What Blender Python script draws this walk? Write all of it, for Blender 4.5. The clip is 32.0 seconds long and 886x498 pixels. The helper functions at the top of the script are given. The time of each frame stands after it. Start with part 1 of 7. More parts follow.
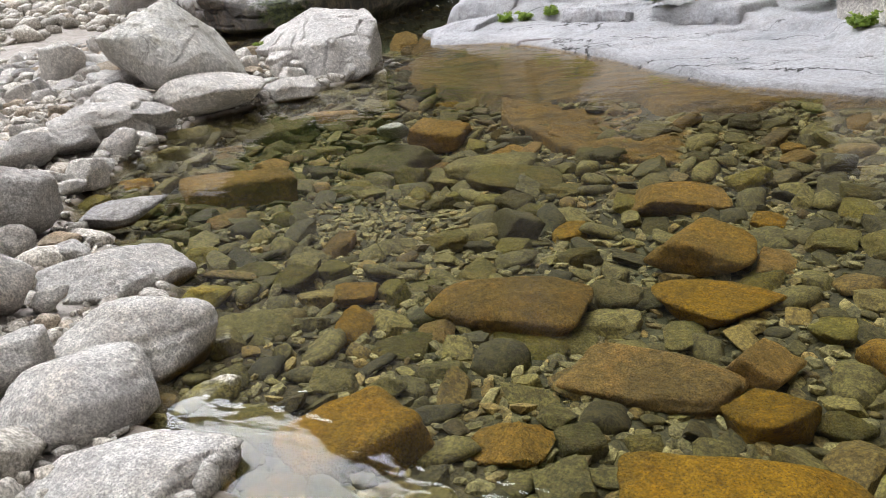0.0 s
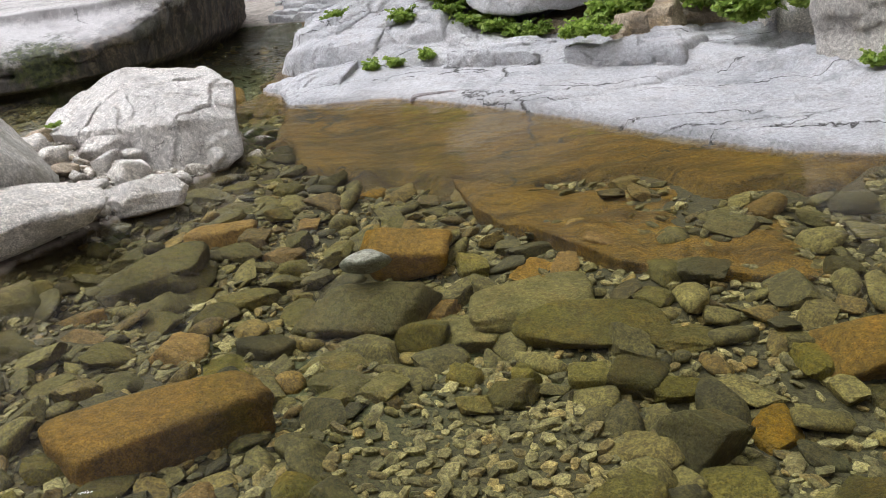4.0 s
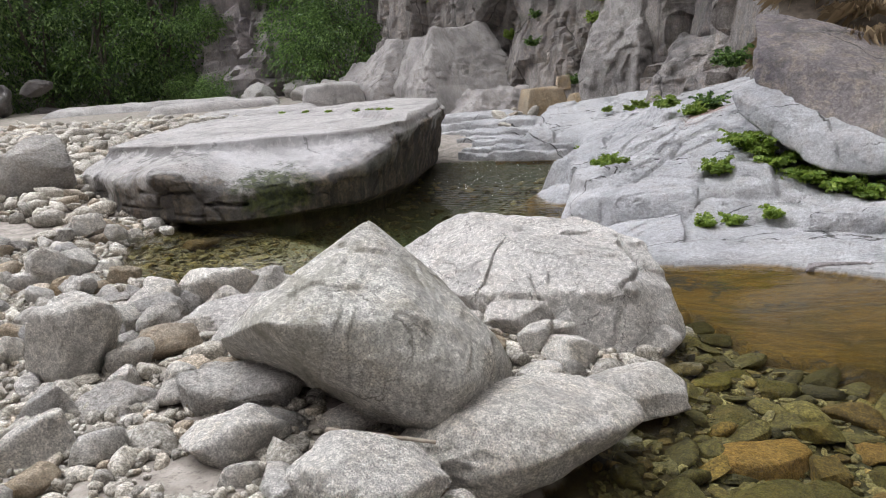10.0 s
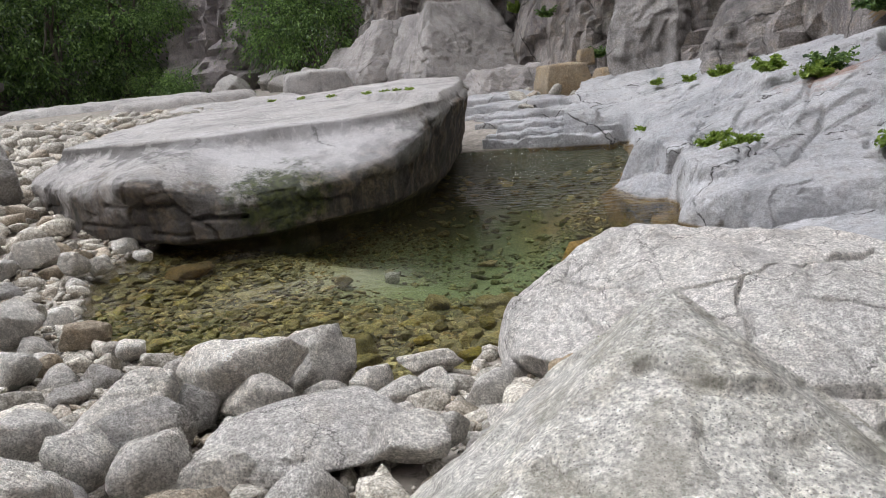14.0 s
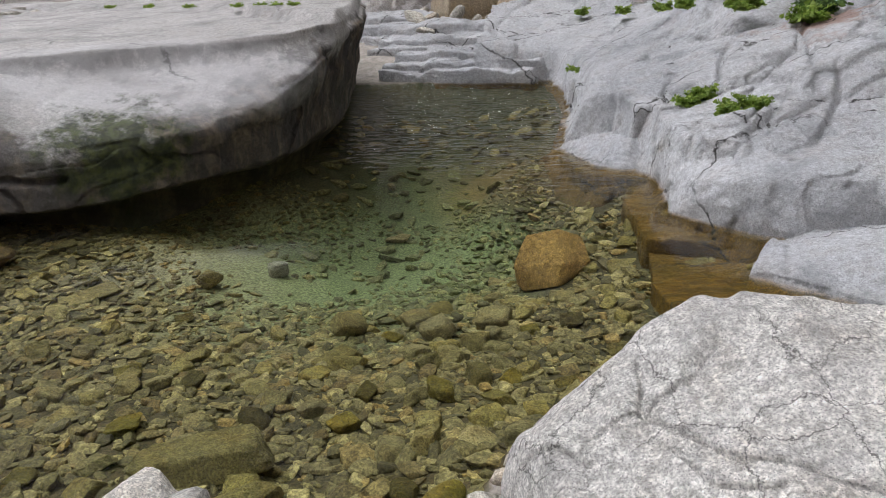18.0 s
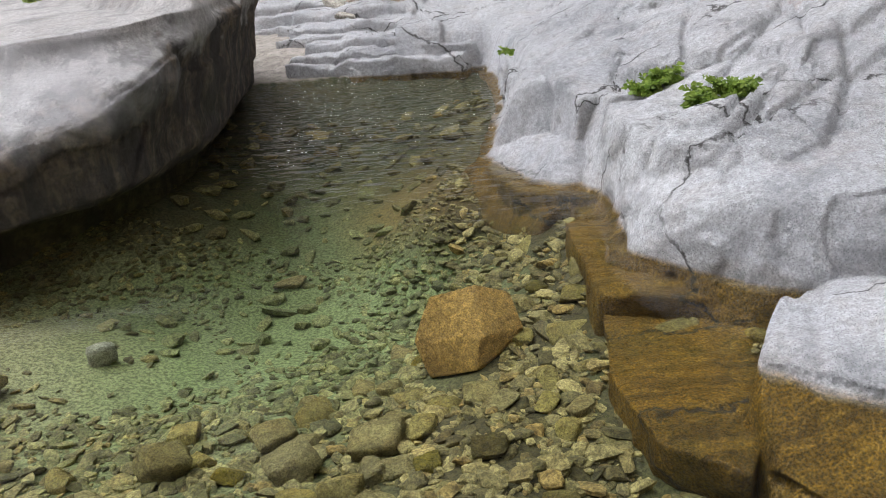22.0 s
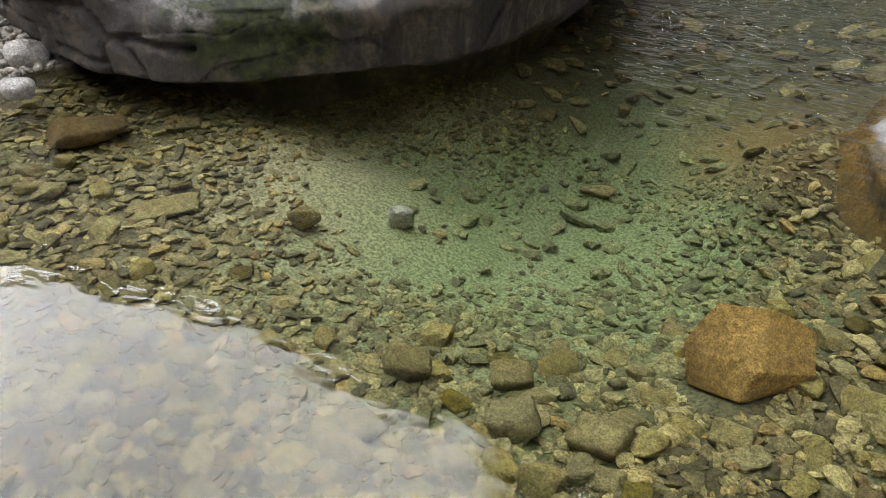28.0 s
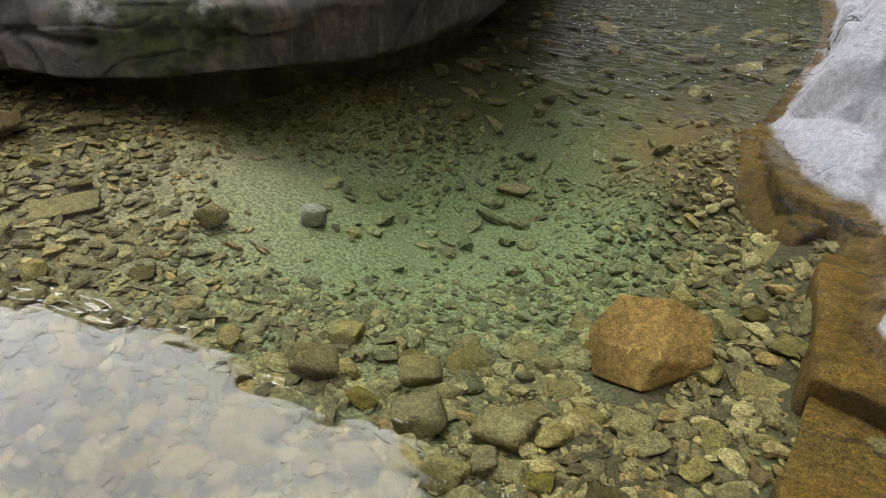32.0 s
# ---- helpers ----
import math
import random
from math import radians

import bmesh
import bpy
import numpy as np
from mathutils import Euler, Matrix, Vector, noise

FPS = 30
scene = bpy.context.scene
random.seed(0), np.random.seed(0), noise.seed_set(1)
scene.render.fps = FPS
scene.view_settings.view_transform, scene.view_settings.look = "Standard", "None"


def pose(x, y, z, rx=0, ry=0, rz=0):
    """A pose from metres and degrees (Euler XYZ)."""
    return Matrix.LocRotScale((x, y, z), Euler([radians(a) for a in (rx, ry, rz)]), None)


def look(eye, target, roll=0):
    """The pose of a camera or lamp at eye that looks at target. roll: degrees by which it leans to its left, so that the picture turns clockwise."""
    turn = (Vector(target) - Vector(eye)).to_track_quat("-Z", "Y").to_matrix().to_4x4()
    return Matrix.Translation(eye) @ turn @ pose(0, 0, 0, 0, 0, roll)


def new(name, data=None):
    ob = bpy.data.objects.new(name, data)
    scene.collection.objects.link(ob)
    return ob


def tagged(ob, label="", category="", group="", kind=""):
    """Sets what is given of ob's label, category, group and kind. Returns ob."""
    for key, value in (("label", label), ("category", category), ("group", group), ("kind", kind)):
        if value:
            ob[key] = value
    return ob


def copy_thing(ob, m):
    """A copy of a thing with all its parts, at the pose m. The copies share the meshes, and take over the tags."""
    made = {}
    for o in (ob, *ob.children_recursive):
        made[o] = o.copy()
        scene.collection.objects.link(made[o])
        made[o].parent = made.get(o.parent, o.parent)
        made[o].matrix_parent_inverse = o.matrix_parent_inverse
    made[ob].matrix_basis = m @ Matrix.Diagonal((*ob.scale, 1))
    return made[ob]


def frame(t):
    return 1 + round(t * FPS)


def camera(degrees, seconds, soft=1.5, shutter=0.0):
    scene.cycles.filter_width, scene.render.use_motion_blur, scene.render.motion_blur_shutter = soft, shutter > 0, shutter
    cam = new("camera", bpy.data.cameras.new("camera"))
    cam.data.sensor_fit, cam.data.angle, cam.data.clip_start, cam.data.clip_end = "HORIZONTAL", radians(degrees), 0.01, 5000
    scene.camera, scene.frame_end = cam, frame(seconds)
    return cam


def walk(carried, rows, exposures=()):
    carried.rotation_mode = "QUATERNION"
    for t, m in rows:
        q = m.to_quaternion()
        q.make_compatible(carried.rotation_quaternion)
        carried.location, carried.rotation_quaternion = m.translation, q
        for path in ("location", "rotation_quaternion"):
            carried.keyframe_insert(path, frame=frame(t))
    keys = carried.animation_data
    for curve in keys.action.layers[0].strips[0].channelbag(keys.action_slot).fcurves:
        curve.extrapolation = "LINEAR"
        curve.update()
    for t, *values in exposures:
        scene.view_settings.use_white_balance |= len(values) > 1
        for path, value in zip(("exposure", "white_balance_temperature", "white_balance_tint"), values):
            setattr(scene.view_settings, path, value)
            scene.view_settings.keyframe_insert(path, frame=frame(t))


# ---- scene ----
cam = camera(61.5, 32.0, soft=0.75)
PATH = [
    (0, (5.042, -1.378, 1.329), (4.101, 0.203, 0.546), -7.5),
    (0.5, (4.885, -1.274, 1.311), (4.035, 0.351, 0.514), -6.8),
    (1, (4.712, -1.205, 1.36), (3.989, 0.486, 0.575), -6.1),
    (1.5, (4.573, -1.11, 1.335), (3.994, 0.666, 0.621), -6.5),
    (2, (4.111, -0.826, 1.312), (3.671, 1.019, 0.676), -9.1),
    (2.5, (3.763, -0.587, 1.432), (3.409, 1.239, 0.695), -10.0),
    (4.5, (2.72, 0.14, 1.513), (2.35, 1.935, 0.71), -7.6),
    (5, (2.391, 0.187, 1.586), (1.992, 2.029, 0.915), -8.4),
    (5.5, (2.042, 0.29, 1.721), (1.597, 2.152, 1.143), -7.4),
    (6, (1.865, 0.246, 1.815), (1.358, 2.097, 1.251), -6.0),
    (6.5, (1.773, 0.218, 1.862), (1.257, 2.065, 1.294), -4.8),
    (7, (1.574, 0.26, 1.854), (1.108, 2.12, 1.288), -3.8),
    (7.5, (1.283, 0.31, 1.895), (0.847, 2.183, 1.346), -4.1),
    (8, (1.014, 0.49, 1.828), (0.544, 2.371, 1.336), -4.4),
    (8.5, (0.725, 0.676, 1.79), (0.217, 2.559, 1.348), -4.4),
    (9, (0.495, 0.665, 1.744), (-0.016, 2.557, 1.342), -4.9),
    (9.5, (0.303, 0.618, 1.773), (-0.192, 2.513, 1.368), -4.3),
    (10, (0.163, 0.772, 1.71), (-0.312, 2.66, 1.252), -4.8),
    (10.5, (0.022, 1.049, 1.678), (-0.42, 2.93, 1.164), -6.0),
    (11, (-0.058, 1.191, 1.672), (-0.475, 3.073, 1.141), -7.3),
    (11.5, (-0.295, 1.414, 1.565), (-0.676, 3.324, 1.109), -7.9),
    (12, (-0.573, 1.721, 1.539), (-0.9, 3.658, 1.162), -8.6),
    (12.5, (-0.795, 1.954, 1.553), (-1.101, 3.895, 1.183), -8.7),
    (13, (-0.913, 2.165, 1.538), (-1.238, 4.097, 1.135), -7.9),
    (13.5, (-1.011, 2.471, 1.516), (-1.39, 4.384, 1.074), -7.1),
    (14, (-1.193, 2.707, 1.528), (-1.601, 4.603, 1.041), -6.9),
    (14.5, (-1.358, 2.906, 1.597), (-1.754, 4.787, 1.045), -6.5),
    (16.5, (-1.644, 3.841, 1.506), (-1.982, 5.724, 0.921), -3.6),
    (17, (-1.735, 4.038, 1.548), (-2.027, 5.906, 0.896), -3.3),
    (17.5, (-1.785, 4.298, 1.528), (-2.017, 6.159, 0.833), -3.1),
    (18, (-1.787, 4.501, 1.555), (-1.86, 6.365, 0.834), -3.1),
    (18.5, (-1.836, 4.729, 1.578), (-1.767, 6.59, 0.848), -3.4),
    (19, (-1.88, 4.837, 1.586), (-1.75, 6.707, 0.888), -3.1),
    (19.5, (-1.838, 5.003, 1.51), (-1.721, 6.884, 0.84), -2.6),
    (20, (-1.812, 5.181, 1.448), (-1.74, 7.048, 0.735), -2.6),
    (20.5, (-1.83, 5.351, 1.39), (-1.78, 7.186, 0.596), -3.3),
    (21, (-1.756, 5.471, 1.353), (-1.676, 7.284, 0.512), -4.2),
    (21.5, (-1.523, 5.67, 1.355), (-1.447, 7.495, 0.539), -5.4),
    (22, (-1.365, 5.951, 1.357), (-1.356, 7.801, 0.596), -6.0),
    (22.5, (-1.279, 6.237, 1.497), (-1.493, 8.093, 0.782), -6.2),
    (23, (-1.174, 6.364, 1.584), (-1.641, 8.2, 0.943), -5.3),
    (23.5, (-1.124, 6.405, 1.612), (-1.803, 8.192, 1.023), -4.6),
    (24, (-1.136, 6.431, 1.629), (-1.966, 8.169, 1.092), -4.0),
    (24.5, (-1.144, 6.431, 1.644), (-2.079, 8.123, 1.132), -3.4),
    (26.5, (-1.293, 6.394, 1.684), (-2.246, 7.962, 0.887), -2.0),
    (27, (-1.301, 6.405, 1.682), (-2.206, 7.932, 0.761), -1.5),
    (27.5, (-1.31, 6.375, 1.698), (-2.15, 7.871, 0.67), -0.6),
    (28, (-1.312, 6.372, 1.697), (-2.088, 7.846, 0.59), 0.1),
    (28.5, (-1.309, 6.373, 1.698), (-2.023, 7.842, 0.544), 0.9),
    (29, (-1.311, 6.373, 1.68), (-1.973, 7.849, 0.504), 2.0),
    (29.5, (-1.312, 6.375, 1.683), (-1.932, 7.851, 0.484), 2.7),
    (30, (-1.311, 6.387, 1.691), (-1.9, 7.87, 0.486), 3.3),
    (30.5, (-1.302, 6.382, 1.691), (-1.865, 7.886, 0.5), 3.8),
    (31, (-1.225, 6.423, 1.672), (-1.812, 7.938, 0.506), 3.3),
    (31.5, (-1.203, 6.425, 1.653), (-1.803, 7.963, 0.525), 3.2),
    (32, (-1.206, 6.42, 1.652), (-1.828, 7.976, 0.56), 2.7),
]
walk(cam, [(t, look(eye, target, roll)) for t, eye, target, roll in PATH], exposures=[(0, -0.2), (5, -0.22), (7, -0.4), (9, -0.46), (12, -0.46), (14, -0.58), (17, -0.66), (18, -0.66), (19, -0.54), (20, -0.4), (23, -0.26), (26, -0.26), (32, -0.27)])

# ---------------------------------------------------------------- light: a bright overcast gorge
world = bpy.data.worlds.new("sky")
scene.world = world
world.use_nodes = True
wn, wl = world.node_tree.nodes, world.node_tree.links
wn.clear()
sky = wn.new("ShaderNodeTexSky")
sky.sky_type, sky.sun_disc = "NISHITA", False
sky.sun_elevation, sky.sun_rotation = radians(50), radians(51)
sky.air_density, sky.dust_density = 1.0, 6.0
cloud_co = wn.new("ShaderNodeTexCoord")
cloud_noise = wn.new("ShaderNodeTexNoise")
cloud_noise.inputs["Scale"].default_value, cloud_noise.inputs["Detail"].default_value = 2.6, 6
cloud_ramp = wn.new("ShaderNodeMapRange")
for k, v in zip(("From Min", "From Max", "To Min", "To Max"), (0.35, 0.65, 0.5, 0.9)):
    cloud_ramp.inputs[k].default_value = v
cloud_mix = wn.new("ShaderNodeMix")
cloud_mix.data_type = "RGBA"
cloud_mix.inputs[7].default_value = (15.5, 15.7, 16.6, 1)
sky_back, sky_out = wn.new("ShaderNodeBackground"), wn.new("ShaderNodeOutputWorld")
sky_back.inputs[1].default_value = 0.15
wl.new(cloud_co.outputs["Generated"], cloud_noise.inputs["Vector"])
wl.new(cloud_noise.outputs["Fac"], cloud_ramp.inputs["Value"])
wl.new(cloud_ramp.outputs[0], cloud_mix.inputs[0])
wl.new(sky.outputs[0], cloud_mix.inputs[6])
# a brighter patch of cloud, added so the pools mirror a bright sky
GLOW_WAY = Vector((-0.50, 0.40, 0.77)).normalized()
glow_dot, glow_span, glow_mix = wn.new("ShaderNodeVectorMath"), wn.new("ShaderNodeMapRange"), wn.new("ShaderNodeVectorMath")
glow_dot.operation, glow_mix.operation = "DOT_PRODUCT", "SCALE"
glow_dot.inputs[1].default_value = GLOW_WAY
glow_span.interpolation_type = "SMOOTHSTEP"
for k, v in zip(("From Min", "From Max", "To Min", "To Max"), (0.74, 1.0, 1.0, 8.0)):
    glow_span.inputs[k].default_value = v
wl.new(cloud_co.outputs["Generated"], glow_dot.inputs[0])
wl.new(glow_dot.outputs["Value"], glow_span.inputs["Value"])
wl.new(cloud_mix.outputs[2], glow_mix.inputs[0])
wl.new(glow_span.outputs[0], glow_mix.inputs["Scale"])
wl.new(glow_mix.outputs[0], sky_back.inputs[0])
wl.new(sky_back.outputs[0], sky_out.inputs[0])
sun = new("sun", bpy.data.lights.new("sun", "SUN"))
sun.data.energy, sun.data.angle, sun.data.color = 1.0, radians(40), (1.0, 0.97, 0.92)
sun.matrix_world = look((-14, -16, 56), (0, 0, 0))


# ---------------------------------------------------------------- noise on arrays of points
GRADS = np.random.RandomState(7).normal(size=(4096, 3))
GRADS /= np.linalg.norm(GRADS, axis=1, keepdims=True)


def lattice(i, seed):
    i = i.astype(np.int64)
    return ((i[..., 0] * 73856093) ^ (i[..., 1] * 19349663) ^ (i[..., 2] * 83492791) ^ (seed * 2654435761)) % 4093


def perlin(p, seed=0):
    base = np.floor(p)
    f = p - base
    w = f * f * f * (f * (f * 6 - 15) + 10)
    out = np.zeros(len(p))
    for dx in (0, 1):
        for dy in (0, 1):
            for dz in (0, 1):
                d = np.array((dx, dy, dz))
                g = GRADS[lattice(base + d, seed)]
                wt = np.prod(np.where(d, w, 1 - w), axis=1)
                out += wt * (g * (f - d)).sum(1)
    return out


def fbm(p, octaves=4, seed=0, gain=0.5):
    total, amp, q = np.zeros(len(p)), 1.0, np.array(p, float)
    for n in range(octaves):
        total += amp * perlin(q, seed + n)
        amp, q = amp * gain, q * 2.03
    return total


def cells(p, seed=0):
    """Distances to the nearest and second feature point, and a value for each cell in three channels."""
    base = np.floor(p)
    d1, d2 = np.full(len(p), 9.0), np.full(len(p), 9.0)
    who = np.zeros(len(p), np.int64)
    for dx in (-1, 0, 1):
        for dy in (-1, 0, 1):
            for dz in (-1, 0, 1):
                c = base + (dx, dy, dz)
                k = lattice(c, seed)
                d = np.linalg.norm(c + 0.5 + 0.42 * GRADS[k] - p, axis=1)
                near = d < d1
                d2 = np.where(near, d1, np.minimum(d2, d))
                who = np.where(near, k, who)
                d1 = np.where(near, d, d1)
    return d1, d2, GRADS[(who * 7 + 13) % 4096]


def cell_planes(p, seed, tilt):
    """A broken face: each cell of space is a plane of its own height and slant; also the distance to its joints."""
    base = np.floor(p)
    d1, d2 = np.full(len(p), 9.0), np.full(len(p), 9.0)
    who, off = np.zeros(len(p), np.int64), np.zeros_like(p)
    for dx in (-1, 0, 1):
        for dy in (-1, 0, 1):
            for dz in (-1, 0, 1):
                c = base + (dx, dy, dz)
                k = lattice(c, seed)
                o = p - (c + 0.5 + 0.42 * GRADS[k])
                d = np.abs(o).max(1) * 0.6 + 0.4 * np.linalg.norm(o, axis=1)
                near = d < d1
                d2 = np.where(near, d1, np.minimum(d2, d))
                who, d1 = np.where(near, k, who), np.where(near, d, d1)
                off = np.where(near[:, None], o, off)
    return GRADS[(who * 7 + 13) % 4096][:, 0] + tilt * (off * GRADS[(who * 11 + 5) % 4096]).sum(1), d2 - d1


def sstep(a, b, x):
    u = np.clip((x - a) / (b - a), 0, 1)
    return u * u * (3 - 2 * u)


def xyz(x, y, z=0.0):
    return np.stack([x, y, np.broadcast_to(z, x.shape)], -1)


# ---------------------------------------------------------------- materials
def grow(mat):
    mat.use_nodes = True
    tree = mat.node_tree
    tree.nodes.clear()

    def node(kind, **values):
        n = tree.nodes.new(kind)
        for key, value in values.items():
            if key.startswith("i_"):
                key = key[2:].replace("_", " ")
                n.inputs[int(key) if key.isdigit() else key].default_value = value
            elif key == "mode":
                n.operation = value
            elif key == "blend":
                n.blend_type = value
            elif key == "kind_of":
                n.data_type = value
            elif key == "feature":
                n.feature = value
        return n

    def wire(a, b):
        tree.links.new(a, b)

    def noise_of(vec, scale, detail=4.0, rough=0.55):
        n = node("ShaderNodeTexNoise", i_Scale=scale, i_Detail=detail, i_Roughness=rough)
        wire(vec, n.inputs["Vector"])
        return n.outputs["Fac"]

    def span(value, a, b, c=0.0, d=1.0):
        n = node("ShaderNodeMapRange", i_From_Min=a, i_From_Max=b, i_To_Min=c, i_To_Max=d)
        wire(value, n.inputs["Value"])
        return n.outputs[0]

    def blend(fac, a, b, how="MIX"):
        n = node("ShaderNodeMix", kind_of="RGBA", blend=how)
        for slot, v in ((0, fac), (6, a), (7, b)):
            if hasattr(v, "is_linked"):
                wire(v, n.inputs[slot])
            else:
                n.inputs[slot].default_value = v if slot == 0 else (*v, 1)
        return n.outputs[2]

    def calc(mode, a, b=0.0):
        n = node("ShaderNodeMath", mode=mode)
        for slot, v in ((0, a), (1, b)):
            if hasattr(v, "is_linked"):
                wire(v, n.inputs[slot])
            else:
                n.inputs[slot].default_value = v
        return n.outputs[0]

    return node, wire, noise_of, span, blend, calc


def height_of(node, wire):
    geo = node("ShaderNodeNewGeometry")
    sep = node("ShaderNodeSeparateXYZ")
    wire(geo.outputs["Position"], sep.inputs[0])
    return geo.outputs["Position"], sep.outputs[2]


def finish(node, wire, colour, rough, bumps, metal=0.0, spec=0.4):
    bsdf, out = node("ShaderNodeBsdfPrincipled"), node("ShaderNodeOutputMaterial")
    bsdf.inputs["Specular IOR Level"].default_value = spec
    wire(colour, bsdf.inputs["Base Color"])
    if hasattr(rough, "is_linked"):
        wire(rough, bsdf.inputs["Roughness"])
    else:
        bsdf.inputs["Roughness"].default_value = rough
    last = None
    for value, strength, distance in bumps:
        b = node("ShaderNodeBump", i_Strength=strength, i_Distance=distance)
        wire(value, b.inputs["Height"])
        if last:
            wire(last, b.inputs["Normal"])
        last = b.outputs[0]
    if last:
        wire(last, bsdf.inputs["Normal"])
    wire(bsdf.outputs[0], out.inputs["Surface"])
    return bsdf


def rock_material(name, pale, grey, warm, warm_amount=0.5, crack=0.0, crack_scale=1.0, streak=0.0, dark=(0.05, 0.045, 0.04), moss=0.0, flood_shade=0.0, spot=None,
                  vary=0.25, algae=True, speck=1.0, joints=None, lichen=None, rust=None, bleach=None, high_stain=0.0, grain=0.85):
    mat = bpy.data.materials.new(name)
    node, wire, noise_of, span, blend, calc = grow(mat)
    pos, z = height_of(node, wire)
    rnd = node("ShaderNodeObjectInfo").outputs["Random"]
    big, mid, fine = noise_of(pos, 0.9, 5), noise_of(pos, 6.5, 8, 0.66), noise_of(pos, 120, 3, 0.6)
    col = blend(span(big, 0.35, 0.65), pale, grey)
    col = blend(calc("MULTIPLY", span(mid, 0.48, 0.72), warm_amount), col, warm)
    # mottled grain and dark mica specks
    col = blend(1.0, col, blend(span(fine, 0.38, 0.62), (1 - 0.3 * grain, 1 - 0.305 * grain, 1 - 0.32 * grain), (1 + 0.4 * grain,) * 3), "MULTIPLY")
    coarse = noise_of(pos, 34, 6, 0.68)
    col = blend(1.0, col, blend(span(coarse, 0.41, 0.6), (1 - 0.24 * grain, 1 - 0.245 * grain, 1 - 0.26 * grain), (1 + 0.34 * grain,) * 3), "MULTIPLY")
    vor = node("ShaderNodeTexVoronoi", i_Scale=120.0)
    wire(pos, vor.inputs["Vector"])
    col = blend(calc("MULTIPLY", span(vor.outputs["Distance"], 0.28, 0.14), 0.9 * speck), col, tuple(0.45 * c for c in grey))
    stain = noise_of(pos, 2.7, 8, 0.68)
    col = blend(calc("MULTIPLY", span(stain, 0.54, 0.66), 0.5), col, tuple(0.55 * c for c in grey))
    blot = noise_of(pos, 13, 9, 0.72)
    col = blend(calc("MULTIPLY", span(blot, 0.58, 0.66), 0.55), col, tuple(0.42 * c for c in grey))
    if lichen:
        crust = calc("ADD", noise_of(pos, 1.5, 9, 0.7), span(blot, 0.3, 0.7, -0.06, 0.06))
        col = blend(calc("MULTIPLY", span(crust, 0.52, 0.58), 0.5), col, lichen)
    if rust:
        seat_ = node("ShaderNodeVectorMath")
        seat_.operation = "DISTANCE"
        seat_.inputs[1].default_value = rust[:3]
        wire(pos, seat_.inputs[0])
        bleed = calc("ADD", seat_.outputs["Value"], span(noise_of(pos, 2.6, 8, 0.7), 0.3, 0.7, -0.5, 0.5))
        col = blend(calc("MULTIPLY", span(bleed, rust[3], 0.4 * rust[3]), 0.7), col, (0.33, 0.17, 0.11))
    bumps = [(big, 0.5, 0.05), (mid, 0.9, 0.06), (blot, 0.8, 0.03), (coarse, 0.9, 0.022), (fine, 0.8, 0.009)]
    if streak:
        mapped = node("ShaderNodeMapping")
        mapped.inputs["Scale"].default_value = (1.5, 1.5, 0.16)
        wire(pos, mapped.inputs["Vector"])
        run = noise_of(mapped.outputs[0], 1.6, 6, 0.6)
        col = blend(calc("MULTIPLY", span(run, 0.5, 0.68), streak), col, dark)
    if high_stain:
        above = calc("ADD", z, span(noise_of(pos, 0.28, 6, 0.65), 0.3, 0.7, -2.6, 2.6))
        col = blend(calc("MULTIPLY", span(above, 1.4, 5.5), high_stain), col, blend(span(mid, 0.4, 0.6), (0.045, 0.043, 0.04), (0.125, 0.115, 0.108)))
    # flood stain low on the rock, also carrying the shade under its overhang
    if flood_shade:
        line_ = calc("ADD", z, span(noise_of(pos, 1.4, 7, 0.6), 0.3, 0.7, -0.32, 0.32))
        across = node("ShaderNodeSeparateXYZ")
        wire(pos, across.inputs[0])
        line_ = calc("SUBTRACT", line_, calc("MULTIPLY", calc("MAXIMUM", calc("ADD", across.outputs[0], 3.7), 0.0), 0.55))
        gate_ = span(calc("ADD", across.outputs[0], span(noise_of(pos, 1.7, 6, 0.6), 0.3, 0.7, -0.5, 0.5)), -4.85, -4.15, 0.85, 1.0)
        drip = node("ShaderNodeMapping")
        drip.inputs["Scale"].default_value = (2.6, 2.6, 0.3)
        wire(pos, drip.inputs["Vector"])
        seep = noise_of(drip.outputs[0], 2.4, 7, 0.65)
        stain_and_shade = blend(span(blot, 0.42, 0.6), (0.05, 0.036, 0.024), (0.2, 0.148, 0.1))
        stain_and_shade = blend(span(seep, 0.42, 0.56), stain_and_shade, (0.02, 0.015, 0.011))
        col = blend(calc("MULTIPLY", calc("MULTIPLY", span(line_, flood_shade + 0.08, flood_shade - 0.06), gate_), 0.9), col, stain_and_shade)
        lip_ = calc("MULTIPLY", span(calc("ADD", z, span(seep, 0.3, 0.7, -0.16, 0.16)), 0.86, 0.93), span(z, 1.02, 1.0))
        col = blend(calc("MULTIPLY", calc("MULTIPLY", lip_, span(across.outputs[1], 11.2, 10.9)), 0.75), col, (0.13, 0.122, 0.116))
    if moss:
        tuft = noise_of(pos, 1.1, 6, 0.7)
        col = blend(calc("MULTIPLY", span(tuft, 0.56, 0.68), moss), col, (0.07, 0.085, 0.03))
    if bleach:
        put = node("ShaderNodeMapping")
        put.inputs["Scale"].default_value = bleach[3]
        wire(pos, put.inputs["Vector"])
        near = node("ShaderNodeVectorMath")
        near.operation = "DISTANCE"
        near.inputs[1].default_value = tuple(a * b for a, b in zip(bleach[:3], bleach[3]))
        wire(put.outputs[0], near.inputs[0])
        worn = calc("ADD", near.outputs["Value"], span(noise_of(pos, 2.5, 9, 0.7), 0.3, 0.7, -0.3, 0.3))
        col = blend(calc("MULTIPLY", calc("MULTIPLY", span(worn, 0.95, 0.4), span(z, 0.42, 0.6)), 0.55), col, (0.66, 0.645, 0.65))
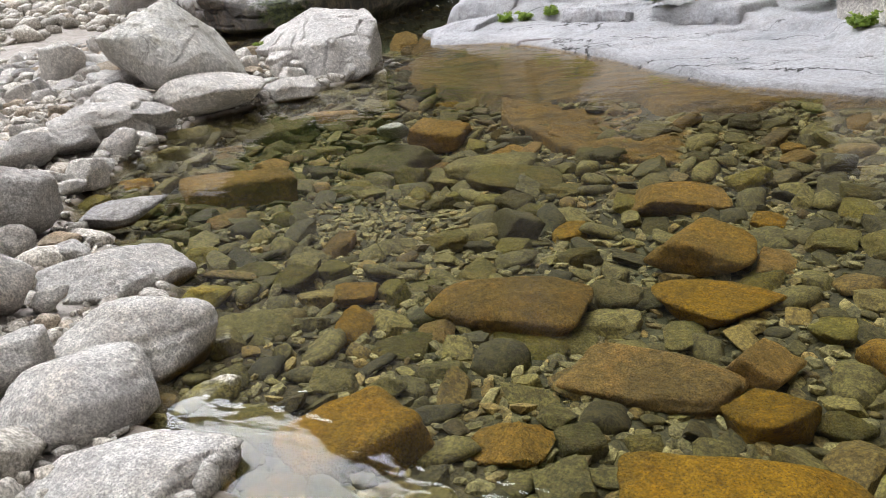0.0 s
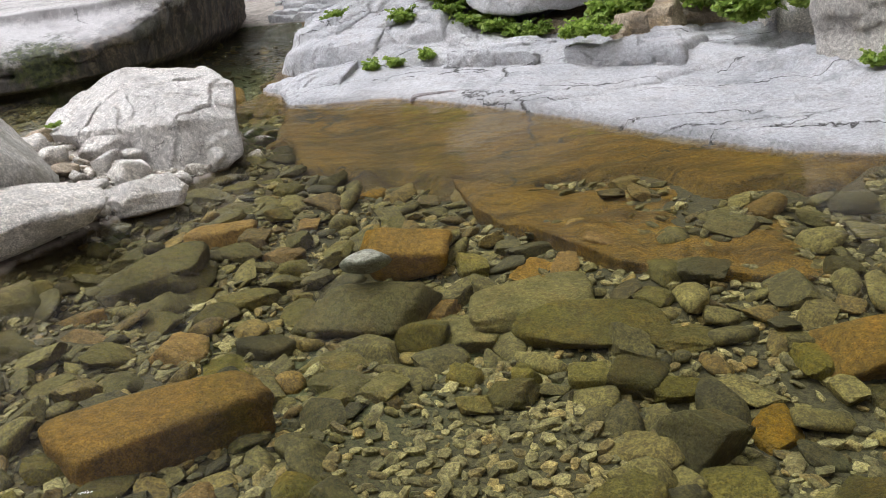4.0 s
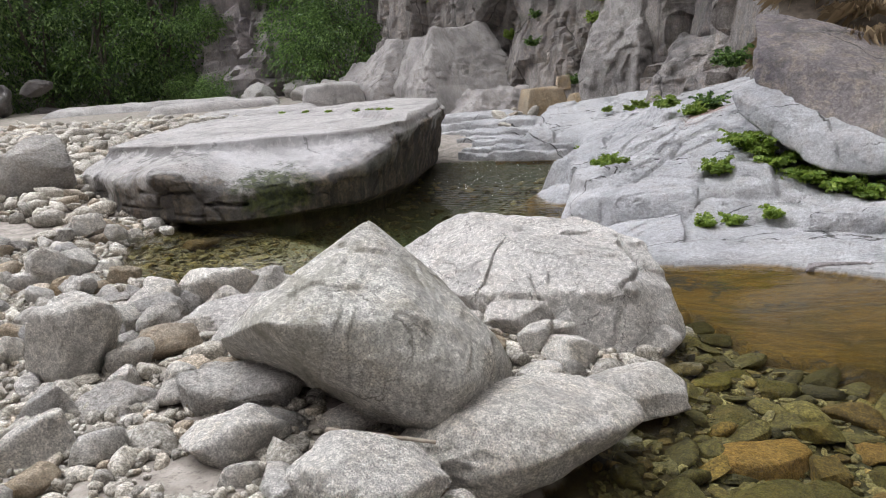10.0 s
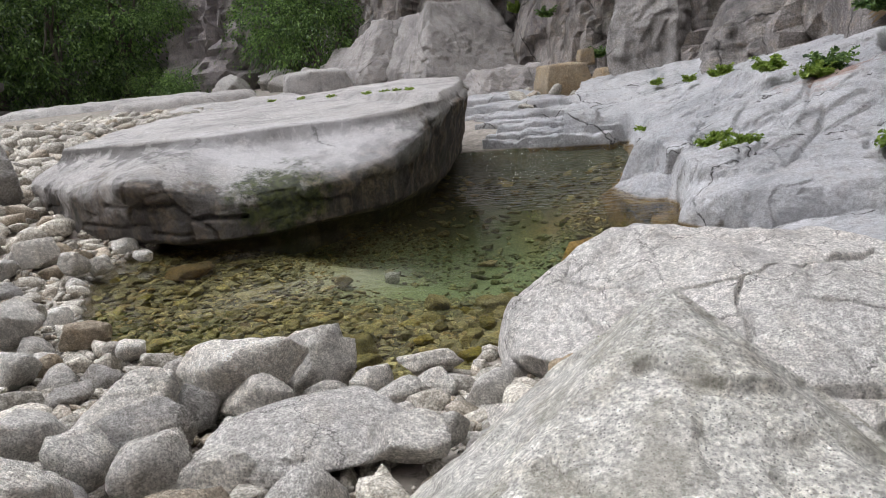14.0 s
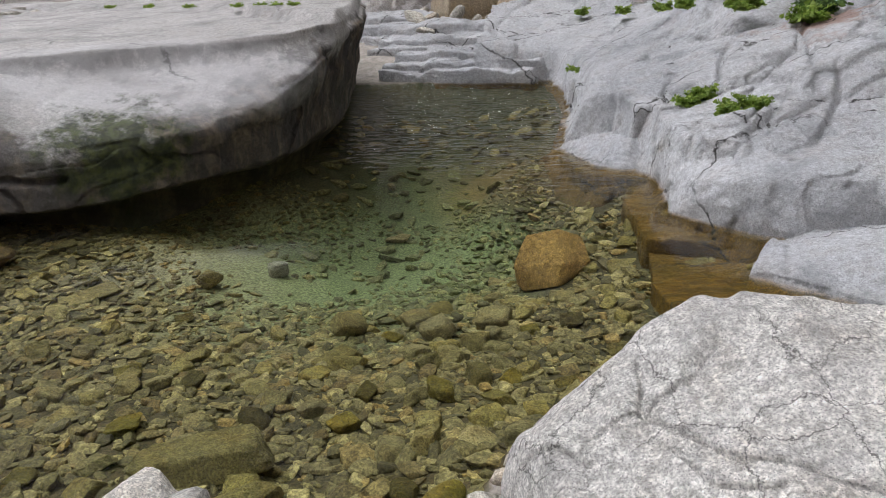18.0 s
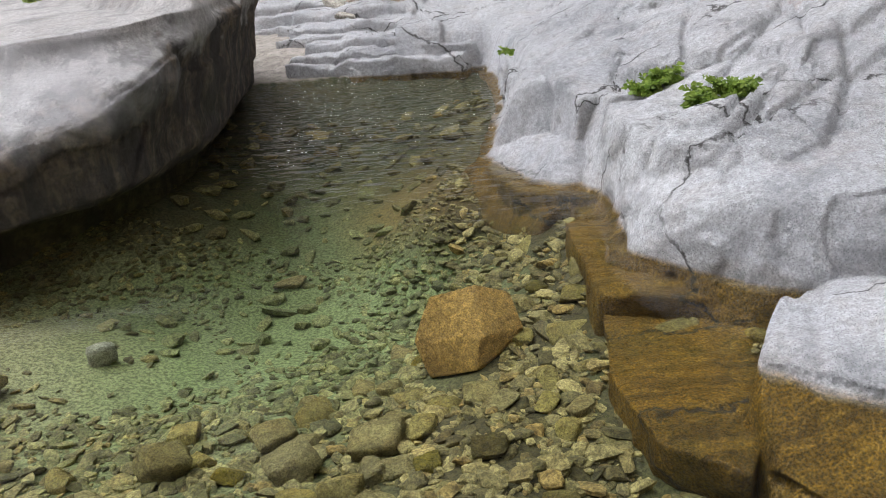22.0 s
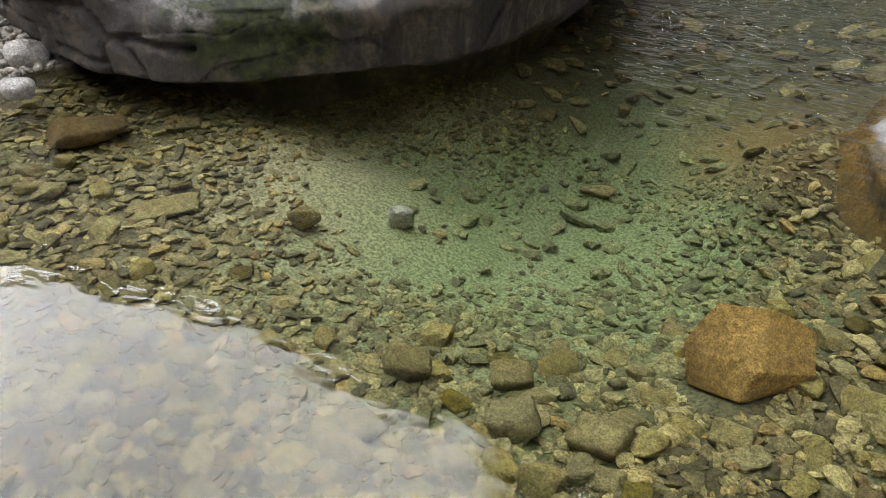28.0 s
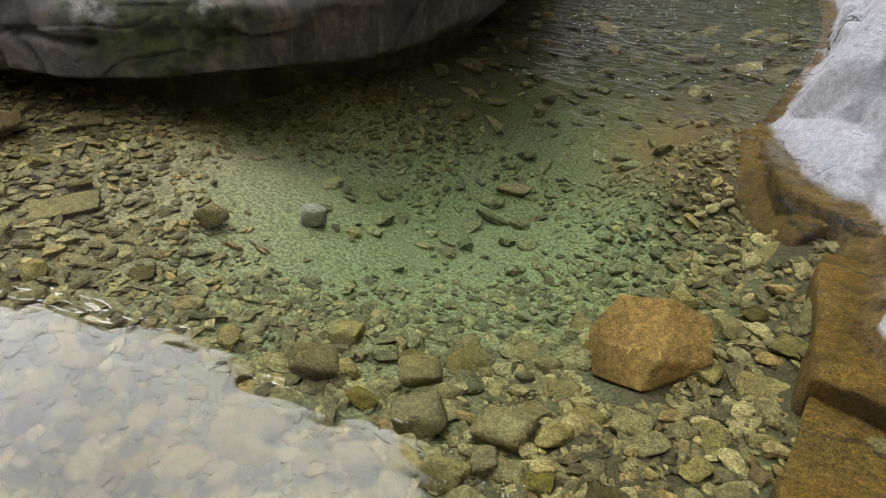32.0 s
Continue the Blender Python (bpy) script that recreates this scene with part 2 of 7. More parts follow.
    if spot:
        off = node("ShaderNodeVectorMath")
        off.operation = "DISTANCE"
        off.inputs[1].default_value = spot[:3]
        wire(pos, off.inputs[0])
        patch = calc("ADD", off.outputs["Value"], span(noise_of(pos, 5, 6, 0.7), 0.3, 0.7, -0.3, 0.3))
        col = blend(calc("MULTIPLY", span(patch, spot[3], spot[3] * 0.5), 0.92), col, blend(span(blot, 0.42, 0.6), (0.022, 0.03, 0.012), (0.085, 0.1, 0.03)))
    if crack:
        warp = node("ShaderNodeMixRGB")
        wn_ = node("ShaderNodeTexNoise", i_Scale=2.8, i_Detail=9.0, i_Roughness=0.66)
        wire(pos, wn_.inputs["Vector"])
        warp.inputs[0].default_value = 0.22
        wire(pos, warp.inputs[1])
        wire(wn_.outputs["Color"], warp.inputs[2])
        edge = node("ShaderNodeTexVoronoi", feature="DISTANCE_TO_EDGE", i_Scale=crack_scale)
        if joints:
            lay_ = node("ShaderNodeMapping")
            lay_.inputs["Rotation"].default_value = (0, 0, radians(joints[0]))
            lay_.inputs["Scale"].default_value = (joints[1], joints[2], 1.0)
            wire(warp.outputs[0], lay_.inputs["Vector"])
            wire(lay_.outputs[0], edge.inputs["Vector"])
        else:
            wire(warp.outputs[0], edge.inputs["Vector"])
        gate = span(noise_of(pos, 1.7, 4, 0.6), 0.47 if crack < 0.9 else 0.38, 0.58 if crack < 0.9 else 0.5)
        line = calc("MULTIPLY", span(edge.outputs["Distance"], 0.0075 if crack < 0.9 else 0.009, 0.0015), gate)
        seams = calc("MULTIPLY", line, crack)
        bumps.append((span(calc("MULTIPLY", line, -1.0), -1, 0), 0.6 * crack, 0.012))
    # each stone its own tone
    tone = node("ShaderNodeHueSaturation")
    wire(span(rnd, 0, 1, 1 - vary, 1 + 0.6 * vary), tone.inputs["Value"])
    wire(span(calc("FRACT", calc("MULTIPLY", rnd, 7.31)), 0, 1, 0.92, 1.15), tone.inputs["Saturation"])
    wire(col, tone.inputs["Color"])
    col, rough = tone.outputs[0], 0.78
    if algae:
        rim = calc("ADD", z, span(big, 0.3, 0.7, -0.012, 0.012))
        under = span(rim, 0.018, -0.012)
        hue = noise_of(pos, 3.2, 6, 0.65)
        shift = calc("ADD", z, span(hue, 0.3, 0.7, -0.14, 0.14))
        shift = calc("ADD", shift, span(rnd, 0, 1, -0.13, 0.13))
        # algae hue by depth, with the water's own tint mixed into the colour
        film = blend(span(shift, -0.06, -0.27), (0.46, 0.275, 0.042), (0.27, 0.19, 0.036))
        film = blend(span(shift, -0.27, -0.6), film, (0.115, 0.125, 0.042))
        vein = node("ShaderNodeMapping")
        vein.inputs["Scale"].default_value = (0.8, 5.0, 1.0)
        vein.inputs["Rotation"].default_value = (0, 0, radians(24))
        wire(pos, vein.inputs["Vector"])
        film = blend(span(noise_of(vein.outputs[0], 2.2, 8, 0.7), 0.46, 0.62, 0, 0.75), film, (0.085, 0.046, 0.012))
        film = blend(span(noise_of(vein.outputs[0], 6.0, 6, 0.7), 0.54, 0.64, 0, 0.6), film, (0.62, 0.4, 0.085))
        film = blend(span(noise_of(pos, 7, 9, 0.75), 0.53, 0.63, 0, 0.4), film, (0.13, 0.075, 0.018))
        film = blend(span(noise_of(pos, 38, 6, 0.7), 0.44, 0.6, 0, 0.5), film, (0.12, 0.068, 0.016))
        film = blend(1.0, film, blend(span(fine, 0.4, 0.6), (0.45, 0.44, 0.42), (1.5, 1.45, 1.3)), "MULTIPLY")
        film = blend(span(calc("FRACT", calc("MULTIPLY", rnd, 3.7)), 0.6, 1.0, 0.0, 0.35), film, (0.25, 0.22, 0.11))
        col = blend(under, col, film)
        wet = span(rim, 0.06, 0.0)
        col = blend(calc("MULTIPLY", wet, 0.45), col, blend(1.0, col, (0.45, 0.4, 0.34), "MULTIPLY"))
        rough = span(wet, 0, 1, 0.78, 0.42)
    if crack:
        col = blend(seams, col, dark)
    finish(node, wire, col, rough, bumps)
    return mat


GRANITE = rock_material("river_granite", (0.70, 0.665, 0.615), (0.56, 0.535, 0.50), (0.56, 0.475, 0.365), 0.4)
WEDGE = rock_material("lichened_granite", (0.72, 0.69, 0.635), (0.55, 0.53, 0.485), (0.52, 0.46, 0.36), 0.7, streak=0.2, dark=(0.16, 0.145, 0.115), vary=0.02, crack=0.8, crack_scale=1.5, lichen=(0.33, 0.31, 0.235), joints=(35, 0.5, 1.6))
OVERHANG = rock_material("purple_weathered_rock", (0.30, 0.265, 0.255), (0.125, 0.11, 0.122), (0.42, 0.345, 0.265), 0.9, crack=0.8, crack_scale=0.7, streak=0.4, vary=0.05, algae=False)
CRACKED = rock_material("cracked_white_granite", (0.66, 0.625, 0.587), (0.53, 0.507, 0.48), (0.54, 0.462, 0.38), 0.4, crack=0.9, crack_scale=3.6, vary=0.05, dark=(0.12, 0.11, 0.1))
SLAB = rock_material("slab_granite", (0.55, 0.53, 0.515), (0.43, 0.41, 0.40), (0.43, 0.375, 0.305), 0.3, crack=0.5, crack_scale=0.6, streak=0.35, moss=0.2, bleach=(-4.2, 10.35, 0.8, (0.5, 1.0, 1.5)), flood_shade=0.58, algae=False, grain=0.6, spot=(-4.3, 9.7, 0.38, 0.55), vary=0.02)
SHELF = rock_material("blue_white_bedrock", (0.57, 0.567, 0.577), (0.42, 0.425, 0.442), (0.42, 0.365, 0.325), 0.4, crack=0.95, crack_scale=1.0, vary=0.02, joints=(-38, 0.45, 1.7), grain=0.5, rust=(1.25, 11.0, 0.95, 0.55))
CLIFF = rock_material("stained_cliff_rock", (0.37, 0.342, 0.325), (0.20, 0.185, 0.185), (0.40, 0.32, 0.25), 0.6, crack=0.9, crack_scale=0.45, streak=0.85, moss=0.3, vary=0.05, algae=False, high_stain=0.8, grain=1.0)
DARKROCK = rock_material("weathered_grey_rock", (0.33, 0.30, 0.30), (0.17, 0.155, 0.165), (0.40, 0.34, 0.285), 0.5, crack=0.8, crack_scale=0.7, streak=0.35, vary=0.1, algae=False)
PILE = rock_material("dark_pile_granite", (0.2, 0.185, 0.18), (0.1, 0.092, 0.094), (0.22, 0.185, 0.15), 0.4, vary=0.3, algae=False)
TAN = rock_material("tan_granite", (0.44, 0.36, 0.262), (0.35, 0.295, 0.23), (0.46, 0.32, 0.18), 0.6, crack=0.3, vary=0.1)
ORANGE = rock_material("rusty_granite", (0.38, 0.215, 0.045), (0.17, 0.11, 0.028), (0.42, 0.22, 0.045), 0.7, vary=0.2, algae=False, speck=1.0)
RUST = rock_material("bright_rusty_granite", (0.64, 0.38, 0.07), (0.42, 0.24, 0.045), (0.66, 0.4, 0.09), 0.6, vary=0.02, algae=False)
KHAKI = rock_material("khaki_algae_stone", (0.39, 0.33, 0.135), (0.25, 0.21, 0.08), (0.39, 0.265, 0.08), 0.6, vary=0.2, algae=False)
OLIVE = rock_material("algae_coated_stone", (0.22, 0.18, 0.046), (0.125, 0.103, 0.027), (0.27, 0.17, 0.036), 0.6, vary=0.5, algae=False, speck=0.8)


def ground_material():
    mat = bpy.data.materials.new("gravel_and_sand")
    node, wire, noise_of, span, blend, calc = grow(mat)
    pos, z = height_of(node, wire)
    big, mid, fine = noise_of(pos, 0.6, 5), noise_of(pos, 7, 6, 0.65), noise_of(pos, 55, 4, 0.75)
    grit = noise_of(pos, 22, 8, 0.8)
    dry = blend(span(mid, 0.35, 0.65), (0.36, 0.32, 0.28), (0.2, 0.175, 0.15))
    dry = blend(span(grit, 0.52, 0.62, 0, 0.7), dry, (0.1, 0.086, 0.072))
    shift = calc("ADD", z, span(big, 0.3, 0.7, -0.1, 0.1))
    off = node("ShaderNodeVectorMath")
    off.operation = "DISTANCE"
    off.inputs[1].default_value = (-3.2, 9.6, -0.4)
    wire(pos, off.inputs[0])
    along = node("ShaderNodeSeparateXYZ")
    wire(pos, along.inputs[0])
    blend_y = calc("ADD", along.outputs[1], span(big, 0.3, 0.7, -1.0, 1.0))
    sand = span(calc("ADD", off.outputs["Value"], span(mid, 0.3, 0.7, -0.5, 0.5)), 2.0, 0.7)
    # bed colour set dark, so that gaps between the stones look shaded
    bed = blend(span(shift, -0.05, -0.25), (0.085, 0.06, 0.024), (0.06, 0.05, 0.02))
    bed = blend(sand, bed, (0.29, 0.265, 0.15))
    # deeper bed goes green: light lost in the water, put into the colour
    bed = blend(span(shift, -0.3, -0.62), bed, (0.17, 0.215, 0.095))
    rusty = node("ShaderNodeVectorMath")
    rusty.operation = "DISTANCE"
    rusty.inputs[1].default_value = (-0.95, 11.5, -0.4)
    wire(pos, rusty.inputs[0])
    bed = blend(span(calc("ADD", rusty.outputs["Value"], span(big, 0.3, 0.7, -0.5, 0.5)), 1.3, 0.5, 0, 0.75), bed, (0.2, 0.125, 0.035))
    bed = blend(calc("MULTIPLY", span(blend_y, 10.6, 12.0), 0.8), bed, blend(span(mid, 0.4, 0.6), (0.03, 0.042, 0.018), (0.085, 0.075, 0.03)))
    bed = blend(1.0, bed, blend(span(fine, 0.4, 0.6), (0.45, 0.45, 0.4), (1.4, 1.4, 1.35)), "MULTIPLY")
    bed = blend(span(grit, 0.54, 0.66, 0, 0.55), bed, (0.085, 0.075, 0.032))
    col = blend(span(calc("ADD", z, span(mid, 0.3, 0.7, -0.03, 0.03)), 0.03, -0.01), dry, bed)
    far = calc("MULTIPLY", span(z, 1.0, 2.2), span(big, 0.4, 0.55))
    col = blend(far, col, (0.075, 0.095, 0.035))
    finish(node, wire, col, 0.85, [(mid, 0.6, 0.03), (grit, 0.6, 0.015), (fine, 0.5, 0.005)])
    return mat


def water_material():
    mat = bpy.data.materials.new("clear_stream_water")
    node, wire, noise_of, span, blend, calc = grow(mat)
    pos, z = height_of(node, wire)
    sep = node("ShaderNodeSeparateXYZ")
    wire(pos, sep.inputs[0])
    mapped = node("ShaderNodeMapping")
    mapped.inputs["Scale"].default_value = (1.5, 2.6, 1.0)
    mapped.inputs["Rotation"].default_value = (0, 0, radians(14))
    wire(pos, mapped.inputs["Vector"])
    ripple, swell = noise_of(mapped.outputs[0], 3.6, 2, 0.5), noise_of(pos, 1.6, 2)
    drift = calc("ADD", sep.outputs[1], span(swell, 0.3, 0.7, -0.5, 0.5))
    drift = calc("ADD", drift, calc("MULTIPLY", sep.outputs[0], 0.35))
    lively = span(drift, 9.0, 11.6, 0.02, 1.0)
    bump = node("ShaderNodeBump", i_Distance=0.11)
    wire(calc("MULTIPLY", lively, 1.0), bump.inputs["Strength"])
    wire(ripple, bump.inputs["Height"])
    calm = node("ShaderNodeBump", i_Distance=0.02, i_Strength=0.14)
    wire(noise_of(mapped.outputs[0], 2.6, 3, 0.5), calm.inputs["Height"])
    wire(bump.outputs[0], calm.inputs["Normal"])
    clear = node("ShaderNodeBsdfTransparent")
    clear.inputs[0].default_value = (0.915, 0.94, 0.9, 1)
    gloss = node("ShaderNodeBsdfGlossy")
    gloss.inputs["Roughness"].default_value = 0.012
    wire(calm.outputs[0], gloss.inputs["Normal"])
    fres = node("ShaderNodeFresnel", i_IOR=1.34)
    wire(calm.outputs[0], fres.inputs["Normal"])
    mix, out = node("ShaderNodeMixShader"), node("ShaderNodeOutputMaterial")
    wire(fres.outputs[0], mix.inputs[0])
    wire(clear.outputs[0], mix.inputs[1])
    wire(gloss.outputs[0], mix.inputs[2])
    wire(mix.outputs[0], out.inputs["Surface"])
    return mat


def leaf_material(name, dark, light, soft=0.5):
    mat = bpy.data.materials.new(name)
    node, wire, noise_of, span, blend, calc = grow(mat)
    pos, z = height_of(node, wire)
    geo = node("ShaderNodeNewGeometry")
    col = blend(calc("POWER", geo.outputs["Random Per Island"], 1.6), dark, light)
    col = blend(span(noise_of(pos, 1.2, 4), 0.35, 0.65, 0, 0.4), col, tuple(0.6 * c for c in dark))
    bsdf, back, mix, out = (node(k) for k in ("ShaderNodeBsdfPrincipled", "ShaderNodeBsdfTranslucent", "ShaderNodeMixShader", "ShaderNodeOutputMaterial"))
    bsdf.inputs["Roughness"].default_value = 0.55
    mix.inputs[0].default_value = soft
    wire(col, bsdf.inputs["Base Color"])
    wire(col, back.inputs[0])
    wire(bsdf.outputs[0], mix.inputs[1])
    wire(back.outputs[0], mix.inputs[2])
    wire(mix.outputs[0], out.inputs["Surface"])
    return mat


def plain_material(name, a, b, scale, rough=0.8):
    mat = bpy.data.materials.new(name)
    node, wire, noise_of, span, blend, calc = grow(mat)
    pos, z = height_of(node, wire)
    n = noise_of(pos, scale, 6, 0.65)
    finish(node, wire, blend(span(n, 0.3, 0.7), a, b), rough, [(n, 0.5, 0.01)])
    return mat


GROUND, WATER = ground_material(), water_material()
LEAF = leaf_material("broad_leaves", (0.04, 0.085, 0.025), (0.3, 0.47, 0.12), 0.42)
LEAF_DEEP = leaf_material("shaded_forest_leaves", (0.03, 0.064, 0.024), (0.32, 0.46, 0.15), 0.42)
FERN = leaf_material("fern_leaves", (0.15, 0.24, 0.035), (0.46, 0.58, 0.12))
DRYGRASS = leaf_material("dry_grass", (0.18, 0.125, 0.07), (0.42, 0.32, 0.19), 0.2)
BARK = plain_material("grey_brown_bark", (0.13, 0.11, 0.09), (0.06, 0.05, 0.04), 14)
DRIFTWOOD = plain_material("bleached_driftwood", (0.46, 0.40, 0.33), (0.28, 0.23, 0.18), 30)


# ---------------------------------------------------------------- mesh helpers
def mesh_of(name, verts, faces, mat, smooth=True):
    me = bpy.data.meshes.new(name)
    verts, faces = np.asarray(verts, np.float32), np.asarray(faces, np.int32)
    k = faces.shape[1]
    me.vertices.add(len(verts))
    me.vertices.foreach_set("co", verts.ravel())
    me.loops.add(faces.size)
    me.loops.foreach_set("vertex_index", faces.ravel())
    me.polygons.add(len(faces))
    me.polygons.foreach_set("loop_start", np.arange(0, faces.size, k, dtype=np.int32))
    me.polygons.foreach_set("use_smooth", np.full(len(faces), smooth))
    me.materials.append(mat)
    me.update(calc_edges=True)
    me.validate()
    return me


def part(name, me, parent, label=""):
    ob = new(name, me)
    ob.parent = parent
    if label:
        ob["label"] = label
    return ob


def grid_faces(nu, nv):
    i = np.arange(nu * nv).reshape(nu, nv)
    return np.stack([i[:-1, :-1], i[1:, :-1], i[1:, 1:], i[:-1, 1:]], -1).reshape(-1, 4)


BALLS = {}


def ball(n):
    if n not in BALLS:
        bm = bmesh.new()
        bmesh.ops.create_icosphere(bm, subdivisions=n, radius=1)
        BALLS[n] = (np.array([v.co[:] for v in bm.verts]), np.array([[v.index for v in f.verts] for f in bm.faces]))
        bm.free()
    return BALLS[n]


def facet_radius(dirs, normals, offsets, p):
    s = np.maximum(dirs @ normals.T / offsets, 0)
    return (s ** p).sum(1) ** (-1 / p)


def stone_points(seed, n=4, angular=0.3, rough=1.0):
    """A river stone in a box one metre each way, with its faces."""
    rs = np.random.RandomState(seed)
    dirs, faces = ball(n)
    k = int(8 + seed % 5 + 4 * (1 - angular))
    normals = rs.normal(size=(k, 3))
    normals /= np.linalg.norm(normals, axis=1, keepdims=True)
    spin = np.array(Euler(rs.uniform(0, 3, 3)).to_matrix())
    normals = np.concatenate([normals, -normals[: k // 2], spin, -spin])
    offsets = np.concatenate([rs.uniform(0.62 - 0.1 * angular, 1.0, k), rs.uniform(0.75, 1.0, k // 2), rs.uniform(0.8, 1.1, 6)])
    pts = dirs * facet_radius(dirs, normals, offsets, 9 + 34 * angular)[:, None]
    disp = 0.09 * fbm(pts * 1.3 + seed, 3, seed) + 0.07 * rough * fbm(pts * 4 + seed, 5, seed + 5)
    pts = pts * (1 + disp)[:, None]
    lo, hi = pts.min(0), pts.max(0)
    return (pts - (lo + hi) / 2) / (hi - lo), faces


def hull_points(corners, n=6, p=14, amp=0.05, freq=1.4, seed=0, cell=0.0):
    """A rock whose large faces come from the hull of a few corners, with rounded edges and a broken surface."""
    corners = np.array(corners, float)
    mid = (corners.min(0) + corners.max(0)) / 2
    size = (corners.max(0) - corners.min(0)) / 2
    bm = bmesh.new()
    for c in (corners - mid) / size:
        bm.verts.new(c)
    bmesh.ops.convex_hull(bm, input=bm.verts[:])
    bm.normal_update()
    planes = [(np.array(f.normal), np.array(f.verts[0].co)) for f in bm.faces]
    bm.free()
    normals = np.array([a * np.sign(a @ b) for a, b in planes])
    offsets = np.array([abs(a @ b) for a, b in planes])
    # faces that lie in one plane count once
    keep = []
    for i in range(len(normals)):
        if all(normals[i] @ normals[j] < 0.997 for j in keep):
            keep.append(i)
    normals, offsets = normals[keep], np.maximum(offsets[keep], 0.08)
    dirs, faces = ball(n)
    pts = dirs * facet_radius(dirs, normals, offsets, p)[:, None] * size + mid
    out = dirs / size
    out /= np.linalg.norm(out, axis=1, keepdims=True)
    disp = amp * fbm(pts * freq + seed, 5, seed) + 0.25 * amp * fbm(pts * freq * 6 + seed, 3, seed + 9)
    if cell:
        # broken ledges and flakes: a noise field in steps, tilted
        tilt = np.array(Euler((0.5, 0.3 + 0.2 * seed, 0.7 * seed)).to_matrix())
        level = 3.2 * fbm((pts @ tilt) * (0.5 / cell, 0.9 / cell, 0.5 / cell), 3, seed + 3)
        whole = np.floor(level)
        disp += 0.55 * amp * (whole + sstep(0.78, 1.0, level - whole)) + 0.12 * amp * fbm(pts * 14, 3, seed + 5)
    return pts + out * disp[:, None], faces


# ---------------------------------------------------------------- the plan: one sheet of water, level z = 0
NEAR_SHORE = [(0.6, 6.98), (1.3, 6.94), (2.4, 6.22), (3.55, 5.11), (4.24, 4.48), (5.3, 4.05), (5.75, 3.6), (6.2, 2.6), (6.5, 1.0), (6.3, -0.3),
              (5.6, -0.75), (4.8, -0.7), (4.0, -0.5), (3.6, -0.3), (3.1, -0.15), (2.8, 0.3), (2.4, 0.65), (1.7, 0.95), (1.1, 1.1), (0.7, 1.4), (0.3, 2.1),
              (0.0, 2.9), (-0.2, 3.4), (0.06, 4.0), (0.2, 4.5), (0.4, 5.0), (0.4, 5.5), (0.2, 6.0), (-0.2, 6.5), (-0.9, 6.8)]
FAR_SHORE = [(-1.7, 6.6), (-1.9, 6.1), (-2.4, 5.97), (-3.0, 6.25), (-3.9, 6.53), (-4.6, 6.8), (-5.5, 8.2), (-5.7, 9.0), (-5.6, 9.7), (-4.6, 10.3),
             (-4.0, 11.0), (-3.7, 11.8), (-3.6, 13.3), (-3.6, 15.0), (-0.66, 14.5), (-0.62, 13.5), (-0.67, 12.4), (-1.0, 10.8), (-0.64, 10.55),
             (-0.5, 9.64), (-0.53, 9.06), (-0.36, 8.8), (-0.12, 8.53), (0.05, 8.42), (-0.18, 8.29), (-0.4, 7.96), (-0.1, 7.68), (0.2, 7.1)]
SHORE = np.array(NEAR_SHORE + FAR_SHORE)


def line_distance(x, y, line, closed=False):
    a = np.asarray(line, float)
    b = np.roll(a, -1, 0) if closed else a[1:]
    a = a if closed else a[:-1]
    best = np.full(x.shape, 1e9)
    for (ax, ay), (bx, by) in zip(a, b):
        dx, dy = bx - ax, by - ay
        u = np.clip(((x - ax) * dx + (y - ay) * dy) / (dx * dx + dy * dy + 1e-9), 0, 1)
        best = np.minimum(best, np.hypot(x - ax - u * dx, y - ay - u * dy))
    return best


def wet_distance(x, y):
    """Distance to the waterline, positive in the water."""
    inside = np.zeros(x.shape, bool)
    for (ax, ay), (bx, by) in zip(SHORE, np.roll(SHORE, -1, 0)):
        if ay != by:
            inside ^= ((ay > y) != (by > y)) & (x < (bx - ax) * (y - ay) / (by - ay) + ax)
    d = line_distance(x, y, SHORE, True)
    return np.where(inside, d, -d)


# right-hand bedrock lies beyond this line
SCARP = [(-0.9, 8.75), (-0.15, 8.5), (0.5, 8.35), (1.0, 8.12), (1.6, 8.0), (2.25, 7.62), (3.6, 7.05), (4.6, 6.1), (5.0, 5.2), (6.5, 4.6)]


def behind_scarp(x, y):
    a = np.asarray(SCARP)
    return np.where(y > np.interp(x, a[:, 0], a[:, 1]), 1, -1) * line_distance(x, y, SCARP)


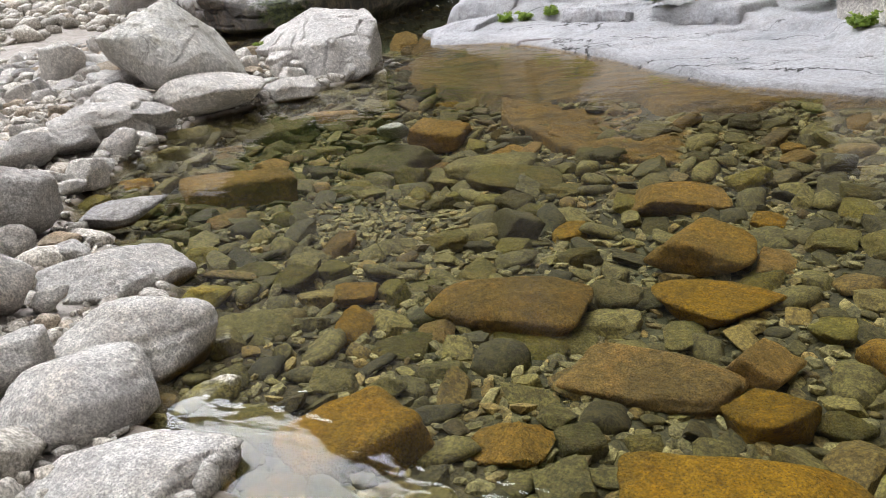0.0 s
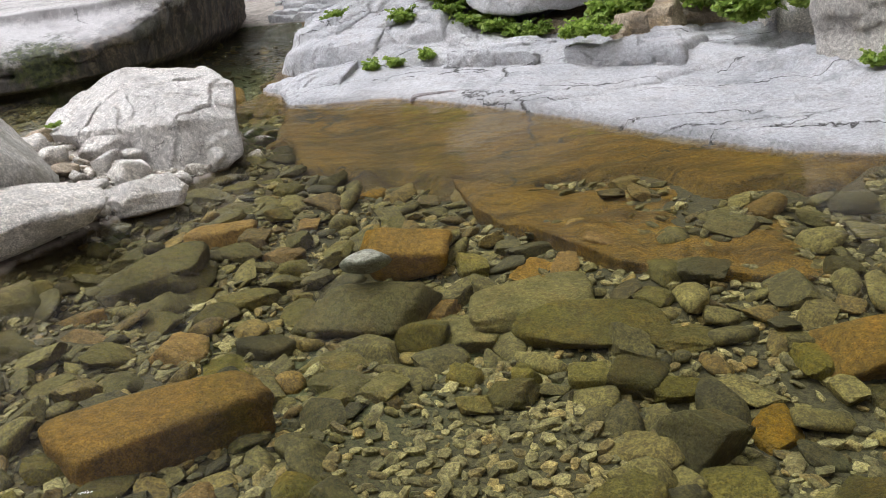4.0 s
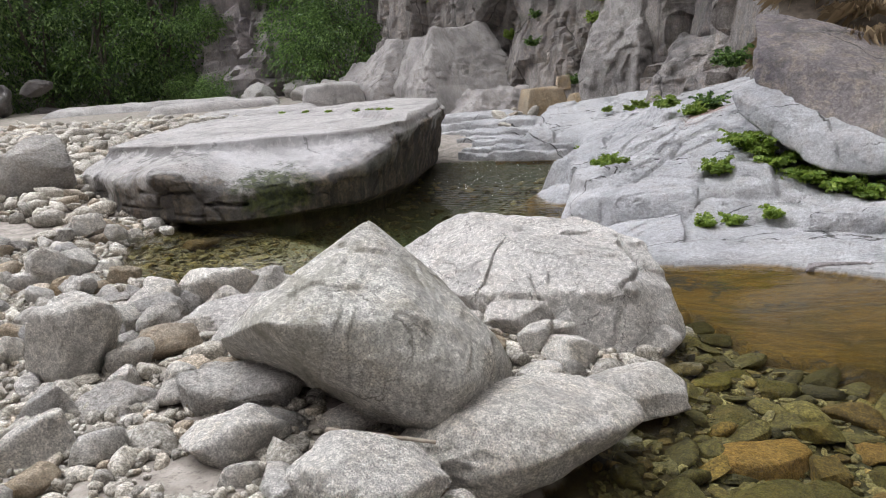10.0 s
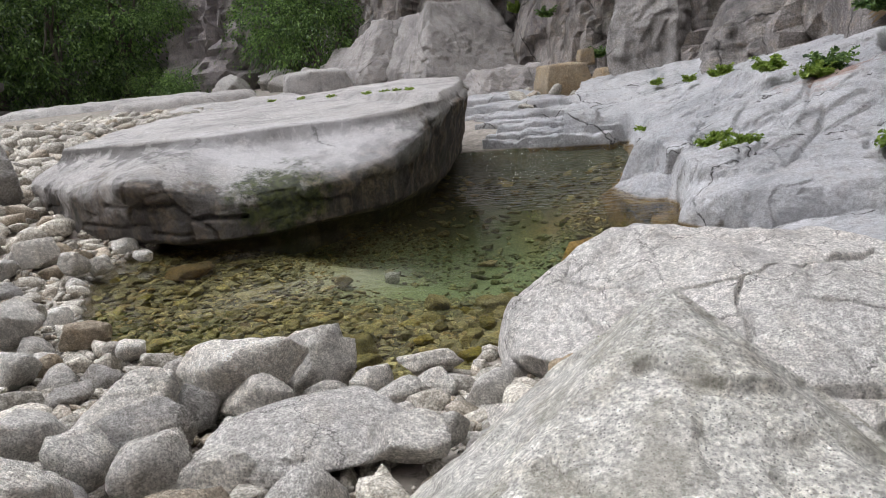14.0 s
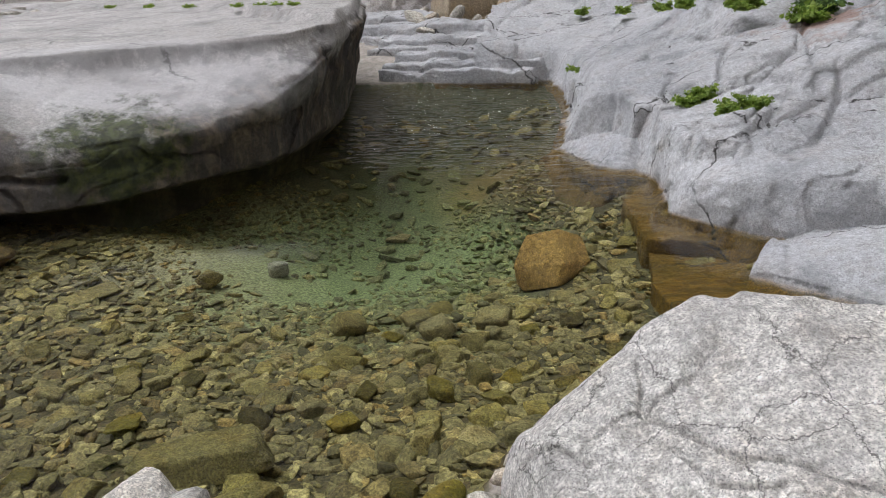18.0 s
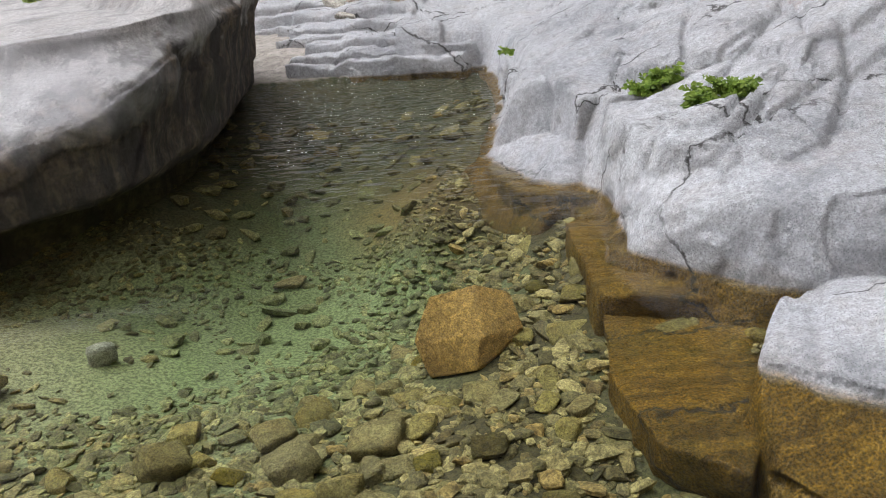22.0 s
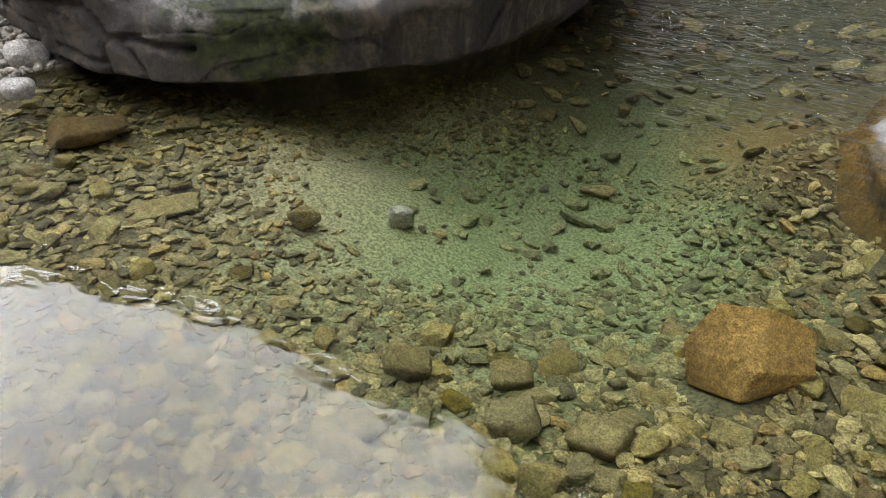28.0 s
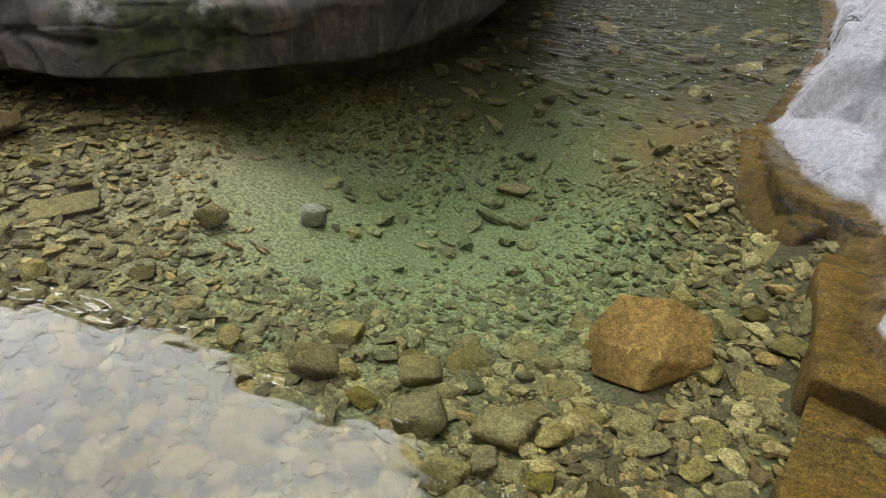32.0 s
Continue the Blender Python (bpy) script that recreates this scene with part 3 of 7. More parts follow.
def ground_height(x, y):
    w = wet_distance(x, y)
    p = xyz(x, y)
    depth = 0.05 + 0.2 * np.clip(w, 0, 0.5) + 0.14 * np.clip(w - 0.5, 0, 1.6)
    depth += 0.55 * np.exp(-(((x + 1.9) / 1.3) ** 2 + ((y - 10.4) / 1.8) ** 2)) * sstep(0, 1.0, w)
    depth += 0.3 * np.exp(-(((x + 0.4) / 0.5) ** 2 + ((y - 7.5) / 0.5) ** 2)) + 0.25 * np.exp(-(((x + 3.9) / 1.2) ** 2 + ((y - 10.2) / 0.5) ** 2))
    depth += 0.1 * sstep(-1.35, -0.85, x) * sstep(7.2, 7.8, y) * sstep(11.3, 10.6, y)
    land = 0.02 + 0.2 * sstep(0, 1.3, -w) + 0.03 * np.clip(-w - 1.2, 0, 5)
    land -= 0.9 * sstep(-0.3, 0.4, x - np.interp(y, [2.6, 4.0, 6.0, 7.3, 8.3, 12, 15, 17], [5.2, 2.2, 0.9, -0.3, -0.7, -1.2, -1.0, -0.6])) * sstep(2.2, 3.0, y) * sstep(19, 17, y)
    left = sstep(-6, -12, x) * sstep(4, 10, y)
    land += 0.5 * left
    z = np.where(w > 0, -depth, land)
    # the valley floor rises gently upstream, its sides steeply
    r = np.hypot(x + 2, y - 6)
    z = z + 0.022 * np.clip(r - 12, 0, 40) + 14 * sstep(48, 90, r)
    return z + 0.05 * fbm(p * 1.1, 3, 3) * sstep(0.0, 1.0, np.abs(w)) + 0.02 * fbm(p * 5, 2, 4)


ROCK_EDGE = [(-0.6, 8.5), (-0.1, 8.1), (0.12, 7.3), (0.42, 6.1), (0.9, 5.45), (1.74, 5.03), (2.3, 4.89), (3.0, 4.67), (4.3, 4.2), (5.2, 4.05), (6.5, 3.9)]


def bank_edge(x, y):
    """How far a place lies beyond the edge of the bank's sunken rock, and how far from its shore."""
    a = np.asarray(ROCK_EDGE)
    near = np.interp(x, a[:, 0], a[:, 1]) - y + 0.1 * np.sin(4.3 * x) + 0.06 * np.sin(11 * x + 1)
    out = np.minimum(line_distance(x, y, NEAR_SHORE[:7]), line_distance(x, y, FAR_SHORE[14:]))
    past = np.where((y < 7.6) & (x > -0.5), near, np.where(x < 0.3, 7.0, 3.0) * out - 0.5)
    return np.where((x < 0.1) & (y > 6.9) & (y < 8.45), 5.0, past), out


BANK_JOINTS = [[(0.1, 10.1), (0.3, 10.7), (0.5, 11.2)], [(0.8, 10.5), (0.2, 9.86), (-0.1, 9.64)], [(0.85, 9.9), (0.7, 9.5), (0.5, 9.2), (0.29, 8.93)], [(1.4, 9.35), (0.7, 9.55), (0.4, 9.66)],
               [(1.0, 10.9), (0.7, 9.9)], [(0.14, 9.4), (-0.05, 9.23)], [(1.0, 9.25), (0.9, 8.95), (1.05, 8.85)], [(0.0, 10.9), (-0.34, 10.19)], [(0.02, 9.12), (0.5, 9.4), (1.22, 9.77)],
               [(1.5, 8.95), (2.2, 8.3), (2.9, 7.75)], [(1.1, 8.3), (1.9, 8.2), (2.7, 7.95)]]


def bank_height(x, y):
    """The smooth pale bedrock of the right bank, going on under the water."""
    w = wet_distance(x, y)
    ds, back = -w, behind_scarp(x, y)
    p = xyz(x, y)
    ledge = 0.035 + 0.075 * np.clip(ds, 0, 3) + 0.02 * np.sin(2.2 * ds + 0.5 * x)
    block = 0.40 * sstep(0.0, 0.25, ds) + 0.30 * np.clip(ds - 0.1, 0, 4)
    slope = 0.36 + (0.06 - 0.36) * sstep(1.5, 2.5, x)
    rise = 0.2 + slope * np.clip(back, 0, 5) + 0.5 * sstep(11.5, 14, y) * np.clip(x, 0, 4)
    z = ledge + (np.minimum(block, rise) - ledge) * sstep(-0.06, 0.12, back)
    z = np.where((back < 0) & (ds > 0), np.minimum(z, ledge), z)
    past, out = bank_edge(x, y)
    under = -0.02 - 0.10 * np.minimum(w, out) - 0.05 * sstep(0, 0.05, past) - 0.6 * np.clip(past, 0, 1)
    z = np.where(w > 0, under, np.where(ds < 0.12, np.minimum(z, 0.0 + 6.0 * ds), z))
    # joints and broken facets
    q = np.stack([x * 0.9 + y * 0.35, y * 1.1 - x * 0.3, np.zeros_like(x)], -1)
    d1, d2, v = cells(q * 1.15 + 0.35 * np.stack([fbm(p * 1.2, 2, 21), fbm(p * 1.2, 2, 22), 0 * x], -1), 5)
    steep = sstep(0.0, 0.5, back)
    z += (0.045 * steep + 0.012) * v[:, 0] + 0.05 * steep * v[:, 1] * (d1 - 0.4) - (0.05 * steep + 0.012) * sstep(0.04, 0.0, d2 - d1)
    f1, f2, g = cells(q * 2.9 + 0.25 * np.stack([fbm(p * 2.2, 2, 23), fbm(p * 2.2, 2, 24), 0 * x], -1), 6)
    z += (0.016 * steep + 0.004) * g[:, 0] - (0.012 * steep + 0.003) * sstep(0.05, 0.0, f2 - f1)
    bent = 0.03 * fbm(p * 3, 3, 41)
    for line in BANK_JOINTS:
        z -= 0.05 * sstep(0.03, 0.008, line_distance(x + bent, y + bent, line))
    z -= 0.06 * sstep(0.08, 0.01, line_distance(x + 0.05 * np.sin(9 * y), y, [(2.8, 6.02), (3.12, 6.11), (3.52, 6.22), (4.09, 6.51), (4.54, 6.2), (5.0, 5.6)]))
    strata = np.abs(((x * 0.5 + y * 1.4 + 0.5 * fbm(p * 0.6, 2, 31)) * 1.3) % 1 - 0.5)
    z -= 0.03 * sstep(0.06, 0.0, strata) * sstep(0.1, 0.4, ds)
    return z + 0.045 * fbm(p * 1.0, 3, 11) * sstep(0, 0.8, np.abs(w)) + 0.012 * fbm(p * 4.5, 4, 12) * sstep(0.02, 0.4, np.abs(w))


def sheet(name, xs, ys, height, mat, keep=None):
    gx, gy = np.meshgrid(xs, ys, indexing="ij")
    x, y = gx.ravel(), gy.ravel()
    z = height(x, y)
    faces = grid_faces(len(xs), len(ys))
    if keep is not None:
        faces = faces[keep(x[faces].mean(1), y[faces].mean(1))]
    return mesh_of(name, np.stack([x, y, z], -1), faces, mat)


near_x = np.concatenate([-np.geomspace(160, 8.0, 34), np.arange(-7.9, 7.5, 0.07), np.geomspace(7.6, 160, 34)])
near_y = np.concatenate([-np.geomspace(160, 2.6, 34), np.arange(-2.5, 16.5, 0.07), np.geomspace(16.6, 160, 34)])
tagged(new("ground", sheet("ground", near_x, near_y, ground_height, GROUND)), "pale gravel and sand of the stream bed and its banks", "ground", kind="structure")
tagged(new("water", mesh_of("water", [(-9, -3, 0), (9, -3, 0), (9, 18, 0), (-9, 18, 0)], [(0, 1, 2, 3)], WATER, False)),
       "clear greenish stream water, calm with fine ripples", "water", kind="structure")


def bank_keep(x, y):
    w = wet_distance(x, y)
    past, out = bank_edge(x, y)
    right = x > np.interp(y, [2.6, 4.0, 6.0, 7.3, 8.3, 12, 15, 17], [4.8, 1.8, 0.5, -0.7, -1.2, -2.0, -1.6, -1.2])
    return np.where(w > 0, past < 0.6, right & (w > -9) & (y > 2.75 + 0.35 * np.sin(2.3 * x) + 0.2 * np.sin(6 * x)))


tagged(new("bedrock_bank", sheet("bedrock_bank", np.concatenate([np.arange(-2.0, 3.2, 0.028), np.arange(3.2, 6.5, 0.045), np.arange(6.5, 11.0, 0.15)]), np.concatenate([np.arange(2.0, 7.4, 0.045), np.arange(7.4, 11.4, 0.026), np.arange(11.4, 16.6, 0.06)]), bank_height, SHELF, bank_keep)),
       "smooth blue-white bedrock bank with joints, orange under water", "bedrock", kind="structure")


# ---------------------------------------------------------------- cliffs round the gorge
def cliff(name, foot, high, lean, mat, label, seed, step=0.2, rough=1.0, low=-0.6, tops=None):
    foot = np.array(foot, float)
    seg = np.r_[0, np.cumsum(np.hypot(*np.diff(foot, axis=0).T))]
    us = np.arange(0, seg[-1] + step, step)
    vs = np.concatenate([np.arange(0, 6, step), np.arange(6, high, 4 * step)])
    px, py = np.interp(us, seg, foot[:, 0]), np.interp(us, seg, foot[:, 1])
    k = max(3, int(1.5 / step))
    box = np.ones(k) / k
    sx, sy = np.convolve(np.pad(px, k, "edge"), box, "same")[k:-k], np.convolve(np.pad(py, k, "edge"), box, "same")[k:-k]
    tx, ty = np.gradient(sx), np.gradient(sy)
    ln = np.hypot(tx, ty) + 1e-9
    nx, ny = ty / ln, -tx / ln
    u, v = np.meshgrid(us, vs, indexing="ij")
    if tops:
        crest = 1 + 0.06 * fbm(xyz(us * 0.25, 0 * us), 4, seed, 0.7)
        v = v * (crest * np.interp(us, seg, tops))[:, None]
    x = (sx[:, None] - nx[:, None] * lean * v).ravel()
    y = (sy[:, None] - ny[:, None] * lean * v).ravel()
    z = (v + low).ravel()
    p = np.stack([x, y, z], -1)
    bend = 0.25 * np.stack([fbm(p * 0.6, 2, seed + 1), fbm(p * 0.6, 2, seed + 2), fbm(p * 0.6, 2, seed + 3)], -1)
    q = (p + bend) @ np.array(Euler((0.0, 0.22, 0.0)).to_matrix())
    big, joint = cell_planes(q * (0.34, 0.34, 0.2), seed, 1.3)
    small, seam = cell_planes(q * (0.95, 0.95, 0.55), seed + 4, 1.2)
    tiny, hair = cell_planes(q * (2.4, 2.4, 1.5), seed + 8, 1.2)
    disp = 0.42 * big - 0.22 * sstep(0.07, 0, joint) + 0.17 * small - 0.1 * sstep(0.06, 0, seam) + 0.055 * tiny - 0.03 * sstep(0.05, 0, hair)
    disp += 0.25 * fbm(p * (0.4, 0.4, 0.2), 2, seed + 6) + 0.05 * fbm(p * 2.2, 4, seed + 7)
    disp *= rough
    out = np.repeat(np.stack([nx, ny, 0 * nx + 0.12], -1), len(vs), 0)
    p = p + out * disp[:, None]
    return tagged(new(name, mesh_of(name, p, grid_faces(len(us), len(vs)), mat, False)), label, "cliff", kind="structure")


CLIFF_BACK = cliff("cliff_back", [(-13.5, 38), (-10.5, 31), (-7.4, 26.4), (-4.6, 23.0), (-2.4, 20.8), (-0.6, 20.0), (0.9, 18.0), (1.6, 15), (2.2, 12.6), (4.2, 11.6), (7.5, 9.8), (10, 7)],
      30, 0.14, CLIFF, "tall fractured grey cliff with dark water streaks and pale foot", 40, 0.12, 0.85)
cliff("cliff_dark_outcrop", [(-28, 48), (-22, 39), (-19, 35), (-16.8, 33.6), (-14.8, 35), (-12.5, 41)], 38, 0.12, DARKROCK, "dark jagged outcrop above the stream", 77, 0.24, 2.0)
# this wall is never seen; it is added to narrow the open sky
cliff("cliff_right", [(10, 7), (9, 3), (9.5, -2), (11, -9)], 30, 0.12, CLIFF, "unseen rock wall added on the right to block sky light", 55, 0.4)
cliff("bank_left", [(-75, 20), (-52, 30), (-38, 38), (-27, 46), (-14, 50), (-6, 48)], 72, 0.3, DARKROCK, "steep wooded bank with grey rock", 91, 0.7, 1.0, tops=[0.5, 0.585, 0.70, 1.0, 1.08, 1.08])
# out of view: added to keep sky light from coming in behind
cliff("bank_behind", [(11, -9), (3, -13), (-8, -12), (-17, -5), (-26, 4), (-46, 10), (-75, 20)], 30, 0.2, DARKROCK, "unseen steep bank added behind the path to block sky light", 93, 0.8)


# ---------------------------------------------------------------- the large rocks
def big_rock(name, label, corners, mat, category="boulder", group="", n=6, p=14, amp=0.05, freq=1.4, seed=0, cell=0.0, scoops=(), grooves=(), cracks=()):
    pts, faces = hull_points(corners, n, p, amp, freq, seed, cell)
    heart = pts.mean(0)
    for line, wide, deep in grooves:
        best = np.full(len(pts), 9.0)
        shaken = pts + 0.02 * np.stack([perlin(pts * 9, seed + k) for k in (1, 2, 3)], -1) + 0.03 * np.stack([perlin(pts * 3, seed + k) for k in (4, 5, 6)], -1)
        for a, b in zip(np.array(line[:-1]), np.array(line[1:])):
            u = np.clip((shaken - a) @ (b - a) / ((b - a) @ (b - a)), 0, 1)
            best = np.minimum(best, np.linalg.norm(shaken - a - u[:, None] * (b - a), axis=1))
        inward = heart - pts
        inward /= np.linalg.norm(inward, axis=1, keepdims=True)
        pts = pts + inward * (deep * sstep(wide, 0.15 * wide, best))[:, None]
    if cracks:
        top = pts[:, :2] + 0.035 * np.stack([fbm(pts * 5, 3, seed + 21), fbm(pts * 5, 3, seed + 22)], -1)
        for line, wide, deep in cracks:
            pts[:, 2] -= (pts[:, 2] > 0.0) * deep * sstep(0.8 * wide, 0.3 * wide, line_distance(top[:, 0], top[:, 1], line))
    for cx, cy, cz, r, dx, dy, dz in scoops:
        near = np.exp(-((pts - (cx, cy, cz)) ** 2).sum(1) / r**2)[:, None]
        pts = pts + near * (dx, dy, dz)
    base = np.array([pts[:, 0].mean(), pts[:, 1].mean(), pts[:, 2].min()])
    ob = new(name, mesh_of(name, pts - base, faces, mat))
    ob.location = base
    return tagged(ob, label, category, group)


def ring_of(points, angles, mid):
    """A closed outline through a few corners, read at many angles round a middle."""
    p = np.array(points, float)
    a = np.arctan2(p[:, 1] - mid[1], p[:, 0] - mid[0])
    order = np.argsort(a)
    p, a = p[order], a[order]
    a = np.concatenate([a[-2:] - 2 * np.pi, a, a[:2] + 2 * np.pi])
    p = np.concatenate([p[-2:], p, p[:2]])
    return np.stack([np.interp(angles, a, p[:, k]) for k in range(3)], -1)


SLAB_CRACKS = [([(-6.1, 0.5), (-5.62, 0.49), (-5.24, 0.47), (-5.12, 0.3), (-4.9, 0.3), (-4.6, 0.26)], 0.035, 0.07), ([(-5.36, 0.68), (-5.3, 0.57), (-5.24, 0.47)], 0.03, 0.06),
               ([(-5.12, 0.3), (-5.1, 0.12), (-5.16, 0.02)], 0.03, 0.05), ([(-5.02, 0.28), (-4.86, 0.12), (-4.84, -0.05)], 0.03, 0.05), ([(-5.65, 0.78), (-5.7, 0.51), (-5.75, 0.3)], 0.025, 0.04),
               ([(-6.5, 0.3), (-6.0, 0.27), (-5.6, 0.3)], 0.03, 0.04), ([(-5.5, 0.2), (-5.1, 0.16)], 0.03, 0.04)]


def great_slab():
    mid = (-5.2, 13.0)
    # the waterline, then the rim that hangs over it, then the upper edge of the washed slope
    base = [(x, y, -0.02) for x, y in ((-8.0, 10.9), (-7.4, 10.25), (-6.6, 9.62), (-5.83, 9.37), (-5.19, 9.27), (-4.77, 9.33), (-4.36, 9.5), (-4.09, 9.8), (-3.69, 10.15), (-3.43, 10.43), (-3.23, 10.9),
                                      (-3.05, 11.6), (-3.0, 12.4), (-3.12, 13.7), (-3.28, 15.3), (-5.0, 16.6), (-8.0, 14.0), (-8.2, 12.0))]
    ridge = [(-7.95, 10.6, 0.66), (-7.46, 10.2, 0.64), (-6.46, 9.5, 0.66), (-6.1, 9.45, 0.74), (-5.65, 9.15, 0.76), (-5.36, 9.12, 0.66), (-5.0, 9.25, 0.52), (-4.68, 9.42, 0.44), (-4.3, 9.68, 0.44), (-4.05, 9.8, 0.48),
             (-3.6, 10.06, 0.52), (-3.32, 10.33, 0.6), (-3.1, 10.74, 0.75), (-2.95, 11.3, 0.88), (-2.78, 12.2, 1.0), (-2.78, 13.3, 1.05), (-2.95, 15.2, 1.12), (-5.0, 16.7, 1.15), (-8.2, 14.0, 1.1), (-8.0, 11.3, 0.85)]
    crease = [(-7.5, 10.75, 1.0), (-6.84, 10.6, 1.02), (-6.2, 10.3, 1.03), (-5.43, 10.4, 1.03), (-4.93, 10.55, 1.02), (-4.28, 10.8, 1.02), (-3.65, 10.9, 1.02), (-3.15, 11.15, 1.06), (-2.92, 11.6, 1.09),
              (-2.85, 12.5, 1.11), (-3.0, 15.1, 1.18), (-5.0, 16.4, 1.2), (-8.0, 13.9, 1.15), (-7.7, 11.4, 1.05)]
    n = 1300
    ang = np.concatenate([np.linspace(-np.pi, -0.1, 1200, endpoint=False), np.linspace(-0.1, np.pi, n - 1200)])
    b, r, c = (ring_of(q, ang, mid) for q in (base, ridge, crease))
    rings, kind = [], []
    for v in (0.0, 0.25, 0.5, 0.75):
        q = b + (np.array((*mid, 0)) - b) * (0.11 + 0.1 * (1 - v))
        q[:, 2] = -0.7 * (1 - v) - 0.04
        rings.append(q)
        kind.append(1.0)
    for v in np.linspace(0, 1, 42):
        q = b + (r - b) * v
        q[:, :2] = b[:, :2] + (r - b)[:, :2] * v**1.7 + (np.array(mid) - b[:, :2]) * 0.11 * (1 - min(1.0, v / 0.22)) ** 1.6
        rings.append(q)
        kind.append(1.0)
    for v in np.linspace(0, 1, 40)[1:]:
        q = r + (c - r) * v
        q[:, 2] = r[:, 2] + (c - r)[:, 2] * (0.6 * v + 0.12 * np.sqrt(v) + 0.28 * v**18)
        rings.append(q)
        kind.append(0.35)
    for v in np.linspace(0, 1, 46)[1:]:
        q = c + (np.array((*mid, 1.14)) - c) * v
        beyond = q[:, 1] - np.interp(q[:, 0], [-8.5, -6.5, -4.6, -3.33, -2.7], [18.0, 16.2, 13.4, 11.85, 11.2]) + 0.12 * np.sin(3 * q[:, 0])
        q[:, 2] += 0.09 * sstep(0.0, 0.05, beyond) - 0.05 * sstep(0.05, 0.0, np.abs(beyond))
        rings.append(q)
        kind.append(0.3)
    rings = np.array(rings)
    for lap in range(26):
        soft = rings.copy()
        soft[38:56] = (rings[37:55] + rings[38:56] + rings[39:57]) / 3
        rings = soft
    for lap in range(4):
        rings = sum(np.roll(rings, j, 1) for j in range(-8, 9)) / 17
    p = rings.reshape(-1, 3)
    p = p + 0.1 * np.stack([fbm(p * 1.3, 3, 61), fbm(p * 1.3, 3, 62), 0.25 * fbm(p * 1.3, 3, 63)], -1)
    k = np.repeat(kind, n)
    out = p - (*mid, 0.6)
    out[:, 2] *= 0.4
    out /= np.linalg.norm(out, axis=1, keepdims=True)
    d = 0.09 * fbm(p * 0.9, 3, 3) + 0.035 * fbm(p * 3.1, 4, 4) * k + 0.012 * fbm(p * 9, 3, 5)
    d1, d2, v = cells(p * (0.9, 0.9, 2.6) + 0.3 * np.stack([fbm(p * 1.4, 2, 6), fbm(p * 1.4, 2, 7), fbm(p * 1.4, 2, 8)], -1), 9)
    front = (k > 0.9) * sstep(-3.8, -4.6, p[:, 0])
    d += front * (0.02 * v[:, 0] - 0.02 * sstep(0.02, 0.0, d2 - d1)) + (k > 0.9) * 0.03 * v[:, 1] * sstep(-4.6, -3.8, p[:, 0])
    # the cracks of the broken front corner, seen from the stream
    shaken = p[:, (0, 2)] + 0.02 * np.stack([perlin(p * 8, 71), perlin(p * 8, 72)], -1)
    ahead = p[:, 1] < 10.4
    for line, wide, deep in SLAB_CRACKS:
        d -= ahead * deep * sstep(wide, 0.2 * wide, line_distance(shaken[:, 0], shaken[:, 1], line))
    d -= 0.05 * np.exp(-((p - (-3.56, 10.1, 0.5)) ** 2).sum(1) / 0.006) + 0.04 * np.exp(-((p - (-3.42, 10.24, 0.54)) ** 2).sum(1) / 0.004)
    side = np.repeat([1.0] * 46 + [1 - j / 24 for j in range(24)] + [0.0] * (len(kind) - 70), n)
    p = p + out * (d * side)[:, None]
    p[:, 2] += (1 - side) * (0.5 * d - 0.25 * 0.09 * fbm(p * 0.9, 3, 3))
    i = np.arange(len(p)).reshape(-1, n)
    j = np.roll(i, -1, 1)
    faces = np.stack([i[:-1], j[:-1], j[1:], i[1:]], -1).reshape(-1, 4)
    at = np.array((-5.2, 12.5, -0.5))
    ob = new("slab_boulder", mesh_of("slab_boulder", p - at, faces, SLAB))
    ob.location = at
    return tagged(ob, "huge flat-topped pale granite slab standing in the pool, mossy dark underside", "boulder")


great_slab()
big_rock("wedge_boulder", "large wedge-shaped pale granite boulder leaning on beach stones",
         [(-1.06, 4.16, 1.07), (-1.2, 4.0, 0.98), (-1.46, 3.7, 0.79), (-1.3, 3.42, 0.78), (-1.12, 3.34, 0.79), (-0.66, 3.52, 0.77), (-0.65, 4.1, 0.72), (-0.42, 3.85, 0.56), (-0.38, 3.72, 0.48), (-0.46, 3.46, 0.46),
          (-0.42, 3.72, 0.3), (-0.44, 4.09, 0.46), (-0.62, 3.45, 0.3), (-0.85, 3.42, 0.42), (-1.12, 3.48, 0.5), (-1.4, 3.6, 0.56), (-1.8, 3.88, 0.52), (-0.7, 3.8, 0.05), (-1.2, 3.9, 0.25), (-1.95, 4.25, 0.28),
          (-1.75, 4.75, 0.2), (-1.4, 4.7, 0.55), (-0.85, 4.58, 0.66), (-0.4, 4.35, 0.2), (-0.7, 4.75, 0.15), (-0.45, 3.85, 0.16)],
         WEDGE, n=8, p=60, amp=0.02, seed=8, cell=0.3,
         cracks=[([(-1.12, 3.95), (-1.0, 3.9), (-0.9, 3.93), (-0.8, 3.84)], 0.035, 0.022), ([(-1.25, 3.6), (-1.12, 3.64), (-1.02, 3.6), (-0.92, 3.66)], 0.03, 0.018), ([(-0.95, 3.75), (-0.85, 3.6), (-0.75, 3.5)], 0.02, 0.012),
                 ([(-0.8, 4.1), (-0.7, 3.9), (-0.6, 3.75)], 0.02, 0.012), ([(-1.3, 3.8), (-1.22, 3.7), (-1.2, 3.5)], 0.03, 0.015)])
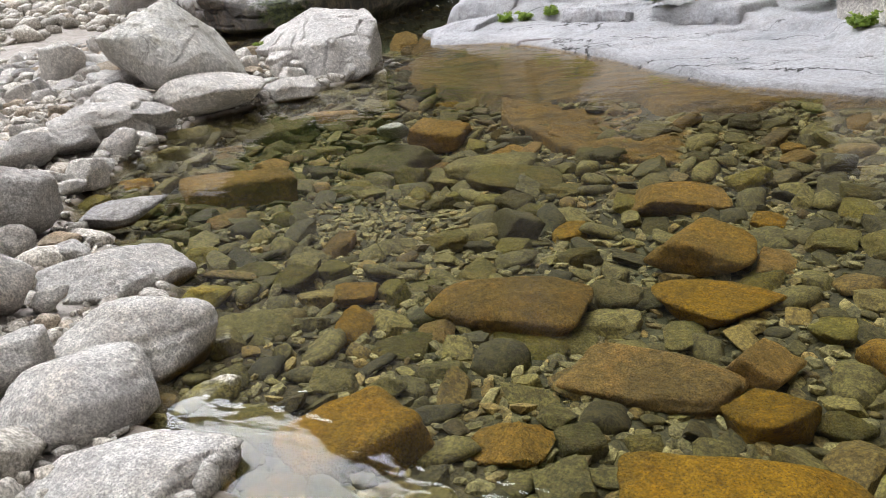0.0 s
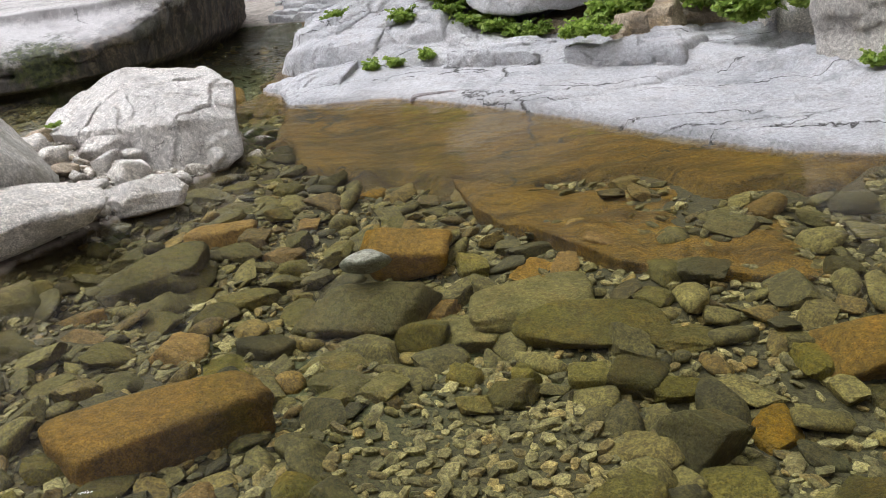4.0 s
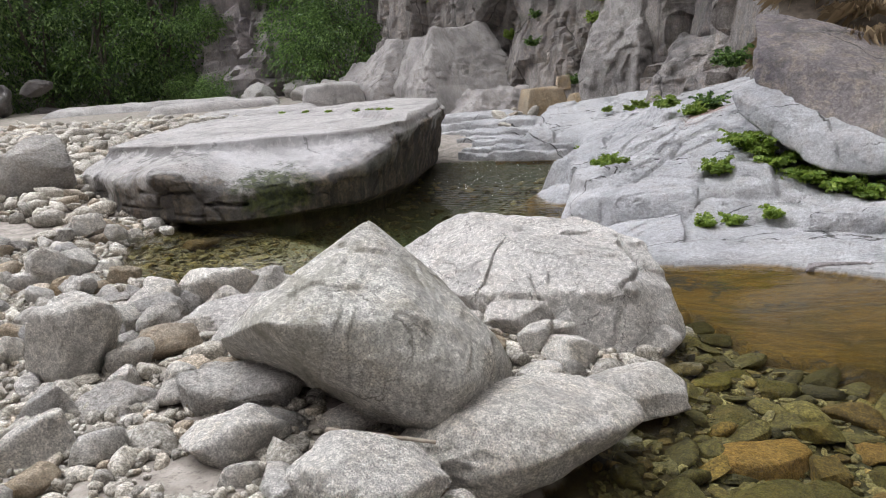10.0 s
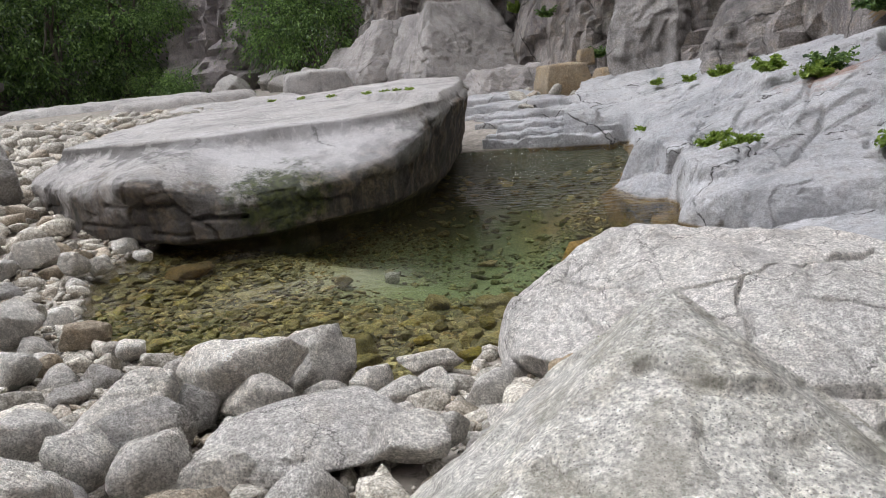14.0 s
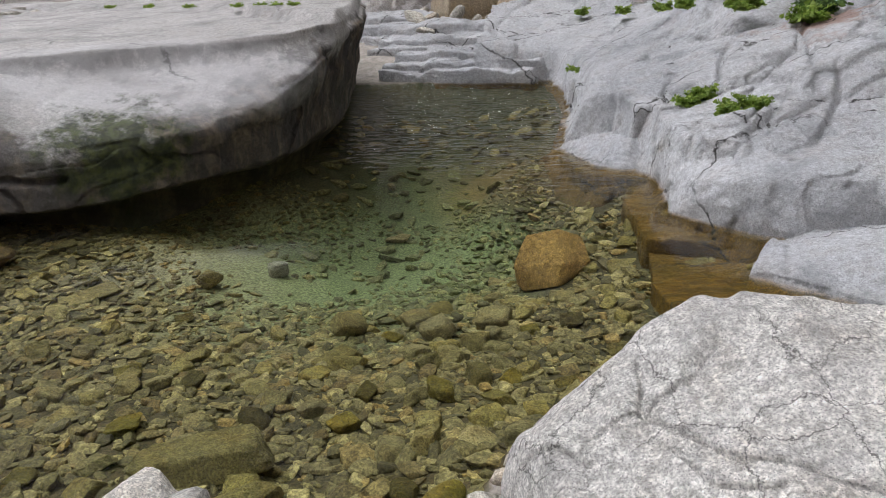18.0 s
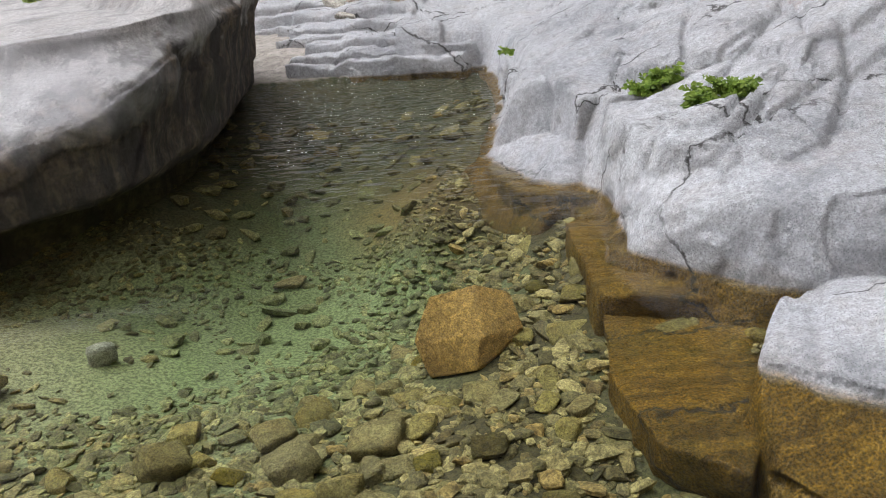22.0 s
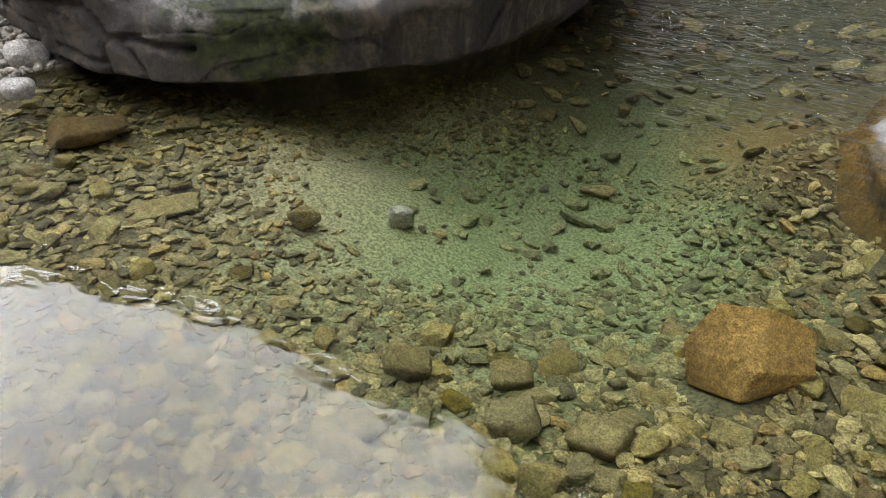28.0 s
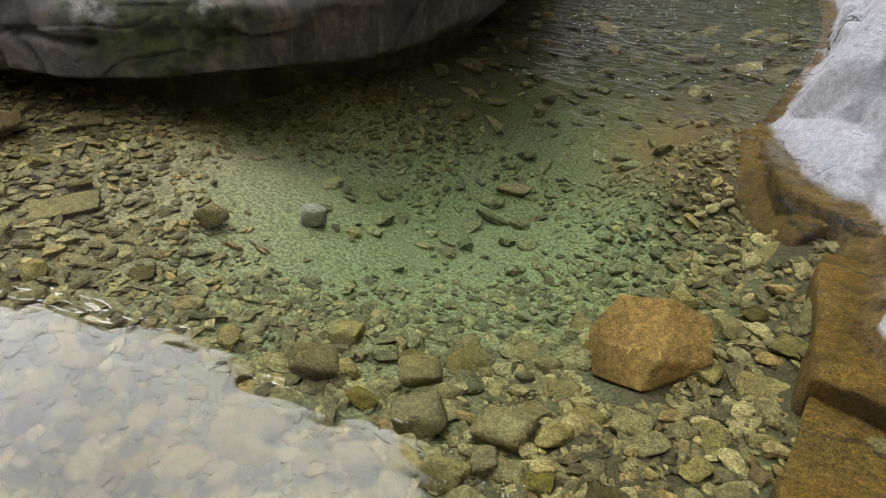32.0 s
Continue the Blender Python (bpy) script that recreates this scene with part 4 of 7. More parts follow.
big_rock("cracked_boulder", "broad white granite boulder with fine cracks beside the pool",
         [(-1.7, 6.5, 0.0), (-1.68, 6.4, 0.2), (-1.64, 6.2, 0.37), (-1.45, 6.42, 0.45), (-1.2, 6.53, 0.6), (-1.05, 6.5, 0.63), (-0.95, 6.2, 0.66), (-0.2, 6.35, 0.58), (0.32, 5.8, 0.5), (0.45, 5.45, 0.38),
          (0.55, 5.2, 0.05), (0.3, 4.9, -0.1), (-0.1, 4.92, -0.1), (0.2, 5.02, 0.42), (-0.9, 5.2, 0.34), (-1.5, 5.65, 0.27), (-1.72, 6.0, 0.1), (-0.4, 5.65, 0.62), (-0.2, 6.6, -0.1), (-1.3, 6.7, 0.0), (-1.66, 6.6, -0.1)],
         CRACKED, n=8, p=44, amp=0.045, seed=12, cell=0.5,
         cracks=[([(-1.7, 6.16), (-1.6, 6.12), (-1.5, 6.04)], 0.012, 0.02), ([(-1.52, 6.12), (-1.38, 6.13), (-1.34, 6.3)], 0.01, 0.015), ([(-1.38, 6.13), (-1.27, 6.03), (-1.18, 5.9), (-1.08, 5.84), (-0.93, 5.73), (-0.66, 5.66)], 0.014, 0.03),
                 ([(-1.32, 6.0), (-1.26, 5.87), (-1.14, 5.8)], 0.011, 0.02), ([(-1.38, 6.13), (-1.29, 6.18), (-1.1, 6.29)], 0.009, 0.015), ([(-0.66, 5.66), (-0.52, 5.78), (-0.3, 5.86), (-0.05, 5.98)], 0.014, 0.03),
                 ([(-0.66, 5.66), (-0.7, 5.5), (-0.69, 5.26), (-0.78, 5.1)], 0.014, 0.03), ([(0.1, 5.95), (0.14, 5.7), (0.26, 5.45), (0.2, 5.2), (0.05, 4.9)], 0.03, 0.05),
                 ([(-0.9, 6.25), (-0.75, 6.1), (-0.6, 6.06), (-0.45, 5.9)], 0.009, 0.012), ([(-1.0, 5.5), (-0.85, 5.42), (-0.72, 5.44)], 0.012, 0.02), ([(-0.5, 5.55), (-0.3, 5.5), (-0.12, 5.3)], 0.012, 0.02)])
big_rock("overhang_ledge", "long pale rock layer under an overhanging boulder",
         [(1.3, 9.5, 1.27), (1.36, 9.4, 1.05), (1.96, 8.7, 0.54), (2.3, 8.5, 0.46), (2.68, 8.38, 0.45), (3.3, 8.4, 0.47), (1.6, 9.5, 1.34), (1.98, 8.98, 0.9), (2.23, 8.76, 0.75), (2.75, 8.36, 0.63), (3.3, 8.36, 0.6),
          (1.7, 10.2, 1.3), (3.5, 9.4, 0.6), (2.2, 10.2, 0.5)], SHELF, "rock", n=6, p=60, amp=0.04, seed=15, cell=0.8)
big_rock("overhang_boulder", "massive dark grey weathered boulder overhanging the bank",
         [(1.58, 9.5, 1.36), (1.64, 9.8, 1.8), (1.66, 10.3, 2.1), (2.69, 10.4, 1.66), (3.94, 10.2, 1.3), (4.5, 9.7, 0.95), (1.8, 9.55, 1.55), (2.3, 9.12, 1.36), (2.9, 8.72, 1.08), (3.43, 8.8, 0.98), (1.98, 9.02, 0.9),
          (2.23, 8.8, 0.75), (2.75, 8.4, 0.64), (3.3, 8.42, 0.6), (3.6, 8.6, 0.54), (3.68, 8.9, 0.8), (2.2, 10.4, 0.8), (4.0, 10.0, 0.6)], OVERHANG, "boulder", n=7, p=60, amp=0.06, seed=19, cell=0.7)
big_rock("upper_ledge", "pale layered rock beside the overhanging boulder",
         [(3.5, 9.0, 0.72), (4.4, 9.5, 0.66), (3.5, 9.1, 1.0), (4.3, 9.5, 0.92), (5.6, 9.4, 0.9), (5.5, 9.2, 0.5), (4.0, 10.4, 1.2), (5.6, 10.2, 1.1), (4.2, 10.2, 0.5), (3.7, 9.4, 0.55)], OVERHANG, "rock", n=6, p=50, amp=0.06, seed=27, cell=0.6)
big_rock("sheltered_shelf", "pinkish pale rock shelf below the overhang",
         [(2.5, 8.6, 0.0), (4.8, 7.7, 0.0), (2.6, 8.65, 0.36), (3.4, 8.15, 0.38), (4.7, 7.75, 0.42), (5.2, 8.8, 0.4), (3.0, 9.4, 0.4), (5.0, 9.2, 0.0), (2.8, 9.3, 0.0)], TAN, "rock", n=5, p=30, amp=0.05, seed=23, cell=0.6)




def shard_points(seed, n, p=34):
    """A broken, flat-sided stone in a box one metre each way, with its faces."""
    rs = np.random.RandomState(seed)
    dirs, faces = ball(n)
    spin = np.array(Euler(rs.uniform(-0.5, 0.5, 3)).to_matrix())
    extra = rs.normal(size=(5, 3))
    extra /= np.linalg.norm(extra, axis=1, keepdims=True)
    normals = np.concatenate([spin, -spin, extra])
    offsets = np.concatenate([rs.uniform(0.6, 1.0, 6), rs.uniform(0.72, 0.98, 5)])
    pts = dirs * facet_radius(dirs, normals, offsets, p)[:, None]
    pts = pts * (1 + 0.07 * fbm(pts * 2 + seed, 3, seed))[:, None]
    lo, hi = pts.min(0), pts.max(0)
    return (pts - (lo + hi) / 2) / (hi - lo), faces


# ---------------------------------------------------------------- boulders and stones, each where it lies
GREY = rock_material("grey_granite", (0.47, 0.447, 0.42), (0.345, 0.33, 0.315), (0.45, 0.39, 0.32), 0.4, crack=0.3, crack_scale=2.0, vary=0.2)
PALEWET = rock_material("clean_pale_stone", (0.42, 0.42, 0.33), (0.33, 0.33, 0.25), (0.40, 0.36, 0.25), 0.4, vary=0.1, algae=False)
TAKEN = [(-1.1, 4.2, 0.75), (-0.5, 5.7, 0.95), (-1.4, 6.2, 0.5), (-5, 10.8, 1.6)]


def rock(name, label, x, y, z, w, d, h, turn, seed, angular, mat, n=5):
    pts, faces = stone_points(seed, n if max(w, d) > 0.5 else 4 if max(w, d) > 0.27 else 3, min(1.0, angular + (0.25 if angular > 0.2 else -0.05)))
    if name == "sunken_stone":
        pts, faces = shard_points(seed, 4 if max(w, d) > 0.25 else 3)
        h *= 0.8
    elif name == "sunken_boulder":
        pts, faces = shard_points(seed, 5, 9)
    pts = pts * (w * 1.04, d * 1.04, h * 1.06) + (0, 0, h * 0.5)
    me = mesh_of(name, pts, faces, mat)
    ob = new(name, me)
    if z + h < 0.04 and name.startswith("sunken"):
        z = min(z, float(ground_height(np.array([x]), np.array([y]))[0]) - 0.02)
    ob.matrix_world = pose(x, y, z, 0, 0, turn)
    TAKEN.append((x, y, 0.46 * max(w, d) if z > -0.1 else 0.5 * (w + d) / 2))
    return tagged(ob, label, "boulder" if max(w, d) > 0.35 else "stone")


rock("river_boulder", "smooth pale oval stone lying at the water's edge", -0.31, 3.68, -0.05, 1.09, 0.66, 0.42, 38, 107, 0.15, GRANITE)
rock("river_boulder", "pale angular stone with a brown wet tip in the water", 0.17, 4.33, -0.05, 0.58, 0.4, 0.25, 23, 114, 0.55, GRANITE)
rock("river_boulder", "smooth white rounded stone on the pebble beach", -0.87, 3.42, 0.05, 0.56, 0.39, 0.18, 20, 121, 0.15, CRACKED)
rock("river_boulder", "rough grey granite stone on the pebble beach", -1.52, 3.51, 0.12, 0.59, 0.35, 0.18, 32, 128, 0.35, GREY)
rock("river_boulder", "rough grey granite stone on the pebble beach", -1.55, 3.78, 0.2, 0.42, 0.3, 0.21, 30, 135, 0.35, GREY)
rock("river_boulder", "pale granite stone among beach pebbles", -1.79, 3.82, 0.2, 0.29, 0.23, 0.22, 33, 142, 0.25, GRANITE)
rock("river_boulder", "pale granite stone among beach pebbles", -2.79, 4.06, 0.15, 0.5, 0.4, 0.54, 43, 149, 0.25, GRANITE)
rock("river_boulder", "rough grey granite stone on the pebble beach", -2.27, 3.68, 0.15, 0.39, 0.31, 0.21, 41, 156, 0.35, GREY)
rock("river_boulder", "rough grey granite stone on the pebble beach", -2.54, 3.52, 0.15, 0.31, 0.25, 0.27, 46, 163, 0.35, GREY)
rock("river_boulder", "pale granite stone among beach pebbles", -2.31, 3.19, 0.15, 0.3, 0.24, 0.28, 47, 170, 0.25, GRANITE)
rock("river_boulder", "pale granite stone among beach pebbles", -1.54, 3.15, 0.1, 0.75, 0.38, 0.12, 37, 177, 0.25, GRANITE)
rock("river_boulder", "smooth white rounded stone on the pebble beach", -2.25, 4.96, 0.15, 0.82, 0.57, 0.25, 26, 184, 0.15, CRACKED)
rock("river_boulder", "rough grey granite stone on the pebble beach", -2.99, 4.98, 0.15, 0.49, 0.29, 0.26, 38, 191, 0.35, GREY)
rock("river_boulder", "pale angular granite stone on the pebble beach", -2.75, 5.51, 0.1, 0.57, 0.34, 0.36, 28, 198, 0.6, GRANITE)
rock("river_boulder", "pale angular granite stone on the pebble beach", -2.6, 5.9, 0.05, 0.41, 0.28, 0.31, 23, 205, 0.6, GRANITE)
rock("river_boulder", "rough grey granite stone on the pebble beach", -2.9, 5.27, 0.15, 0.26, 0.21, 0.22, 33, 212, 0.35, GREY)
rock("beach_stone", "small pale granite stone on the pebble beach", -2.62, 5.33, 0.12, 0.3, 0.24, 0.26, 28, 219, 0.3, GRANITE)
rock("river_boulder", "flat cream stone half in the shallow water", -2.05, 6.07, 0.05, 0.33, 0.23, 0.12, 10, 226, 0.6, GRANITE)
rock("river_boulder", "flat cream stone half in the shallow water", -2.0, 6.03, -0.03, 0.37, 0.2, 0.07, 9, 233, 0.6, GRANITE)
rock("river_boulder", "smooth white rounded stone on the pebble beach", -1.61, 5.88, 0.05, 0.14, 0.11, 0.12, -1, 240, 0.15, CRACKED)
rock("river_boulder", "smooth white rounded stone on the pebble beach", -1.45, 5.84, 0.1, 0.23, 0.19, 0.15, -6, 247, 0.15, CRACKED)
rock("beach_stone", "small pale granite stone on the pebble beach", -2.77, 6.19, 0.05, 0.28, 0.22, 0.19, 26, 254, 0.3, GRANITE)
rock("river_boulder", "pale angular granite stone on the pebble beach", -2.52, 5.85, 0.05, 0.33, 0.2, 0.28, 24, 261, 0.6, GRANITE)
rock("beach_stone", "small pale granite stone on the pebble beach", -2.68, 5.21, 0.15, 0.14, 0.11, 0.1, 30, 268, 0.3, GRANITE)
rock("river_boulder", "tan stone on the pebble beach", -4.38, 6.6, 0.05, 0.31, 0.24, 0.18, 39, 275, 0.25, TAN)
rock("river_boulder", "pale angular granite stone on the pebble beach", -4.96, 6.78, 0.05, 0.25, 0.2, 0.28, 43, 282, 0.6, GRANITE)
rock("beach_stone", "small pale granite stone on the pebble beach", -4.04, 6.36, 0.05, 0.1, 0.08, 0.11, 38, 289, 0.3, GRANITE)
rock("beach_stone", "small pale granite stone on the pebble beach", -3.9, 6.35, 0.05, 0.17, 0.14, 0.12, 36, 296, 0.3, GRANITE)
rock("river_boulder", "pale angular granite stone on the pebble beach", -4.13, 5.71, 0.15, 0.28, 0.23, 0.22, 45, 303, 0.6, GRANITE)
rock("beach_stone", "small pale granite stone on the pebble beach", -1.85, 4.85, 0.25, 0.28, 0.23, 0.17, 14, 310, 0.3, GRANITE)
rock("beach_stone", "small pale granite stone on the pebble beach", -1.72, 4.96, 0.25, 0.12, 0.08, 0.13, 10, 317, 0.3, GRANITE)
rock("river_boulder", "pale angular granite stone on the pebble beach", -3.37, 4.87, 0.2, 0.36, 0.25, 0.25, 46, 324, 0.6, GRANITE)
rock("river_boulder", "pale angular granite stone on the pebble beach", -3.08, 5.19, 0.2, 0.51, 0.3, 0.26, 36, 331, 0.6, GRANITE)
rock("river_boulder", "pale angular granite stone on the pebble beach", -2.7, 4.69, 0.22, 0.27, 0.22, 0.23, 35, 338, 0.6, GRANITE)
rock("river_boulder", "pale angular granite stone on the pebble beach", -2.98, 4.71, 0.22, 0.25, 0.2, 0.23, 39, 345, 0.6, GRANITE)
rock("river_boulder", "pale angular granite stone on the pebble beach", -2.52, 4.74, 0.22, 0.3, 0.24, 0.14, 32, 352, 0.6, GRANITE)
rock("river_boulder", "tan stone on the pebble beach", -2.45, 4.37, 0.22, 0.4, 0.28, 0.2, 35, 359, 0.25, TAN)
rock("beach_stone", "small pale granite stone on the pebble beach", -2.44, 5.63, 0.1, 0.2, 0.16, 0.09, 22, 366, 0.3, GRANITE)
rock("beach_stone", "small pale granite stone on the pebble beach", -2.08, 5.61, 0.08, 0.22, 0.18, 0.14, 15, 373, 0.3, GRANITE)
rock("beach_stone", "small pale granite stone on the pebble beach", -2.27, 5.68, 0.08, 0.15, 0.12, 0.12, 18, 380, 0.3, GRANITE)
rock("beach_stone", "small pale granite stone on the pebble beach", -1.98, 5.21, 0.18, 0.17, 0.14, 0.1, 15, 387, 0.3, GRANITE)
rock("river_boulder", "clean white angular stone wedged between boulders", -0.5, 5.06, 0.1, 0.44, 0.31, 0.23, 7, 394, 0.6, CRACKED)
rock("beach_stone", "small grey-white stone wedged between boulders", -0.35, 4.83, 0.08, 0.21, 0.17, 0.2, 6, 401, 0.4, GRANITE)
rock("river_boulder", "clean white angular stone wedged between boulders", -0.2, 4.94, 0.15, 0.16, 0.12, 0.1, 3, 408, 0.6, CRACKED)
rock("beach_stone", "small grey-white stone wedged between boulders", -0.16, 4.76, 0.03, 0.32, 0.26, 0.19, 3, 415, 0.4, GRANITE)
rock("beach_stone", "small grey-white stone wedged between boulders", -0.11, 4.57, 0.03, 0.11, 0.09, 0.13, 2, 422, 0.4, GRANITE)
rock("beach_stone", "small grey-white stone wedged between boulders", -0.3, 4.49, 0.06, 0.25, 0.2, 0.1, 5, 429, 0.4, GRANITE)
rock("river_boulder", "pale granite stone among beach pebbles", -1.09, 3.71, 0.12, 0.29, 0.23, 0.16, 23, 436, 0.25, GRANITE)
rock("river_boulder", "pale granite stone among beach pebbles", -1.32, 3.87, 0.15, 0.11, 0.09, 0.12, 26, 443, 0.25, GRANITE)
rock("river_boulder", "pale granite stone among beach pebbles", -2.02, 3.39, 0.12, 0.18, 0.15, 0.14, 41, 450, 0.25, GRANITE)
rock("river_boulder", "pale granite stone among beach pebbles", -1.74, 3.39, 0.1, 0.12, 0.1, 0.1, 37, 457, 0.25, GRANITE)
rock("river_boulder", "pale granite stone among beach pebbles", -1.61, 3.4, 0.1, 0.13, 0.1, 0.09, 35, 464, 0.25, GRANITE)
rock("river_boulder", "pale granite stone among beach pebbles", -1.47, 3.42, 0.1, 0.17, 0.13, 0.04, 32, 471, 0.25, GRANITE)
rock("river_boulder", "pale granite stone among beach pebbles", -2.12, 3.58, 0.15, 0.18, 0.15, 0.12, 40, 478, 0.25, GRANITE)
rock("river_boulder", "large pale granite stone at the water's edge", -0.34, 2.62, 0.0, 0.63, 0.44, 0.34, 43, 485, 0.35, GRANITE)
rock("river_boulder", "large pale granite stone at the water's edge", -0.26, 2.82, 0.05, 0.68, 0.34, 0.28, 40, 492, 0.35, GRANITE)
rock("river_boulder", "pale granite stone among beach pebbles", -1.33, 3.13, 0.1, 0.18, 0.14, 0.2, 48, 499, 0.25, GRANITE)
rock("river_boulder", "pale granite stone among beach pebbles", -0.74, 2.46, 0.05, 0.26, 0.21, 0.25, 50, 506, 0.25, GRANITE)
rock("river_boulder", "pale granite stone among beach pebbles", -0.02, 2.61, 0.0, 0.26, 0.21, 0.14, 39, 513, 0.25, GRANITE)
rock("river_boulder", "pale granite stone among beach pebbles", -1.73, 3.8, 0.2, 0.43, 0.34, 0.21, 45, 520, 0.25, GRANITE)
rock("river_boulder", "pale granite stone among beach pebbles", -1.47, 3.39, 0.18, 0.44, 0.31, 0.2, 47, 527, 0.25, GRANITE)
rock("river_boulder", "large pale granite stone at the water's edge", -0.8, 3.14, 0.08, 0.56, 0.45, 0.33, 43, 534, 0.35, GRANITE)
rock("river_boulder", "weathered brown-grey boulder beside the big slab", -8.38, 10.11, 0.1, 1.16, 0.82, 1.17, 43, 541, 0.3, GREY)
rock("river_boulder", "pale stone on the far gravel by the slab", -4.71, 6.07, 0.15, 0.35, 0.28, 0.38, 43, 548, 0.3, GRANITE)
rock("river_boulder", "pale stone on the far gravel by the slab", -4.73, 6.42, 0.15, 0.38, 0.31, 0.28, 41, 555, 0.3, GRANITE)
rock("river_boulder", "pale stone on the far gravel by the slab", -6.2, 8.47, 0.1, 0.38, 0.31, 0.3, 40, 562, 0.3, GRANITE)
rock("river_boulder", "pale stone on the far gravel by the slab", -5.64, 8.22, 0.1, 0.26, 0.21, 0.21, 38, 569, 0.3, GRANITE)
rock("river_boulder", "pale stone on the far gravel by the slab", -5.54, 8.4, 0.05, 0.21, 0.17, 0.16, 37, 576, 0.3, GRANITE)
rock("river_boulder", "pale stone on the far gravel by the slab", -5.4, 8.85, 0.02, 0.18, 0.15, 0.12, 34, 583, 0.3, GRANITE)
rock("river_boulder", "pale stone on the far gravel by the slab", -4.86, 6.65, 0.1, 0.3, 0.24, 0.28, 41, 590, 0.3, GRANITE)
rock("river_boulder", "rounded white granite boulder with a dark wet foot", 2.14, 0.55, -0.08, 0.7, 0.49, 0.26, 56, 597, 0.15, GRANITE)
rock("river_boulder", "rounded white granite boulder with a dark wet foot", 2.73, 0.11, -0.1, 0.68, 0.48, 0.32, 57, 604, 0.15, GRANITE)
rock("river_boulder", "rounded white granite boulder with a dark wet foot", 2.92, -0.23, -0.1, 0.5, 0.4, 0.32, 62, 611, 0.15, GRANITE)
rock("river_boulder", "flat white granite boulder with a rusty rim in the water", 3.35, -0.43, -0.05, 0.66, 0.45, 0.16, 61, 618, 0.3, GRANITE)
rock("river_boulder", "flat grey stone just breaking the water surface", 1.33, 1.27, -0.04, 0.54, 0.33, 0.14, 54, 625, 0.4, GREY)
rock("river_boulder", "grey-white boulder on the stony shore", 1.05, 0.78, 0.05, 0.58, 0.46, 0.41, 62, 632, 0.15, GRANITE)
rock("river_boulder", "grey-white boulder on the stony shore", 2.1, 0.09, 0.1, 0.27, 0.22, 0.26, 64, 639, 0.15, GRANITE)
rock("river_boulder", "grey-white boulder on the stony shore", 2.63, -0.24, 0.1, 0.28, 0.23, 0.17, 65, 646, 0.15, GRANITE)
rock("river_boulder", "grey-white boulder on the stony shore", -0.23, 1.8, 0.1, 0.41, 0.33, 0.25, 59, 653, 0.15, GRANITE)
rock("river_boulder", "pale stone on the stony shore", -0.23, 2.13, 0.08, 0.44, 0.31, 0.21, 56, 660, 0.3, GRANITE)
rock("river_boulder", "grey-white boulder on the stony shore", -0.39, 2.49, 0.1, 0.62, 0.43, 0.28, 55, 667, 0.15, GRANITE)
rock("river_boulder", "pale stone on the stony shore", 0.15, 2.31, 0.03, 0.25, 0.2, 0.22, 53, 674, 0.3, GRANITE)
rock("river_boulder", "pale stone on the stony shore", 0.54, 1.67, 0.0, 0.28, 0.17, 0.22, 56, 681, 0.3, GRANITE)
rock("river_boulder", "pale stone on the stony shore", 1.42, 0.59, 0.05, 0.18, 0.15, 0.2, 61, 688, 0.3, GRANITE)
rock("river_boulder", "pale stone on the stony shore", 0.38, 1.52, 0.03, 0.24, 0.2, 0.17, 58, 695, 0.3, GRANITE)
rock("river_boulder", "pale stone on the stony shore", 2.22, 0.21, 0.1, 0.15, 0.12, 0.1, 61, 702, 0.3, GRANITE)
rock("river_boulder", "pale stone on the stony shore", 0.54, 1.51, 0.02, 0.26, 0.18, 0.11, 57, 709, 0.3, GRANITE)
rock("sunken_boulder", "large rust-brown boulder lying under clear water", 3.78, 1.22, -0.32, 0.72, 0.43, 0.21, 19, 716, 0.25, ORANGE)
rock("sunken_boulder", "large rust-brown boulder lying under clear water", 4.48, 0.89, -0.3, 0.62, 0.33, 0.14, 3, 723, 0.25, ORANGE)
rock("sunken_boulder", "large rust-brown boulder lying under clear water", 4.59, 1.56, -0.3, 0.53, 0.37, 0.14, -0, 730, 0.25, ORANGE)
rock("sunken_stone", "olive-brown stone lying under clear water", 4.82, 1.09, -0.28, 0.28, 0.22, 0.2, -6, 737, 0.25, ORANGE)
rock("sunken_boulder", "large rust-brown boulder lying under clear water", 4.18, 2.79, -0.35, 0.58, 0.41, 0.17, 6, 744, 0.25, ORANGE)
rock("sunken_boulder", "large rust-brown boulder lying under clear water", 4.44, 2.06, -0.35, 0.5, 0.35, 0.22, 2, 751, 0.25, ORANGE)
rock("sunken_stone", "olive-brown stone lying under clear water", 4.9, 0.84, -0.28, 0.22, 0.18, 0.11, -10, 758, 0.25, ORANGE)
rock("sunken_boulder", "large rust-brown boulder lying under clear water", 1.39, 2.16, -0.3, 0.81, 0.41, 0.28, 33, 765, 0.25, ORANGE)
rock("sunken_boulder", "large rust-brown boulder lying under clear water", 0.6, 3.53, -0.25, 0.67, 0.4, 0.22, 32, 772, 0.25, OLIVE)
rock("sunken_boulder", "large rust-brown boulder lying under clear water", 1.92, 3.26, -0.28, 0.75, 0.45, 0.23, 14, 779, 0.25, OLIVE)
rock("river_boulder", "pale stone resting on a sunken boulder", 1.92, 3.36, -0.1, 0.26, 0.16, 0.11, 14, 786, 0.15, PALEWET)
rock("sunken_boulder", "large rust-brown boulder lying under clear water", 1.94, 4.06, -0.28, 0.58, 0.4, 0.16, 11, 793, 0.25, ORANGE)
rock("sunken_boulder", "large rust-brown boulder lying under clear water", 2.99, 3.15, -0.4, 0.83, 0.48, 0.16, -5, 800, 0.25, OLIVE)
rock("sunken_stone", "olive-brown stone lying under clear water", 3.38, 2.25, -0.4, 0.33, 0.26, 0.28, -17, 807, 0.25, OLIVE)
